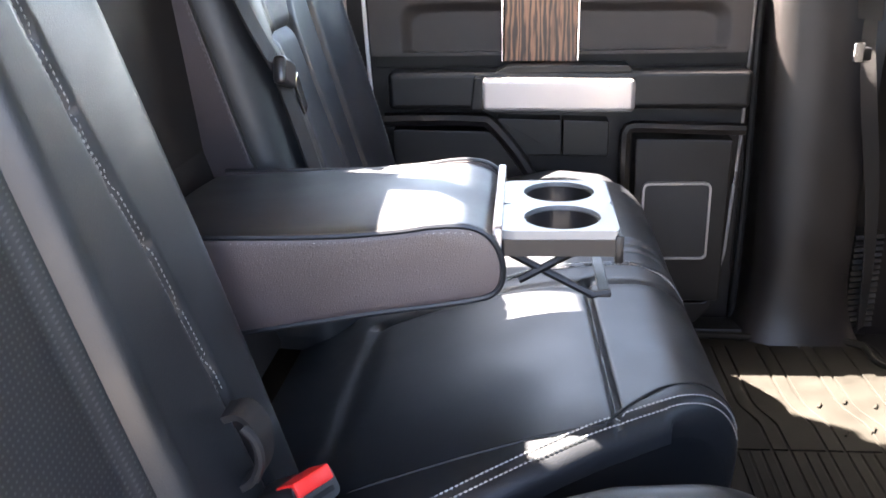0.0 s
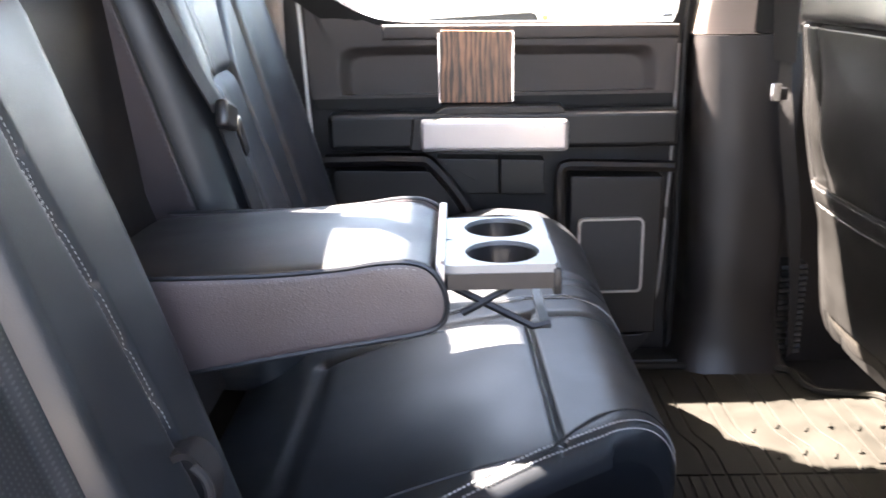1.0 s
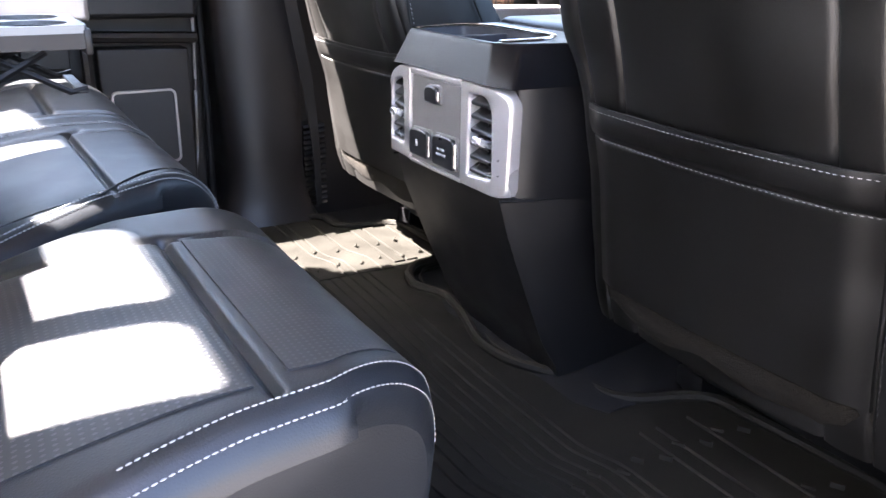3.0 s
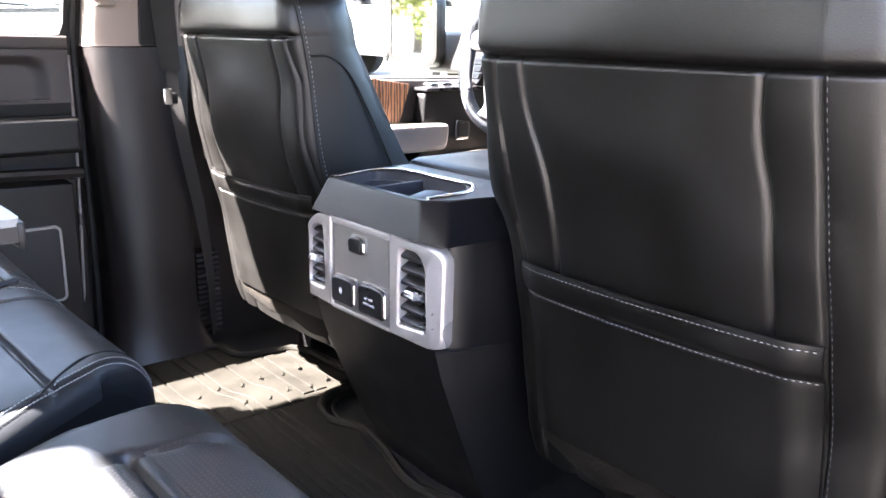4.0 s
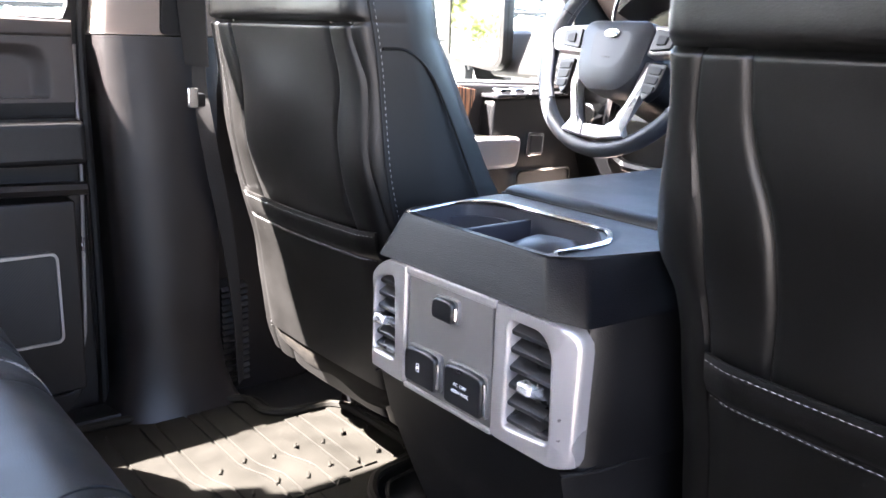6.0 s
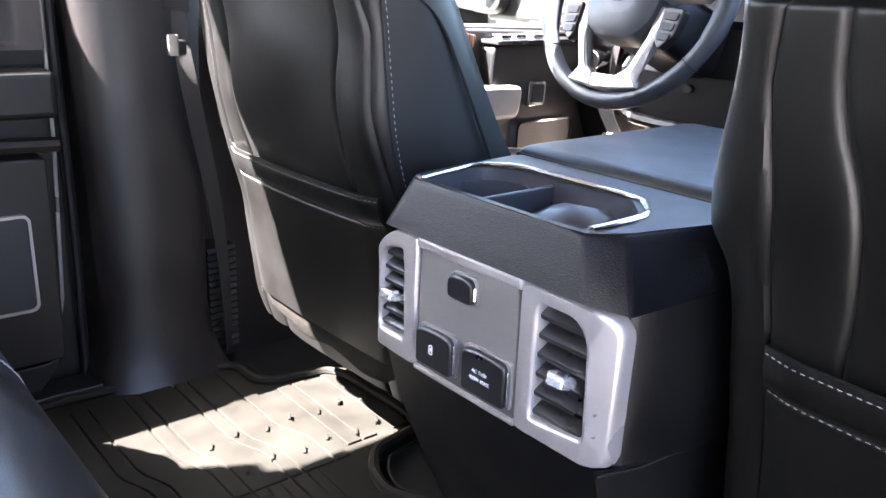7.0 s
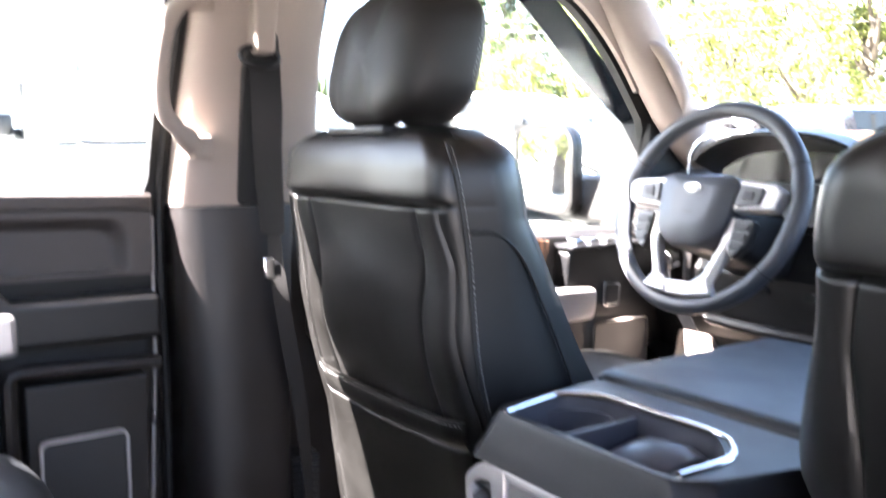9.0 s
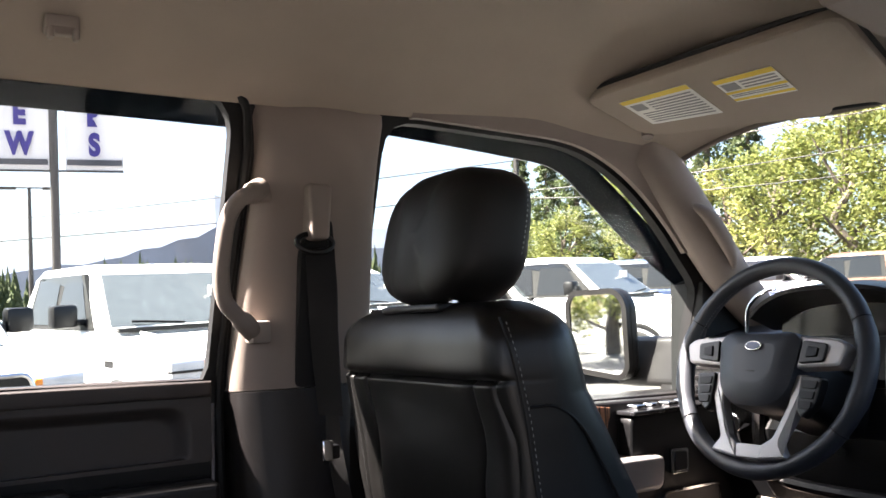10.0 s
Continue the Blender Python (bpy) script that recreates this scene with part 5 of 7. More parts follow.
for s in (-1, 1):
    part("shroud_seam", tube([(0.458, s * 0.148, 0.287), (0.50, s * 0.158, 0.285), (0.62, s * 0.1595, 0.277), (0.95, s * 0.1605, 0.262)], 0.0015, 5), SEAL, console)

# rear vent panel
BX = 0.456


def vent_frame(outer, inner, cy, cz, wrap):
    """A softly rounded frame round a vent; its outboard side bends back."""
    o, i = polar(outer, cy, cz), polar(inner, cy, cz)
    rows = []
    for f, x in ((0, 0.478), (0, 0.4605), (0.03, 0.4580), (0.08, 0.4562), (0.15, 0.456), (0.80, 0.456), (0.90, 0.4566), (0.97, 0.4585), (1.0, 0.4615), (1.0, 0.478)):
        row = []
        for (a, b), (c, d) in zip(o, i):
            y, z = a + (c - a) * f, b + (d - b) * f
            back = max(0.0, abs(y) - wrap)
            row.append((x + 55.0 * min(back, 0.008) ** 2 + 0.88 * max(0.0, back - 0.008), y, z))
        rows.append(row)
    return loft(rows, cap=False)


R_OUT = rounded([(-0.052, 0.289), (-0.052, 0.4255), (-0.140, 0.4250), (-0.152, 0.412), (-0.1495, 0.289)], [0.002, 0.003, 0.010, 0.012, 0.007])
R_IN = rounded([(-0.070, 0.305), (-0.072, 0.4125), (-0.113, 0.4125), (-0.125, 0.398), (-0.129, 0.311)], [0.004, 0.004, 0.012, 0.014, 0.006])
L_OUT = rounded([(0.092, 0.290), (0.158, 0.293), (0.171, 0.304), (0.165, 0.388), (0.145, 0.414), (0.127, 0.4250), (0.090, 0.4268)], [0.002, 0.012, 0.012, 0.02, 0.012, 0.012, 0.003])
L_IN = rounded([(0.110, 0.313), (0.153, 0.313), (0.147, 0.394), (0.139, 0.4035), (0.113, 0.408)], [0.004, 0.006, 0.012, 0.012, 0.004])
bezel = part("rear_bezel", vent_frame(R_OUT, R_IN, -0.100, 0.358, 0.131), SILVER, console, "satin silver vent bezel")
part("bezel_half", vent_frame(L_OUT, L_IN, 0.130, 0.358, 0.150), SILVER, bezel)
part("bezel_band", box(BX, 0.476, -0.0520, 0.0905, 0.4165, 0.4268, 0.003, 3), SILVER, bezel)
part("bezel_band", box(BX, 0.476, -0.0520, 0.0915, 0.2885, 0.2940, 0.0015), SILVER, bezel)
part("switch_panel", prism(rounded([(-0.050, 0.2935), (0.090, 0.2935), (0.086, 0.4168), (-0.047, 0.4168)], 0.003), "x", BX + 0.003, 0.474, 0.001), PANEL_GREY, bezel, "satin grey socket panel")
part("bezel_back", prism([(-0.140, 0.296), (0.155, 0.296), (0.150, 0.39), (0.122, 0.420), (-0.132, 0.420), (-0.140, 0.41)], "x", 0.4795, 0.484), SEAL, bezel)


def vent(y0, y1, tab_y, z0, z1, n):
    v = part("vent_well", box(0.4785, 0.500, y0 - 0.002, y1 + 0.002, z0, z1), SEAL, console, "dark air vent")
    for k in range(n):
        z = z0 + (z1 - z0) * (k + 0.5) / n
        part("louvre", prism(rounded([(BX + 0.006, z - 0.006), (BX + 0.005, z - 0.001), (0.478, z + 0.0085), (0.478, z + 0.003)], 0.0012, 2), "y", y0, y1), PLASTIC_SMOOTH, v)
    part("side_vane", box(0.470, 0.4785, (y0 + y1) / 2 - 0.001, (y0 + y1) / 2 + 0.001, z0, z1), PLASTIC, v)
    part("tab", merge(moved(box(-0.011, 0.011, -0.011, 0.007, -0.0055, 0.0055, 0.003, 3), Matrix.Translation((BX + 0.001, tab_y, 0.3545)) @ Matrix.Rotation(radians(18), 4, "Y")), box(BX - 0.003, BX + 0.010, tab_y + 0.006, tab_y + 0.013, 0.3480, 0.3590, 0.002)), BRIGHT, v, "bright silver vent tab")


vent(-0.1285, -0.0705, -0.102, 0.305, 0.412, 6)
vent(0.111, 0.153, 0.132, 0.313, 0.407, 6)


def cover(name, y0, y1, z0, z1, label, skew=0.0):
    c = part(name, prism(rounded([(y0, z0), (y1, z0), (y1, z1 - 0.003), ((y0 + y1) / 2, z1 + 0.001), (y0, z1 - 0.001)], [0.006, 0.006, 0.008, 0.02, 0.008]), "x", BX - 0.007, BX + 0.006, 0.003, 3), PLASTIC_SMOOTH, bezel, label)
    part("cover_edge", prism(rounded([(y0 - 0.003, z0 - 0.001), (y1 + 0.002, z0 - 0.001), (y1 + 0.002, z1), (y0 - 0.003, z1 + 0.002)], 0.007), "x", BX - 0.001, BX + 0.006, 0.001), PANEL_GREY, bezel)
    part("cover_hinge", tube([(BX - 0.0035, y0 - 0.0015, z0 + 0.006), (BX - 0.0035, y0 - 0.0015, z1 - 0.006)], 0.0018, 6), CHROME, bezel)
    return c


cover("socket_cover", 0.003, 0.037, 0.385, 0.409, "black flip cover of a power socket")
usb = cover("usb_cover", 0.028, 0.081, 0.303, 0.343, "black flip cover with a small white icon")
acc = cover("outlet_cover", -0.045, 0.013, 0.302, 0.346, "black flip cover with white outlet lettering")


def lettering(text, size, m, mat, parent):
    cu = bpy.data.curves.new("lettering", "FONT")
    cu.body, cu.size, cu.align_x, cu.extrude = text, size, "CENTER", 0.0002
    cu.materials.append(mat)
    ob = new("lettering", cu)
    ob.matrix_world = m
    ob.parent = parent
    return ob


INK = material("white_print", (0.6, 0.6, 0.6), 0.6)
FACE = Matrix(((0, 0, -1, 0), (-1, 0, 0, 0), (0, 1, 0, 0), (0, 0, 0, 1)))
for text, z in (("AC 110V", 0.3255), ("400W MAX", 0.3180)):
    lettering(text, 0.0054, Matrix.Translation((BX - 0.0073, -0.014, z)) @ FACE, INK, acc)
part("icon", merge(frame_ring(rrect(0.0026, 0.0048, 0.0015, 3, 0.056, 0.3235), rrect(0.0017, 0.0039, 0.001, 3, 0.056, 0.3235), "x", BX - 0.0074, BX - 0.006), box(BX - 0.0074, BX - 0.006, 0.0552, 0.0568, 0.3218, 0.3252)), INK, usb, "small white icon")

# ---------------- steering wheel ----------------
wheel = thing("steering_wheel", "black leather steering wheel with silver spokes", "steering wheel")
WM = Matrix.Translation((1.200, 0.450, 0.639)) @ Matrix.Rotation(radians(-20), 4, "Y").inverted()
# local frame: x away from the driver, y to the left, z up


def on_wheel(p):
    return WM @ Vector(p)


R = 0.184
part("rim", tube([on_wheel((0.0, R * math.cos(a), R * math.sin(a))) for a in span(0, 2 * math.pi, 80)[:-1]], [0.0155 + 0.002 * (math.cos(2 * a) > 0.75) for a in span(0, 2 * math.pi, 80)[:-1]], 14, closed=True), WHEEL_SKIN, wheel, "leather-wrapped rim")
for a0 in (155, 25, 215, 325):
    c, s = math.cos(radians(a0)), math.sin(radians(a0))
    part("rim_seam", tube([on_wheel((0.0168 * math.cos(q), (R + 0.0168 * math.sin(q)) * c, (R + 0.0168 * math.sin(q)) * s)) for q in span(0, 6.2832, 16)[:-1]], 0.0009, 5, closed=True), SEAL, wheel)
for a0 in (150, 30):
    part("rim_stitching", stitches([on_wheel((-0.004, (R - 0.0165) * math.cos(radians(a)), (R - 0.0165) * math.sin(radians(a)))) for a in span(a0 - 30, a0 + 30, 20)], 0.003, 0.003, 0.0006), THREAD, wheel, "fine stitching inside the rim")
hub = rounded([(-0.062, -0.052), (-0.035, -0.083), (0.035, -0.083), (0.062, -0.052), (0.074, 0.035), (0.060, 0.052), (-0.060, 0.052), (-0.074, 0.035)], 0.02)
rows = []
for x, f in ((0.02, 1.0), (-0.015, 1.0), (-0.030, 0.96), (-0.038, 0.82), (-0.041, 0.5)):
    rows.append([on_wheel((x, y * f * 1.18, z * f)) for y, z in hub])
hub_ob = part("hub", loft(rows), WHEEL_SKIN, wheel, "black airbag cover")
part("badge", moved(prism([(0.017 * math.cos(a), 0.0085 * math.sin(a)) for a in span(0, 6.2832, 32)[:-1]], "x", -0.0035, 0.003, 0.001), WM @ Matrix.Translation((-0.0415, 0.0, 0.022))), CHROME, hub_ob, "small oval badge")
part("badge_face", moved(prism([(0.0148 * math.cos(a), 0.0068 * math.sin(a)) for a in span(0, 6.2832, 32)[:-1]], "x", -0.0035, 0.003, 0.0005), WM @ Matrix.Translation((-0.0425, 0.0, 0.022))), BADGE_BLUE, hub_ob, "dark blue badge face")
part("print_mark", moved(box(-0.001, 0.001, -0.009, 0.009, -0.001, 0.001), WM @ Matrix.Translation((-0.0412, 0.0, -0.022))), GREY_PLASTIC, hub_ob)
for s in (-1, 1):
    # side spoke with its button pad
    part("spoke", moved(prism(rounded([(s * 0.066, -0.012), (s * 0.155, -0.006), (s * 0.165, 0.028), (s * 0.150, 0.040), (s * 0.072, 0.046)], 0.008), "x", -0.026, 0.004, 0.005), WM), SILVER, wheel, "satin silver spoke")
    pad = part("button_pad", moved(prism(rounded([(s * 0.082, -0.004), (s * 0.128, 0.0), (s * 0.132, 0.030), (s * 0.086, 0.036)], 0.006), "x", -0.031, -0.02, 0.002), WM), PLASTIC_SMOOTH, wheel)
    part("button", moved(prism(rounded([(s * 0.096, 0.006), (s * 0.116, 0.008), (s * 0.118, 0.022), (s * 0.098, 0.025)], 0.003), "x", -0.034, -0.03, 0.001), WM), GREY_PLASTIC, pad)
    # lower strut, from the hub to the bottom of the rim
    part("lower_spoke", moved(prism(rounded([(s * 0.070, -0.020), (s * 0.098, -0.020), (s * 0.092, -0.062), (s * 0.060, -0.135), (s * 0.078, -0.160), (s * 0.02, -0.168), (s * 0.025, -0.142), (s * 0.046, -0.128), (s * 0.066, -0.072)], 0.006), "x", -0.020, 0.002, 0.004), WM), SILVER, wheel, "satin silver lower spoke")
    strip = part("switch_strip", moved(prism(rounded([(s * 0.087, -0.022), (s * 0.128, -0.024), (s * 0.121, -0.070), (s * 0.098, -0.094), (s * 0.088, -0.080)], 0.006), "x", -0.026, -0.006, 0.003), WM), PLASTIC_SMOOTH, wheel, "black switch strip")
    for k in range(3):
        z = -0.030 - 0.017 * k
        part("side_button", moved(prism(rounded([(s * 0.092, z), (s * (0.122 - 0.003 * k), z - 0.002), (s * (0.119 - 0.003 * k), z - 0.015), (s * 0.093, z - 0.014)], 0.003), "x", -0.0285, -0.024, 0.001), WM), GREY_PLASTIC, strip)
part("lower_bridge", moved(prism(rounded([(-0.03, -0.142), (0.03, -0.142), (0.03, -0.168), (-0.03, -0.168)], 0.006), "x", -0.018, 0.002, 0.004), WM), SILVER, wheel)
column = thing("steering_column", "black steering column shroud with stalk", "steering column")
part("shroud", loft([[on_wheel((x, py, pz - 0.02)) for py, pz in rrect(w, w * 0.9, w * 0.4, 5)] for x, w in ((0.02, 0.05), (0.05, 0.062), (0.20, 0.066), (0.26, 0.06))]), PLASTIC, column)
part("stalk", tube([on_wheel((0.045, 0.05, 0.01)), on_wheel((0.040, 0.12, 0.028)), on_wheel((0.035, 0.165, 0.036))], [0.009, 0.010, 0.013], 10), GREY_PLASTIC, column, "indicator stalk")

# ---------------- dashboard ----------------
dash = thing("dashboard", "dark dashboard with hooded instrument cluster", "dashboard")
part("dash_body", prism([(1.46, 0.30), (1.42, 0.40), (1.43, 0.52), (1.40, 0.60), (1.44, 0.675), (1.60, 0.70), (2.04, 0.62), (2.04, 0.1), (1.7, 0.1)], "y", -0.835, 0.835, 0.01), PLASTIC, dash)
hood_rows = []
for k, y in enumerate(span(0.255, 0.625, 18)):
    t = (y - 0.44) / 0.185
    h = 0.775 - 0.05 * abs(t) ** 3
    hood_rows.append([(1.36 + 0.02 * abs(t) ** 2, y, h - 0.008), (1.358 + 0.02 * abs(t) ** 2, y, h), (1.42, y, h + 0.006), (1.62, y, 0.70), (1.62, y, 0.68), (1.45, y, h - 0.035)])
part("cluster_hood", loft(hood_rows), PLASTIC, dash, "instrument hood")
part("cluster_face", box(1.455, 1.47, 0.27, 0.61, 0.615, 0.755, 0.004), SCREEN, dash, "dark glossy instrument face")
part("cluster_trim", tube(smooth_path([(1.375, 0.625, 0.60), (1.368, 0.624, 0.68), (1.36, 0.612, 0.735), (1.358, 0.58, 0.765), (1.357, 0.54, 0.776)], 6), 0.004, 8), CHROME, dash, "bright trim beside the cluster")
part("knee_panel", prism([(1.40, 0.36), (1.37, 0.40), (1.36, 0.50), (1.40, 0.585), (1.46, 0.585), (1.46, 0.36)], "y", 0.22, 0.62, 0.01), PLASTIC, dash)
part("knee_trim", tube(smooth_path([(1.362, 0.60, 0.57), (1.355, 0.605, 0.48), (1.352, 0.57, 0.415), (1.350, 0.50, 0.402), (1.350, 0.38, 0.400), (1.352, 0.25, 0.402)], 6), 0.012, 8), GREY_PLASTIC, dash)
for y in (0.33, 0.43):
    part("screw_recess", prism([(y + 0.012 * math.cos(a), 0.475 + 0.008 * math.sin(a)) for a in span(0, 6.2832, 14)[:-1]], "x", 1.352, 1.37), SEAL, dash)
part("side_vent", prism(rounded([(0.66, 0.56), (0.80, 0.56), (0.80, 0.66), (0.66, 0.66)], 0.015), "x", 1.375, 1.45, 0.006), PLASTIC_SMOOTH, dash)
for k in range(4):
    part("vent_slat", box(1.371, 1.376, 0.668, 0.792, 0.572 + 0.02 * k, 0.578 + 0.02 * k, 0.001), GREY_PLASTIC, dash)
part("kick_panel", prism([(1.36, 0.0), (1.60, 0.0), (1.60, 0.42), (1.46, 0.42)], "y", 0.60, 0.70, 0.01), BEIGE, dash, "pale lower side panel")
part("light_switch", prism([(0.70 + 0.022 * math.cos(a), 0.50 + 0.022 * math.sin(a)) for a in span(0, 6.2832, 20)[:-1]], "x", 1.39, 1.43, 0.004), CHROME, dash, "bright rotary switch")
for k, (y, z) in enumerate(((0.50, 0.14), (0.36, 0.16))):
    part("pedal", loft([[(1.50 + 0.02 * j, y - 0.04, z - 0.05 + 0.1 * j), (1.50 + 0.02 * j, y + 0.04, z - 0.05 + 0.1 * j), (1.52 + 0.02 * j, y + 0.04, z - 0.05 + 0.1 * j), (1.52 + 0.02 * j, y - 0.04, z - 0.05 + 0.1 * j)] for j in (0, 1)]), RUBBER, dash)

# ---------------- rubber floor mat ----------------
fm = thing("floor_mat", "black ribbed rubber floor mat with raised rim", "floor mat")
MAT_EDGE = rounded([(0.02, 0.775), (0.02, -0.775), (0.66, -0.775), (0.755, -0.56), (0.755, -0.50), (0.735, -0.285), (0.705, -0.262), (0.640, -0.238), (0.612, -0.215), (0.600, -0.150), (0.545, -0.055), (0.540, 0.02), (0.575, 0.125), (0.592, 0.215),
                    (0.560, 0.275), (0.575, 0.330), (0.610, 0.372), (0.700, 0.385), (0.712, 0.43), (0.705, 0.60), (0.685, 0.634), (0.595, 0.646), (0.570, 0.672), (0.570, 0.735), (0.545, 0.752), (0.30, 0.775)],
                   [0.02, 0.02, 0.05, 0.03, 0.03, 0.03, 0.02, 0.02, 0.02, 0.03, 0.03, 0.03, 0.03, 0.025, 0.02, 0.02, 0.02, 0.02, 0.03, 0.03, 0.025, 0.02, 0.02, 0.02, 0.02, 0.05], 4)
part("sheet", prism(MAT_EDGE, "z", -0.021, -0.004), RUBBER, fm)
edge = [(x, y, 0.002) for x, y in MAT_EDGE]
part("rim", tube(edge, 0.0080, 8, closed=True), RUBBER, fm, "raised rubber rim")
part("inner_rim", tube([(x, y, -0.003) for x, y in offset(MAT_EDGE, 0.022)], 0.003, 6, closed=True), RUBBER, fm)


def strip(points, w, h=0.004):
    """A flat raised strip of half width w along points, its edges chamfered."""
    rows = []
    p = [Vector(q) for q in points]
    for i, q in enumerate(p):
        t = (p[min(i + 1, len(p) - 1)] - p[max(i - 1, 0)]).normalized()
        s = Vector((-t.y, t.x, 0))
        rows.append([q + s * w, q + s * w + Vector((0, 0, h * 0.6)), q + s * (w - 0.0012) + Vector((0, 0, h)), q - s * (w - 0.0012) + Vector((0, 0, h)), q - s * w + Vector((0, 0, h * 0.6)), q - s * w])
    return loft(rows)


GROOVES = [0.232, 0.287, 0.313, 0.369, 0.395, 0.452, 0.475, 0.527, 0.554]
for k, (xa, xb) in enumerate(zip(GROOVES, GROOVES[1:])):
    x, w, z = (xa + xb) / 2, (xb - xa) / 2 - 0.0019, -0.0045
    part("strip", strip([(x, 0.735, z), (x, 0.530, z), (x + 0.003, 0.512, z), (x + 0.019, 0.472, z), (x + 0.022, 0.455, z), (x + 0.022, 0.385, z)], w), RUBBER, fm)
    cuts = 3 if w > 0.02 else 1
    for j in range(cuts):
        c, hw = x - w + (2 * j + 1) * (w + 0.0019) / cuts - 0.0010, (w + 0.0019) / cuts - 0.0017
        if c < 0.515:
            part("strip", strip([(c + 0.022, 0.380, z), (c + 0.019, 0.25, z), (c + 0.012, 0.10, z), (c + 0.006, -0.08, z), (c + 0.006, -0.28, z), (c + 0.009, -0.30, z), (c + 0.023, -0.34, z), (c + 0.026, -0.36, z), (c + 0.026, -0.70, z)], hw), RUBBER, fm)
for x0 in (0.585, 0.613, 0.668):
    part("strip", strip([(x0 + 0.014, 0.625, -0.0045), (x0 + 0.014, 0.41, -0.0045)], 0.012), RUBBER, fm)
    part("strip", strip([(x0 + 0.014, -0.30, -0.0045), (x0 + 0.014, -0.70, -0.0045)], 0.012), RUBBER, fm)
for k in range(7):
    for y0 in (0.515, 0.43):
        x = 0.42 + 0.045 * k
        if x < 0.70:
            part("nub", moved(box(-0.008, 0.008, -0.0022, 0.0022, -0.002, 0.006, 0.001), Matrix.Translation((x + (0.015 if y0 < 0.5 else 0), y0 + 0.012 * (k % 2), -0.003)) @ Matrix.Rotation(radians(60), 4, "Z")), RUBBER, fm)
for k in range(9):
    for y0 in (-0.36, -0.50):
        x = 0.44 + 0.034 * k
        part("nub", moved(box(-0.008, 0.008, -0.0022, 0.0022, -0.002, 0.006, 0.001), Matrix.Translation((x, y0 + 0.014 * (k % 2), -0.003)) @ Matrix.Rotation(radians(-60), 4, "Z")), RUBBER, fm)
# carpeted tunnel hump under the console and trim between mat and pillar
structure("carpet_hump", loft([[(0.52, y, -0.022), (0.60, y, 0.012 * c), (0.75, y, 0.03 * c), (1.4, y, 0.05 * c), (1.4, y, -0.022)] for y, c in ((-0.24, 0), (-0.16, 1), (0.16, 1), (0.24, 0))]), CARPET, "black carpet over the tunnel")
structure("sill_trim", prism([(-0.30, 0.80), (-0.30, 0.84), (0.36, 0.84), (0.36, 0.78)], "z", -0.022, 0.012, 0.004), PLASTIC, "black plastic door sill")

# ---------------- things fixed to the cab ----------------
# front belt on the pillar
belt = thing("front_seat_belt", "black seat belt hanging from the pillar guide", "seat belt")
part("webbing", ribbon([(0.480, 0.712, 0.868), (0.486, 0.724, 0.80), (0.494, 0.738, 0.70), (0.505, 0.750, 0.60)], 0.046, 0.0025, (0.95, -0.2, 0), (0.55, -0.85, 0)), BELT, belt)
part("webbing", ribbon([(0.508, 0.752, 0.60), (0.508, 0.745, 0.545), (0.525, 0.748, 0.44), (0.552, 0.758, 0.30), (0.568, 0.765, 0.16), (0.575, 0.775, 0.02)], 0.026, 0.0025, (0.55, -0.85, 0), (0.72, 0.70, 0)), BELT, belt)
part("belt_slider_cover", prism(rounded([(0.459, 0.880), (0.491, 0.880), (0.499, 0.968), (0.458, 0.971)], 0.009), "y", 0.695, 0.735, 0.006, 3), BEIGE, belt, "warm grey height adjuster cover")
part("belt_guide", tube([(0.470 + 0.030 * math.cos(a), 0.708 + 0.004 * math.sin(a), 0.876 + 0.015 * math.sin(a)) for a in span(0, 6.2832, 24)[:-1]], 0.005, 8, closed=True), PLASTIC, belt, "black belt guide loop")
part("latch_plate", box(0.464, 0.482, 0.692, 0.698, 0.538, 0.570, 0.0025), CHROME, belt, "bright belt latch plate")
part("latch_body", box(0.474, 0.498, 0.702, 0.718, 0.538, 0.560, 0.004), PLASTIC, belt)

# assist handle on the pillar
grab = thing("assist_handle", "warm grey assist handle on the pillar", "assist handle")
gpath = smooth_path([(0.392, 0.735, 0.965), (0.372, 0.710, 0.953), (0.345, 0.695, 0.938), (0.328, 0.695, 0.910), (0.322, 0.705, 0.865), (0.322, 0.718, 0.820), (0.332, 0.728, 0.785), (0.362, 0.742, 0.757), (0.388, 0.775, 0.740)], 6)
part("grip", tube(gpath, [0.016 if (i < 8 or i > len(gpath) - 9) else 0.0125 for i in range(len(gpath))], 12), BEIGE, grab)
part("foot", box(0.380, 0.412, 0.730, 0.785, 0.942, 0.975, 0.006), BEIGE, grab)
part("foot", box(0.380, 0.412, 0.755, 0.80, 0.722, 0.758, 0.006), BEIGE, grab)

# coat hook on the headliner
hook = thing("coat_hook", "pale grey coat hook under the headliner", "coat hook")
HZ = 1.139
part("plate", box(0.074, 0.116, 0.610, 0.650, HZ, HZ + 0.020, 0.005), BEIGE, hook)
part("bar", box(0.078, 0.112, 0.610, 0.618, HZ - 0.008, HZ + 0.004, 0.003), BEIGE, hook)
for x in (0.076, 0.106):
    part("prong", box(x, x + 0.008, 0.600, 0.616, HZ - 0.016, HZ, 0.003), BEIGE, hook)

# sun visor with its warning labels
visor = thing("sun_visor", "folded-up warm grey sun visor with warning labels", "sun visor")
V0, V1, V2, V3 = Vector((0.985, 0.640, 1.147)), Vector((1.105, 0.195, 1.180)), Vector((1.425, 0.270, 1.090)), Vector((1.165, 0.668, 1.098))


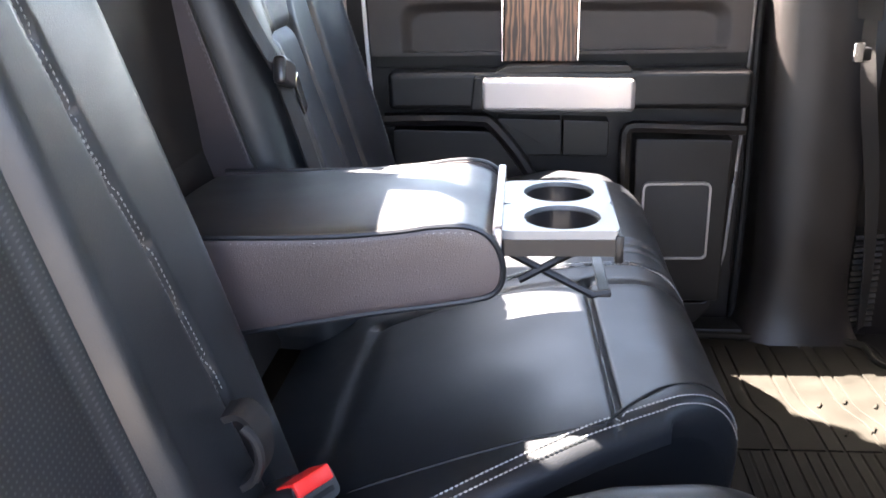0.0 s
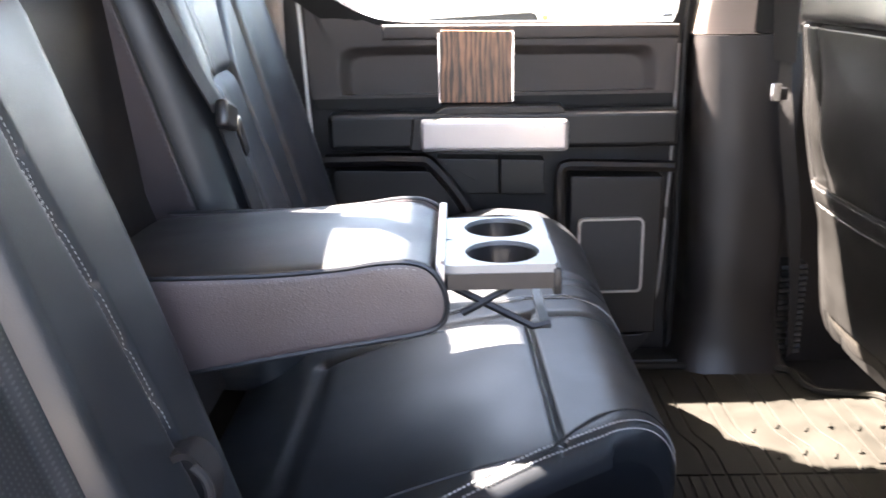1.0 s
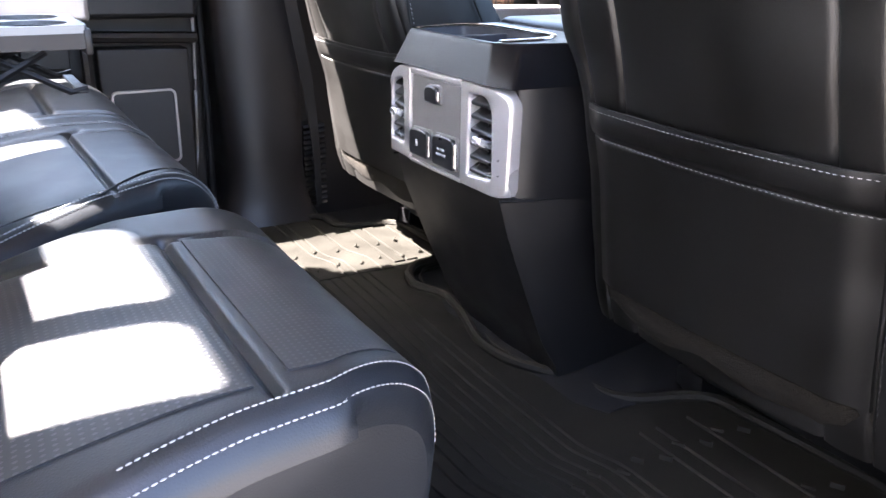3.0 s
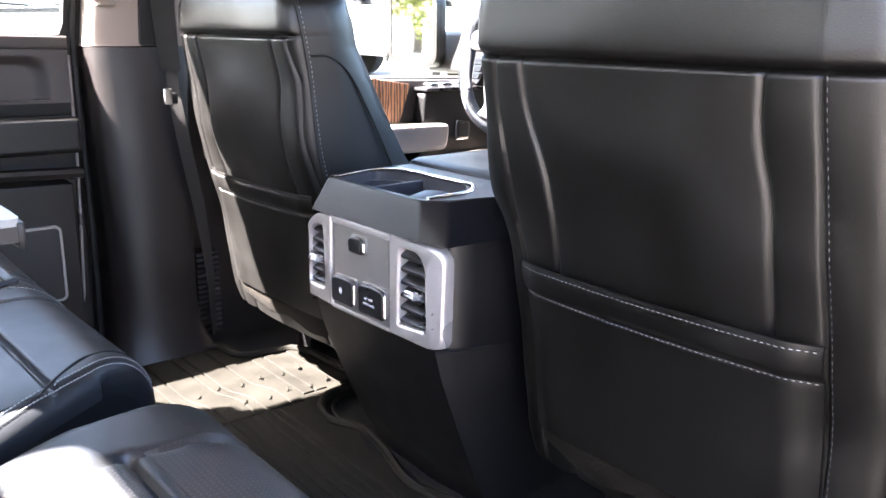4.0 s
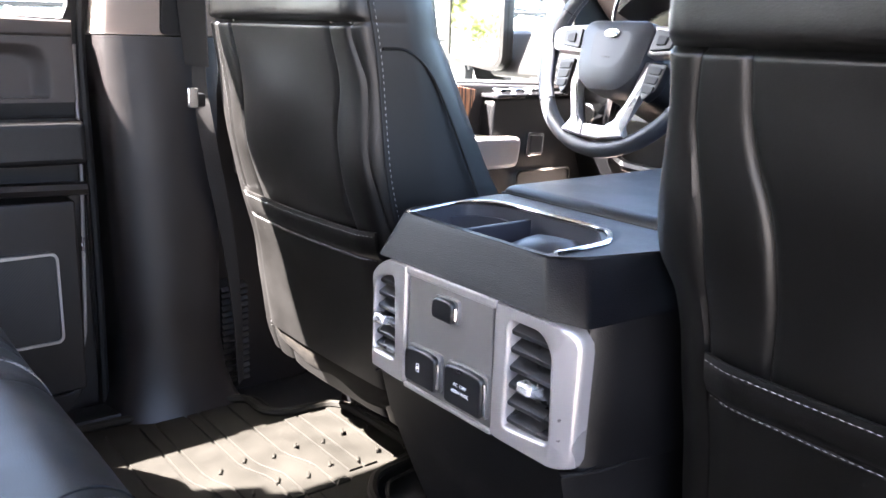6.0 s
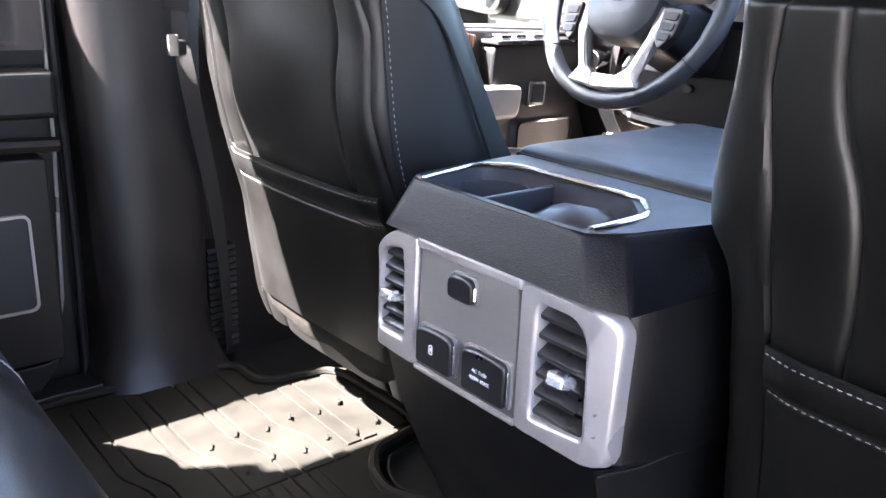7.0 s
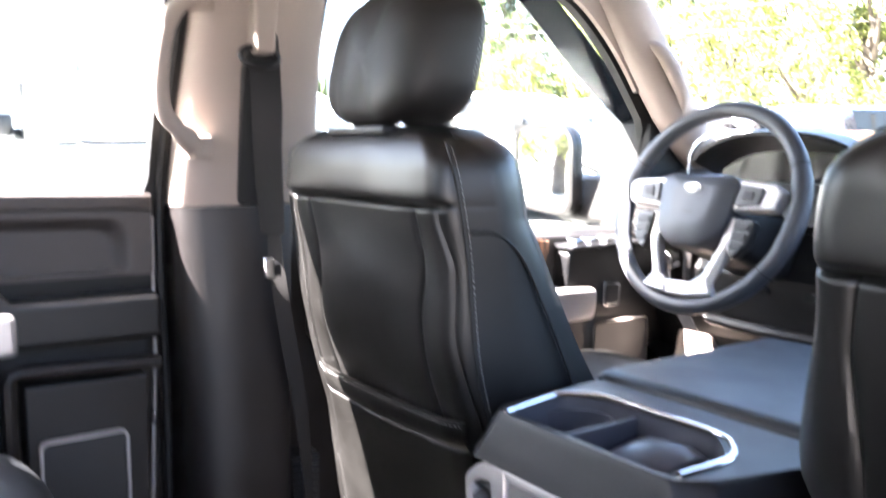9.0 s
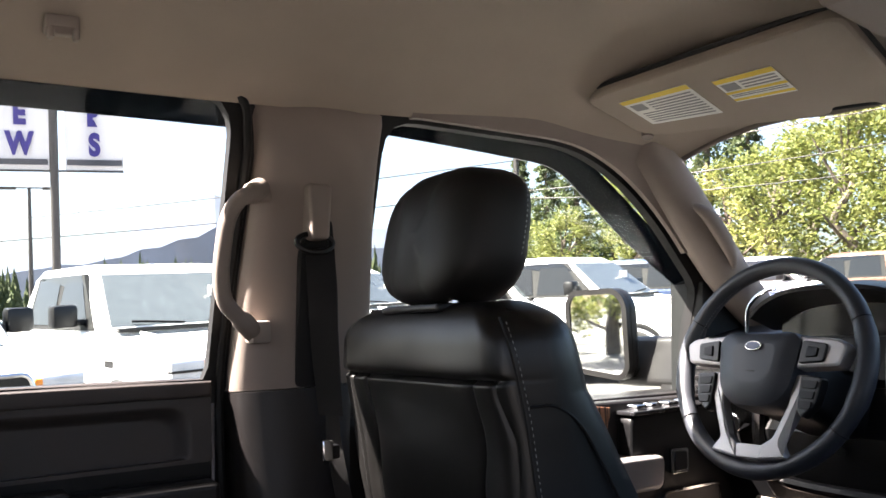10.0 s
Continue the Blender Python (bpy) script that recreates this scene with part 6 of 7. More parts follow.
def on_visor(u, v, lift=0.0):
    p = V0.lerp(V1, u).lerp(V3.lerp(V2, u), v)
    n = (V1 - V0).cross(V3 - V0).normalized()
    n = n if n.z < 0 else -n
    return p + n * lift


outline = rounded([(0, 0), (1, 0), (1, 0.98), (0.93, 1.0), (0.90, 0.90), (0.74, 0.90), (0.71, 1.0), (0, 1)], [0.12, 0.08, 0.05, 0.04, 0.04, 0.04, 0.04, 0.15], 4)
rows = []
for lift, f in ((-0.012, 0.985), (0.004, 1.0), (0.011, 0.99), (0.014, 0.965)):
    rows.append([on_visor(0.5 + (u - 0.5) * f, 0.5 + (v - 0.5) * f, lift) for u, v in outline])
part("panel", loft(rows), HEADLINER, visor)
# a dark tube draws the shade between the visor's edge and the headliner
part("edge_shadow_gap", tube([on_visor(u, v, -0.008) for u, v in outline], 0.005, 6, closed=True), GREY_PLASTIC, visor)
part("clip_rod", tube([on_visor(0.72, 0.96, 0.004), on_visor(0.92, 0.96, 0.004)], 0.005, 8), GREY_PLASTIC, visor)
part("pivot", tube([on_visor(0.02, 0.96, -0.01), on_visor(0.02, 0.96, 0.018)], 0.012, 10), BEIGE, visor)


def label_on_visor(u0, u1, v0, v1, bars):
    q = [(u0, v0), (u1, v0), (u1, v1), (u0, v1)]
    lab = part("label", loft([[on_visor(u, v, 0.0142) for u, v in q], [on_visor(u, v, 0.0148) for u, v in q]]), PAPER, visor, "printed warning label")
    for a, b, c, d, mat in bars:
        r = [(u0 + (u1 - u0) * a, v0 + (v1 - v0) * c), (u0 + (u1 - u0) * b, v0 + (v1 - v0) * c), (u0 + (u1 - u0) * b, v0 + (v1 - v0) * d), (u0 + (u1 - u0) * a, v0 + (v1 - v0) * d)]
        part("print", loft([[on_visor(u, v, 0.0149) for u, v in r], [on_visor(u, v, 0.0153) for u, v in r]]), mat, lab)


PRINT = material("grey_print", (0.25, 0.25, 0.25), 0.7)
lines = [(0.30 - 0.22 * (k > 3), 0.95, 0.20 + 0.085 * k, 0.235 + 0.085 * k, PRINT) for k in range(9)]
label_on_visor(0.105, 0.385, 0.20, 0.72, [(0.0, 1.0, 0.0, 0.13, YELLOW), (0.06, 0.24, 0.20, 0.42, PRINT)] + lines)
label_on_visor(0.470, 0.690, 0.26, 0.60, [(0.0, 1.0, 0.0, 0.16, YELLOW), (0.0, 1.0, 0.55, 0.64, YELLOW), (0.0, 1.0, 0.86, 0.95, YELLOW), (0.05, 0.30, 0.22, 0.50, PRINT)] + [(0.36, 0.95, 0.22 + 0.11 * k, 0.27 + 0.11 * k, PRINT) for k in range(3)] + [(0.05, 0.95, 0.68 + 0.07 * k, 0.71 + 0.07 * k, PRINT) for k in range(2)])

# overhead console
over = thing("overhead_console", "warm grey overhead console with recessed lamp", "overhead console")
part("housing", loft([[(x, py, z + pz) for py, pz in rrect(w, 0.022, 0.015, 4)] for x, w, z in ((0.96, 0.12, 1.185), (0.99, 0.155, 1.165), (1.25, 0.165, 1.125), (1.33, 0.16, 1.105), (1.35, 0.14, 1.105))]), BEIGE, over)
part("lamp_bezel", prism(rounded([(1.15, 0.105), (1.24, 0.105), (1.24, 0.158), (1.15, 0.158)], 0.01), "z", 1.105, 1.13, 0.004), GREY_PLASTIC, over)
part("lamp_button", prism([(1.195 + 0.016 * math.cos(a), 0.13 + 0.016 * math.sin(a)) for a in span(0, 6.2832, 20)[:-1]], "z", 1.100, 1.11, 0.002), BEIGE, over)

# far rear belt with its buckle, hanging over the wide backrest
rbelt = thing("rear_seat_belt", "black rear seat belt with latch tongue hanging down", "seat belt")


def rb(y, z, lift=0.02):
    return (back_front(z) + lift, y, z)


part("webbing", ribbon([rb(0.222, 0.80, 0.000), rb(0.224, 0.742, 0.006), rb(0.229, 0.671, 0.012), rb(0.238, 0.615, 0.020)], 0.042, 0.0025, (0.15, 1, -0.3)), BELT, rbelt)
part("webbing", ribbon([rb(0.240, 0.605, 0.020), rb(0.241, 0.550, 0.020), rb(0.240, 0.502, 0.020), rb(0.240, 0.40, 0.016)], 0.030, 0.0025, (0.25, 1, -0.1)), BELT, rbelt)
part("latch_body", moved(box(-0.008, 0.008, -0.026, 0.026, -0.016, 0.018, 0.006, 3), Matrix.Translation(rb(0.242, 0.604, 0.026)) @ Matrix.Rotation(radians(-18), 4, "X")), PLASTIC_SMOOTH, rbelt, "black belt latch body")
part("latch_tongue", moved(box(-0.002, 0.002, -0.010, 0.010, -0.062, 0.0, 0.0015), Matrix.Translation(rb(0.264, 0.596, 0.030)) @ Matrix.Rotation(radians(36), 4, "X")), CHROME, rbelt, "bright steel tongue")


# red-buttoned buckles between the cushions
def buckle(x, y, turn):
    b = thing("seat_belt_buckle", "black belt buckle with red release button", "belt buckle", "rear buckles")
    b.matrix_world = pose(x, y, 0.347, 0, -32, turn)
    body = []
    for x_, w in ((-0.075, 0.014), (-0.06, 0.018), (-0.012, 0.021), (0.012, 0.022), (0.018, 0.020)):
        body.append([(x_, py, pz) for py, pz in rrect(w, 0.0125, 0.006, 4)])
    part("housing", loft(body), PLASTIC_SMOOTH, b)
    part("release_button", box(-0.008, 0.021, -0.018, 0.018, 0.001, 0.0140, 0.002), RED, b, "red release button")
    part("slot", box(0.017, 0.0195, -0.014, 0.014, -0.007, -0.003), SEAL, b)
    part("strap", ribbon([(-0.07, 0, 0), (-0.12, 0, -0.02), (-0.17, 0, -0.05)], 0.03, 0.004, (0, 1, 0)), BELT, b)
    return b


buckle(-0.242, -0.222, -35)
buckle(-0.228, -0.285, -35)

# ---------------- parked pickups ----------------
TYRE = material("tyre_rubber", (0.02, 0.02, 0.02), 0.8)
LAMP = material("clear_lamp_plastic", (0.6, 0.6, 0.62), 0.15, metal=0.3)
AMBER = material("amber_lamp", (0.8, 0.25, 0.02), 0.3)
# window glass with the pale sky reflection put into its base colour
SCREEN_GLASS = material("sky_tinted_windscreen", (0.075, 0.085, 0.09), 0.10, spec=0.8, mottle=0.1)
DARK_GLASS = material("dark_window_glass", (0.010, 0.012, 0.014), 0.08, spec=0.3, mottle=0.02)
BLUE_PAINT = material("dark_blue_car_paint", (0.03, 0.045, 0.09), 0.25, coat=0.5, mottle=0.05)
BROWN_PAINT = material("brown_car_paint", (0.11, 0.055, 0.035), 0.3, coat=0.5, mottle=0.05)


def pickup(name, label, paint):
    """A crew-cab pickup at the origin, nose towards minus y, wheels on z = 0."""
    t = thing(name, label, "pickup truck", "parked pickups")
    L, W = 2.9, 0.98
    # body side outline in y (nose at -2.9) and z
    low = [(-2.82, 0.55), (-2.88, 0.75), (-2.86, 1.05), (-2.74, 1.14), (-1.35, 1.26), (-1.30, 1.30), (2.75, 1.34), (2.92, 1.30), (2.92, 0.62), (2.2, 0.55), (-2.2, 0.52)]
    part("body", prism(rounded(low, [0.05, 0.05, 0.06, 0.10, 0.05, 0.02, 0.03, 0.05, 0.05, 0.05, 0.05]), "x", -W, W, 0.05, 3), paint, t)
    cab = []
    for z, ya, yb, w in ((1.26, -1.42, 1.10, 0.93), (1.34, -1.30, 1.10, 0.925), (1.60, -0.98, 1.04, 0.86), (1.84, -0.68, 0.96, 0.79), (1.93, -0.50, 0.86, 0.74), (1.955, -0.25, 0.70, 0.60)):
        cab.append([(px, py, z) for px, py in rrect(w, (yb - ya) / 2, 0.10, 4, 0.0, (ya + yb) / 2)])
    part("cab", loft(cab), paint, t)
    # windscreen and side windows, set into the cab's skin
    part("windscreen", loft([[(-0.82, -1.31, 1.335), (0.82, -1.31, 1.335), (0.82, -1.27, 1.335), (-0.82, -1.27, 1.335)], [(-0.68, -0.72, 1.84), (0.68, -0.72, 1.84), (0.68, -0.68, 1.84), (-0.68, -0.68, 1.84)]]), SCREEN_GLASS, t, "windscreen with the sky's reflection in its colour")
    for s in (-1, 1):
        for ya, yb, za in ((-1.02, -0.16, -0.62), (-0.08, 0.66, -0.02)):
            part("side_window", loft([[(s * 0.942, ya, 1.36), (s * 0.942, yb, 1.36), (s * 0.91, yb, 1.36), (s * 0.91, ya, 1.36)], [(s * 0.829, za, 1.82), (s * 0.829, yb - 0.03, 1.82), (s * 0.78, yb - 0.03, 1.82), (s * 0.78, za, 1.82)]]), DARK_GLASS, t, "dark side window")
        m = part("mirror", box(min(s * 0.99, s * 1.22), max(s * 0.99, s * 1.22), -0.98, -0.80, 1.34, 1.56, 0.04), PLASTIC, t, "black door mirror")
        part("mirror_arm", box(min(s * 0.92, s * 1.02), max(s * 0.92, s * 1.02), -0.94, -0.86, 1.36, 1.42, 0.01), PLASTIC, m)
        part("headlamp", prism(rounded([(-2.70, 0.88), (-2.885, 0.90), (-2.875, 1.10), (-2.62, 1.14), (-2.60, 0.98)], 0.03), "x", min(s * 0.64, s * 0.972), max(s * 0.64, s * 0.972), 0.015), LAMP, t, "clear headlamp")
        part("lamp_divider", box(min(s * 0.66, s * 0.978), max(s * 0.66, s * 0.978), -2.892, -2.66, 1.00, 1.02, 0.004), GREY_PLASTIC, t)
        part("window_frame", loft([[(s * 0.946, -1.20, 1.315), (s * 0.946, 0.78, 1.315), (s * 0.90, 0.78, 1.315), (s * 0.90, -1.20, 1.315)], [(s * 0.814, -0.64, 1.85), (s * 0.814, 0.70, 1.85), (s * 0.77, 0.70, 1.85), (s * 0.77, -0.64, 1.85)]]), SEAL, t, "black window surround")
        part("rain_deflector", loft([[(s * 0.855, -0.84, 1.66), (s * 0.855, -0.78, 1.66), (s * 0.83, -0.78, 1.66), (s * 0.83, -0.84, 1.66)], [(s * 0.83, -0.58, 1.85), (s * 0.83, 0.62, 1.85), (s * 0.80, 0.62, 1.85), (s * 0.80, -0.58, 1.85)]]), TINT, t)
        part("wiper", tube([(s * 0.12, -1.345, 1.345), (s * 0.50, -1.30, 1.375), (s * 0.62, -1.29, 1.38)], 0.012, 5), SEAL, t, "black wiper arm")
        part("fog_lamp", box(min(s * 0.70, s * 0.86), max(s * 0.70, s * 0.86), -3.01, -2.95, 0.60, 0.68, 0.02), PLASTIC, t)
        part("indicator", box(min(s * 0.635, s * 0.69), max(s * 0.635, s * 0.69), -2.895, -2.75, 0.91, 1.08, 0.01), AMBER, t, "amber side indicator")
        part("badge", box(min(s * 0.975, s * 0.985), max(s * 0.975, s * 0.985), -1.75, -1.55, 1.00, 1.06, 0.004), GREY_PLASTIC, t)
        part("door_line", box(min(s * 0.978, s * 0.984), max(s * 0.978, s * 0.984), -0.13, -0.12, 0.60, 1.28), SEAL, t)
        part("door_line", box(min(s * 0.978, s * 0.984), max(s * 0.978, s * 0.984), -1.16, -1.15, 0.60, 1.28), SEAL, t)
        for y in (-1.85, 1.85):
            wheel_ = part("wheel", prism([(y + 0.40 * math.cos(a), 0.40 + 0.40 * math.sin(a)) for a in span(0, 6.2832, 28)[:-1]], "x", min(s * 0.72, s * 0.995), max(s * 0.72, s * 0.995), 0.03), TYRE, t)
            part("rim", prism([(y + 0.25 * math.cos(a), 0.40 + 0.25 * math.sin(a)) for a in span(0, 6.2832, 24)[:-1]], "x", min(s * 0.98, s * 1.002), max(s * 0.98, s * 1.002), 0.01), CHROME, wheel_)
            part("arch", tube([(s * 0.985, y + 0.46 * math.cos(a), 0.42 + 0.46 * math.sin(a)) for a in span(0.1, 3.04, 14)], 0.035, 6), SEAL, t)
    part("grille", prism(rounded([(-0.62, 0.80), (0.62, 0.80), (0.64, 0.97), (0.60, 1.12), (-0.60, 1.12), (-0.64, 0.97)], 0.06), "y", -2.90, -2.80, 0.01), PLASTIC, t, "black grille")
    part("grille_surround", tube([(x, -2.90, z) for x, z in rounded([(-0.62, 0.80), (0.62, 0.80), (0.64, 0.97), (0.60, 1.12), (-0.60, 1.12), (-0.64, 0.97)], 0.06)], 0.018, 6, closed=True), CHROME, t)
    for k in range(2):
        part("grille_bar", box(-0.60, 0.60, -2.925, -2.88, 0.89 + 0.085 * k, 0.93 + 0.085 * k, 0.008), CHROME, t)
    part("bumper", box(-0.97, 0.97, -3.0, -2.78, 0.56, 0.79, 0.05), paint, t, "painted front bumper")
    part("lower_grille", box(-0.45, 0.45, -3.01, -2.90, 0.58, 0.68, 0.02), PLASTIC, t)
    part("cowl", box(-0.80, 0.80, -1.44, -1.30, 1.285, 1.325, 0.01), SEAL, t, "black cowl below the windscreen")
    part("hood_crease", tube([(-0.55, -2.70, 1.155), (-0.60, -1.45, 1.272)], 0.02, 6), paint, t)
    part("hood_crease", tube([(0.55, -2.70, 1.155), (0.60, -1.45, 1.272)], 0.02, 6), paint, t)
    part("price_sheet", box(0.30, 0.52, -1.02, -1.00, 1.46, 1.70), PAPER, t, "white sheet behind the windscreen")
    part("bed_rail", box(-0.96, 0.96, 2.80, 2.86, 1.30, 1.38, 0.02), paint, t)
    part("bed_floor", box(-0.85, 0.85, 1.16, 2.80, 1.335, 1.345), PLASTIC, t)
    return t


def at_bearing(bearing, distance):
    """A place on the lot, by the degrees from plus y towards plus x, seen from the cab."""
    a = radians(bearing)
    return -0.05 + distance * math.sin(a), -0.53 + distance * math.cos(a)


def on_lot(x, y, turn=0.0, z=0.0, size=1.0):
    return LOT @ pose(x, y, z, 0, 0, turn) @ Matrix.Scale(size, 4)


white = pickup("pickup_truck", "white crew-cab pickup parked in the lot", WHITE_PAINT)
white.matrix_world = on_lot(1.97, 9.20, 11)
copy_thing(white, on_lot(-0.59, 8.57, 11))
for b, d, turn in ((23.5, 15.0, 30), (34.0, 15.0, 22), (39.0, 14.5, 20), (52.0, 24.0, 15)):
    copy_thing(white, on_lot(*at_bearing(b, d), turn))
dark = pickup("pickup_truck", "dark blue crew-cab pickup parked in the lot", BLUE_PAINT)
dark.matrix_world = on_lot(*at_bearing(45.5, 19.0), 20)
copy_thing(dark, on_lot(*at_bearing(60.0, 26.0), 60))
brown = pickup("pickup_truck", "brown crew-cab pickup parked under the trees", BROWN_PAINT)
brown.matrix_world = on_lot(*at_bearing(57.5, 24.0), 200)

# ---------------- banner pole, lamp post, wires ----------------
STEEL = material("painted_steel", (0.035, 0.03, 0.028), 0.5)
CLOTH = material("banner_cloth", (0.62, 0.59, 0.60), 0.9, grain=0.3, grain_size=200, mottle=0.04)
BLUE_INK = material("blue_banner_ink", (0.030, 0.022, 0.16), 0.8)
DARK_INK = material("dark_banner_ink", (0.05, 0.05, 0.06), 0.8)
PX, PY = at_bearing(6.95, 16.0)
banner = thing("banner_pole", "dark steel pole with two white lettered banners", "banner pole")
banner.matrix_world = on_lot(PX, PY, -7)
part("pole", tube([(0, 0, 0), (0, 0, 8.0)], 0.075, 10), STEEL, banner)


def flag(x0, x1, word, top):
    z0 = 3.84
    ob = part("banner", sheet(lambda u, v: (x0 + (x1 - x0) * u, 0.02 * math.sin(5 * v + 3 * u), z0 + 2.75 * v), span(0, 1, 8), span(0, 1, 14), (0, 0.01, 0)), CLOTH, banner, "white cloth banner with blue letters")
    part("arm", tube([(0, 0, z0 + 2.75), ((x1 if abs(x1) > abs(x0) else x0), 0, z0 + 2.75)], 0.02, 6), STEEL, banner)
    part("arm", tube([(0, 0, z0), ((x1 if abs(x1) > abs(x0) else x0), 0, z0)], 0.02, 6), STEEL, banner)
    part("number_bar", box(x0 + 0.02, x1 - 0.02, -0.035, -0.028, z0 + 0.10, z0 + 0.20), DARK_INK, ob)
    for k, ch in enumerate(word):
        cu = bpy.data.curves.new("lettering", "FONT")
        cu.body, cu.size, cu.align_x, cu.extrude, cu.offset = ch, 0.52, "CENTER", 0.002, 0.030
        cu.materials.append(BLUE_INK)
        lt = new("lettering", cu)
        lt.parent = ob
        lt.matrix_basis = pose((x0 + x1) / 2, -0.045, top - 0.52 * k, 90, 0, 0) @ Matrix.Diagonal((0.74, 1, 1, 1))


flag(-0.98, -0.07, "NEW", 5.17)
flag(0.18, 1.12, "CARS", 5.69)

lamp = thing("lot_lamp_post", "slim dark lamp post with twin heads", "lamp post")
lamp.matrix_world = on_lot(*at_bearing(5.5, 34.0), -5)
part("post", tube([(0, 0, 0), (0, 0, 5.75)], [0.10, 0.06], 8), STEEL, lamp)
part("cross_arm", tube([(-0.75, 0, 5.75), (0.75, 0, 5.75)], 0.03, 6), STEEL, lamp)
for s in (-1, 1):
    part("lamp_head", box(s * 0.7 - 0.28, s * 0.7 + 0.28, -0.12, 0.12, 5.68, 5.78, 0.03), STEEL, lamp)

pole2 = thing("utility_pole", "grey wooden utility pole with cross arm", "utility pole")
pole2.matrix_world = on_lot(*at_bearing(36.6, 38.0), -30)
part("post", tube([(0, 0, 0), (0, 0, 8.5)], [0.16, 0.11], 8), STEEL, pole2)
part("cross_arm", box(-0.9, 0.9, -0.06, 0.06, 7.5, 7.62), STEEL, pole2)


def wire(b0, d0, z0, b1, d1, z1, sag):
    a, b = Vector((*at_bearing(b0, d0), z0)), Vector((*at_bearing(b1, d1), z1))
    pts = [LOT @ (a.lerp(b, t) - Vector((0, 0, 4 * sag * t * (1 - t)))) for t in span(0, 1, 16)]
    w = link_mesh("power_line", tube(pts, 0.022, 5), STEEL)
    tagged(w, "thin dark overhead power line across the lot", "power line", "overhead wires")


for z0, z1, sag in ((7.6, 8.6, 0.5), (7.0, 7.9, 0.5), (5.6, 6.6, 0.4), (5.3, 5.6, 0.6)):
    wire(36.6, 38.0, z0, 72.0, 34.0, z1, sag)
for z0, z1, sag in ((3.9, 5.6, 0.2), (4.6, 7.0, 0.2)):
    wire(-5.0, 42.0, z0, 36.6, 38.0, z1, sag)

# ---------------- trees ----------------
def leaf_material(name, dark, pale):
    m = bpy.data.materials.new(name)
    m.use_nodes = True
    n, l = m.node_tree.nodes, m.node_tree.links
    b = n["Principled BSDF"]
    cr = n.new("ShaderNodeValToRGB")
    cr.color_ramp.elements[0].color, cr.color_ramp.elements[1].color = (*dark, 1), (*pale, 1)
    l.new(n.new("ShaderNodeNewGeometry").outputs["Random Per Island"], cr.inputs["Fac"])
    l.new(cr.outputs["Color"], b.inputs["Base Color"])
    b.inputs["Roughness"].default_value = 0.6
    tr = n.new("ShaderNodeBsdfTranslucent")
    l.new(cr.outputs["Color"], tr.inputs["Color"])
    mix = n.new("ShaderNodeMixShader")
    mix.inputs["Fac"].default_value = 0.5
    l.new(b.outputs["BSDF"], mix.inputs[1])
    l.new(tr.outputs["BSDF"], mix.inputs[2])
    l.new(mix.outputs["Shader"], n["Material Output"].inputs["Surface"])
    return m


LEAF = leaf_material("broad_leaves", (0.085, 0.11, 0.022), (0.25, 0.25, 0.078))
NEEDLE = leaf_material("conifer_needles", (0.035, 0.058, 0.020), (0.11, 0.13, 0.048))
BARK = material("bark", (0.09, 0.07, 0.055), 0.9, grain=1.0, grain_size=30, mottle=0.4, mottle_size=4)


def leaves(clumps, per, size, rng, droop=0.0):
    """Many small leaf quads round the clumps (centre, radius)."""
    verts, faces = [], []
    for c, r in clumps:
        for k in range(per):
            d = Vector((rng.gauss(0, 1), rng.gauss(0, 1), rng.gauss(0, 0.8)))
            d = d.normalized() * r * rng.random() ** 0.4
            p = Vector(c) + d
            a = Vector((rng.uniform(-1, 1), rng.uniform(-1, 1), rng.uniform(-0.6, 0.6) - droop)).normalized()
            b = a.cross(Vector((rng.uniform(-1, 1), rng.uniform(-1, 1), rng.uniform(-1, 1)))).normalized()
            s = size * rng.uniform(0.6, 1.3)
            i = len(verts)
            verts += [p - a * s, p + b * s * 0.45, p + a * s, p - b * s * 0.45]
            faces.append((i, i + 1, i + 2, i + 3))
    me = bpy.data.meshes.new("crown")
    me.from_pydata(verts, [], faces)
    return me


def crown(me, mat, parent):
    me.materials.append(mat)
    ob = new("crown", me)
    ob.parent = parent
    return ob


def broad_tree(seed, height):
    rng = random.Random(seed)
    t = thing("tree", "broad-leaved tree with sunlit yellow-green foliage", "tree", "trees behind the lot")
    trunk = [(rng.uniform(-0.15, 0.15) * k, rng.uniform(-0.15, 0.15) * k, height * 0.13 * k) for k in range(6)]
    part("trunk", tube(smooth_path(trunk, 4), [0.28 - 0.010 * i for i in range(21)], 8), BARK, t)
    clumps = []
    for k in range(26):
        a, h = rng.uniform(0, 6.28), rng.uniform(0.12, 0.97)
        reach = height * 0.30 * math.sin(math.pi * min(0.98, h * 0.85 + 0.12)) * rng.uniform(0.55, 1.1)
        tip = (reach * math.cos(a), reach * math.sin(a), height * h)
        clumps.append((tip, height * rng.uniform(0.07, 0.13)))
        if k < 12:
            part("limb", tube(smooth_path([(0, 0, height * h * 0.62), (tip[0] * 0.5, tip[1] * 0.5, height * h * 0.80), tip], 4), [0.09 - 0.008 * i for i in range(9)], 6), BARK, t)
    crown(leaves(clumps, 210, 0.115, rng), LEAF, t)
    return t


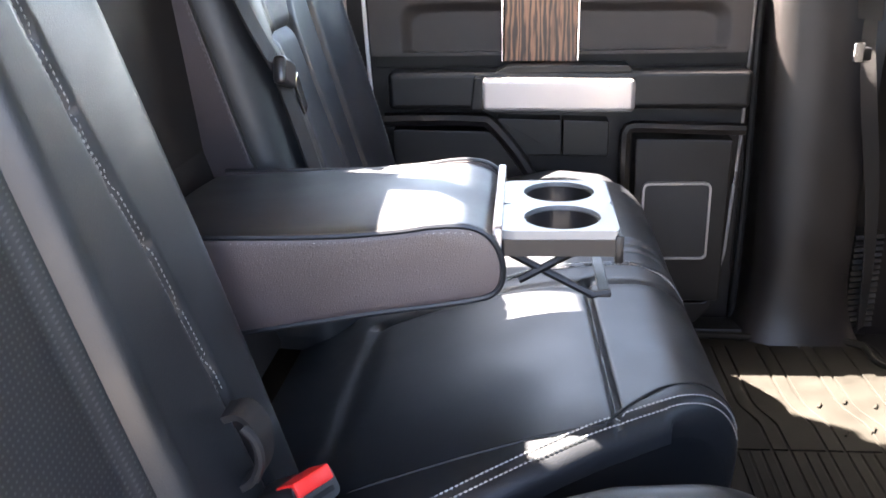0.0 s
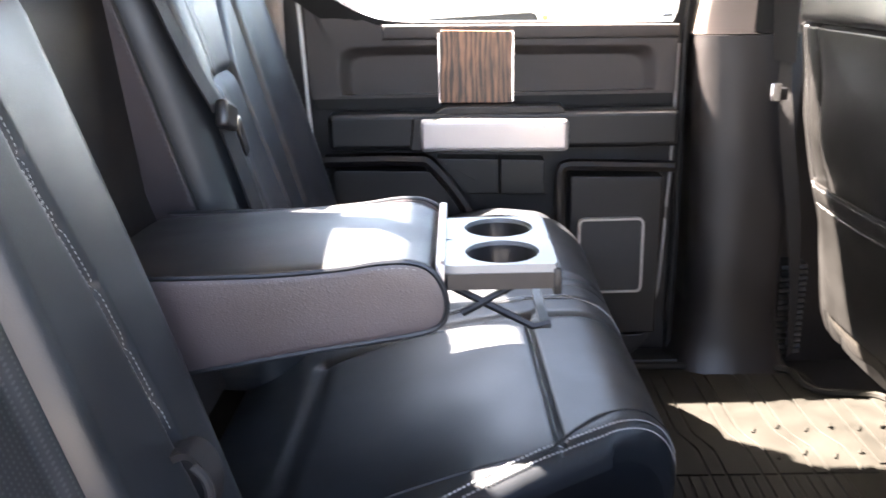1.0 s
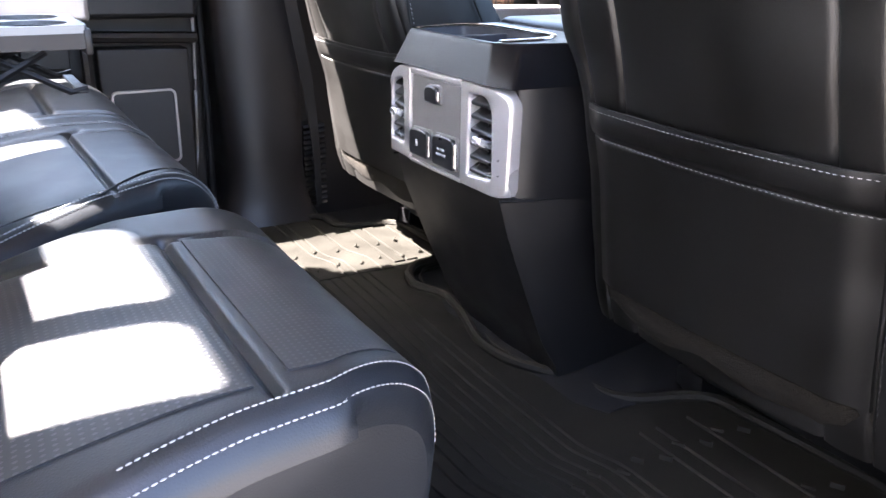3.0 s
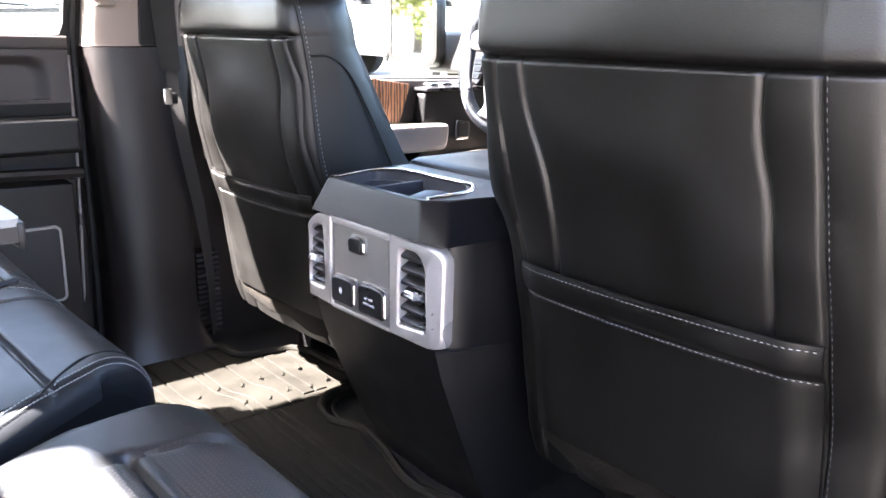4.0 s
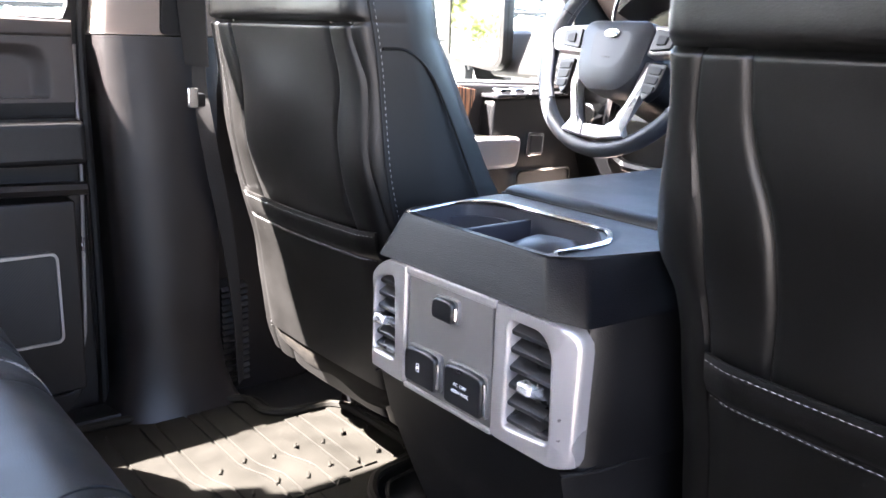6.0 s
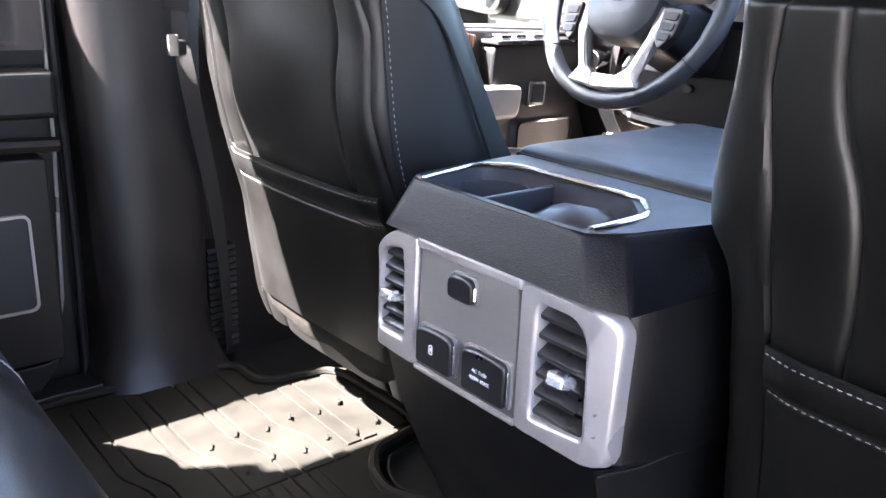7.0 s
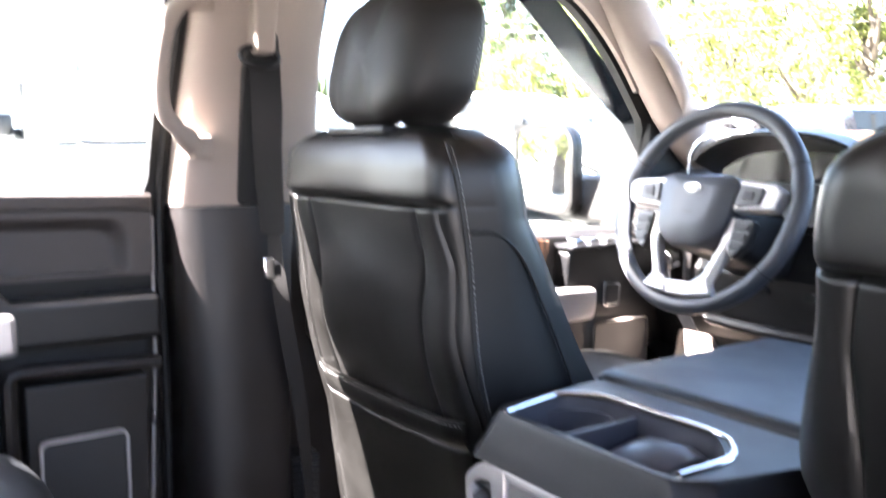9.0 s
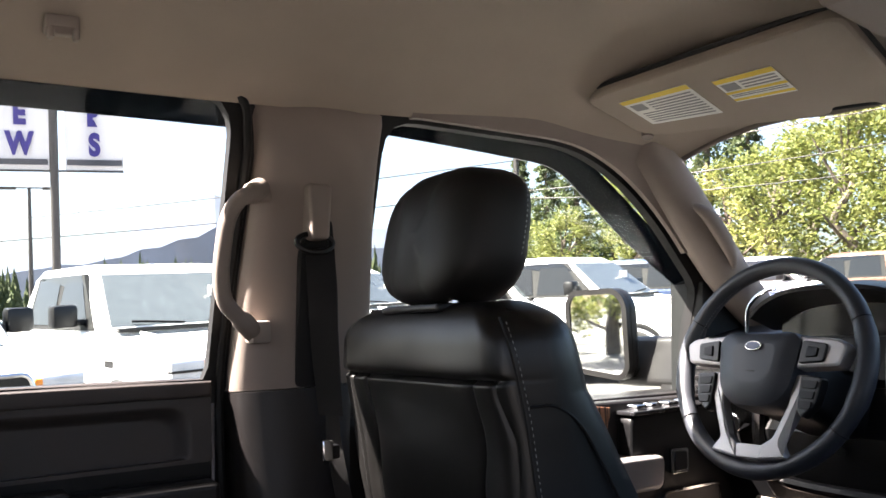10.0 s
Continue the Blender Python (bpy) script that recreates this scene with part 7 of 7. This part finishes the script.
def conifer(seed, height):
    rng = random.Random(seed)
    t = thing("conifer", "tall dark green conifer with drooping branches", "tree", "trees behind the lot")
    part("trunk", tube([(0, 0, 0), (0.05, 0, height * 0.5), (0, 0.04, height)], [0.26, 0.16, 0.02], 8), BARK, t)
    clumps = []
    for k in range(64):
        h = 0.14 + 0.85 * (k / 63)
        a = k * 2.4 + rng.uniform(-0.4, 0.4)
        reach = height * 0.20 * (1.03 - h) * rng.uniform(0.6, 1.15) + 0.15
        for f in (0.4, 0.75, 1.0):
            clumps.append(((reach * f * math.cos(a), reach * f * math.sin(a), height * h - 0.25 * f * reach), 0.18 + 0.30 * (1 - h)))
    for k in range(14):
        h, a = 0.2 + 0.05 * k, k * 2.4
        reach = height * 0.15 * (1.03 - h)
        part("limb", tube([(0, 0, height * h), (reach * math.cos(a), reach * math.sin(a), height * h - 0.2 * reach)], [0.05, 0.02], 5), BARK, t)
    crown(leaves(clumps, 40, 0.13, rng, 0.5), NEEDLE, t)
    return t


broad = [broad_tree(3, 8.5), broad_tree(8, 7.5)]
firs = [conifer(5, 13.0), conifer(11, 11.0)]
rng = random.Random(42)
firs[0].matrix_world = on_lot(*at_bearing(49.0, 46.0))
firs[1].matrix_world = on_lot(*at_bearing(40.5, 50.0))
broad[0].matrix_world = on_lot(*at_bearing(57.0, 36.0))
broad[1].matrix_world = on_lot(*at_bearing(44.0, 44.0))
for b, d, s in ((38.6, 52, 0.95), (42.8, 54, 1.1), (46.5, 55, 1.15), (51.5, 50, 1.1), (36.8, 60, 1.0), (66.0, 50, 1.2), (-62, 36, 1.1), (-69.5, 38, 1.2), (-55, 40, 1.2)):
    copy_thing(firs[int(b * 2) % 2], on_lot(*at_bearing(b, d), b * 40, 0, s))
for b, d, s in ((39.5, 45, 0.75), (47.0, 41, 0.9), (53.0, 38, 1.05), (61.0, 35, 1.15), (64.5, 38, 1.2), (69.0, 38, 1.1), (55.0, 46, 1.3), (50.0, 42, 0.8), (36.0, 48, 0.7), (60.0, 48, 1.35), (23.0, 62, 0.35), (-58, 27, 1.0), (-66, 31, 1.25), (-73, 29, 1.1), (-51, 34, 1.2)):
    copy_thing(broad[int(b) % 2], on_lot(*at_bearing(b, d), b * 31, 0, s))

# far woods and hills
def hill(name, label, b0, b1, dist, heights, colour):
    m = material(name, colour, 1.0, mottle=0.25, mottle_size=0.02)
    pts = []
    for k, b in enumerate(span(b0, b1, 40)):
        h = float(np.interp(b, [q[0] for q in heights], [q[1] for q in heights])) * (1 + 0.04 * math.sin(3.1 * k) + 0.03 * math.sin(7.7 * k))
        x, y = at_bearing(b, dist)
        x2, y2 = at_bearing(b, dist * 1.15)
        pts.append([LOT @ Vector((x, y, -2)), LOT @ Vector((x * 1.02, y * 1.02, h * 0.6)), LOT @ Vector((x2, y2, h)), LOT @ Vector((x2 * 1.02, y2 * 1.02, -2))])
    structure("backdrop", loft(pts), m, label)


# distance haze is put into the hill's base colour as a blue tint
hill("haze_tinted_hill", "wooded hill far behind the lot, blue haze in its colour", -10, 36, 900.0, [(-10, 40), (3, 48), (9, 66), (11.5, 78), (14.6, 104), (17, 116), (24, 84), (36, 40)], (0.045, 0.056, 0.084))
rngw = random.Random(7)
wv, wf = [], []
for k in range(190):
    b, d, h = rngw.uniform(-6, 34), rngw.uniform(95, 125), rngw.uniform(2.6, 6.2)
    x, y = at_bearing(b, d)
    for j in range(60):
        f = j / 59
        a = rngw.uniform(0, 6.28)
        r = (1 - f) * h * 0.15 + 0.06
        i = len(wv)
        c = Vector((x + r * 0.5 * math.cos(a), y + r * 0.5 * math.sin(a), h * f))
        for q in range(3):
            wv.append(LOT @ (c + Vector((r * math.cos(a + 2.1 * q), r * math.sin(a + 2.1 * q), rngw.uniform(-0.4, 0.3)))))
        wv.append(LOT @ (c + Vector((0, 0, h * 0.16))))
        wf += [(i, i + 1, i + 3), (i + 1, i + 2, i + 3), (i + 2, i, i + 3)]
me = bpy.data.meshes.new("far_woods")
me.from_pydata(wv, [], wf)
me.materials.append(NEEDLE)
tagged(new("far_woods", me), "dark conifer woods along the far edge of the lot", "woods", kind="stuff")
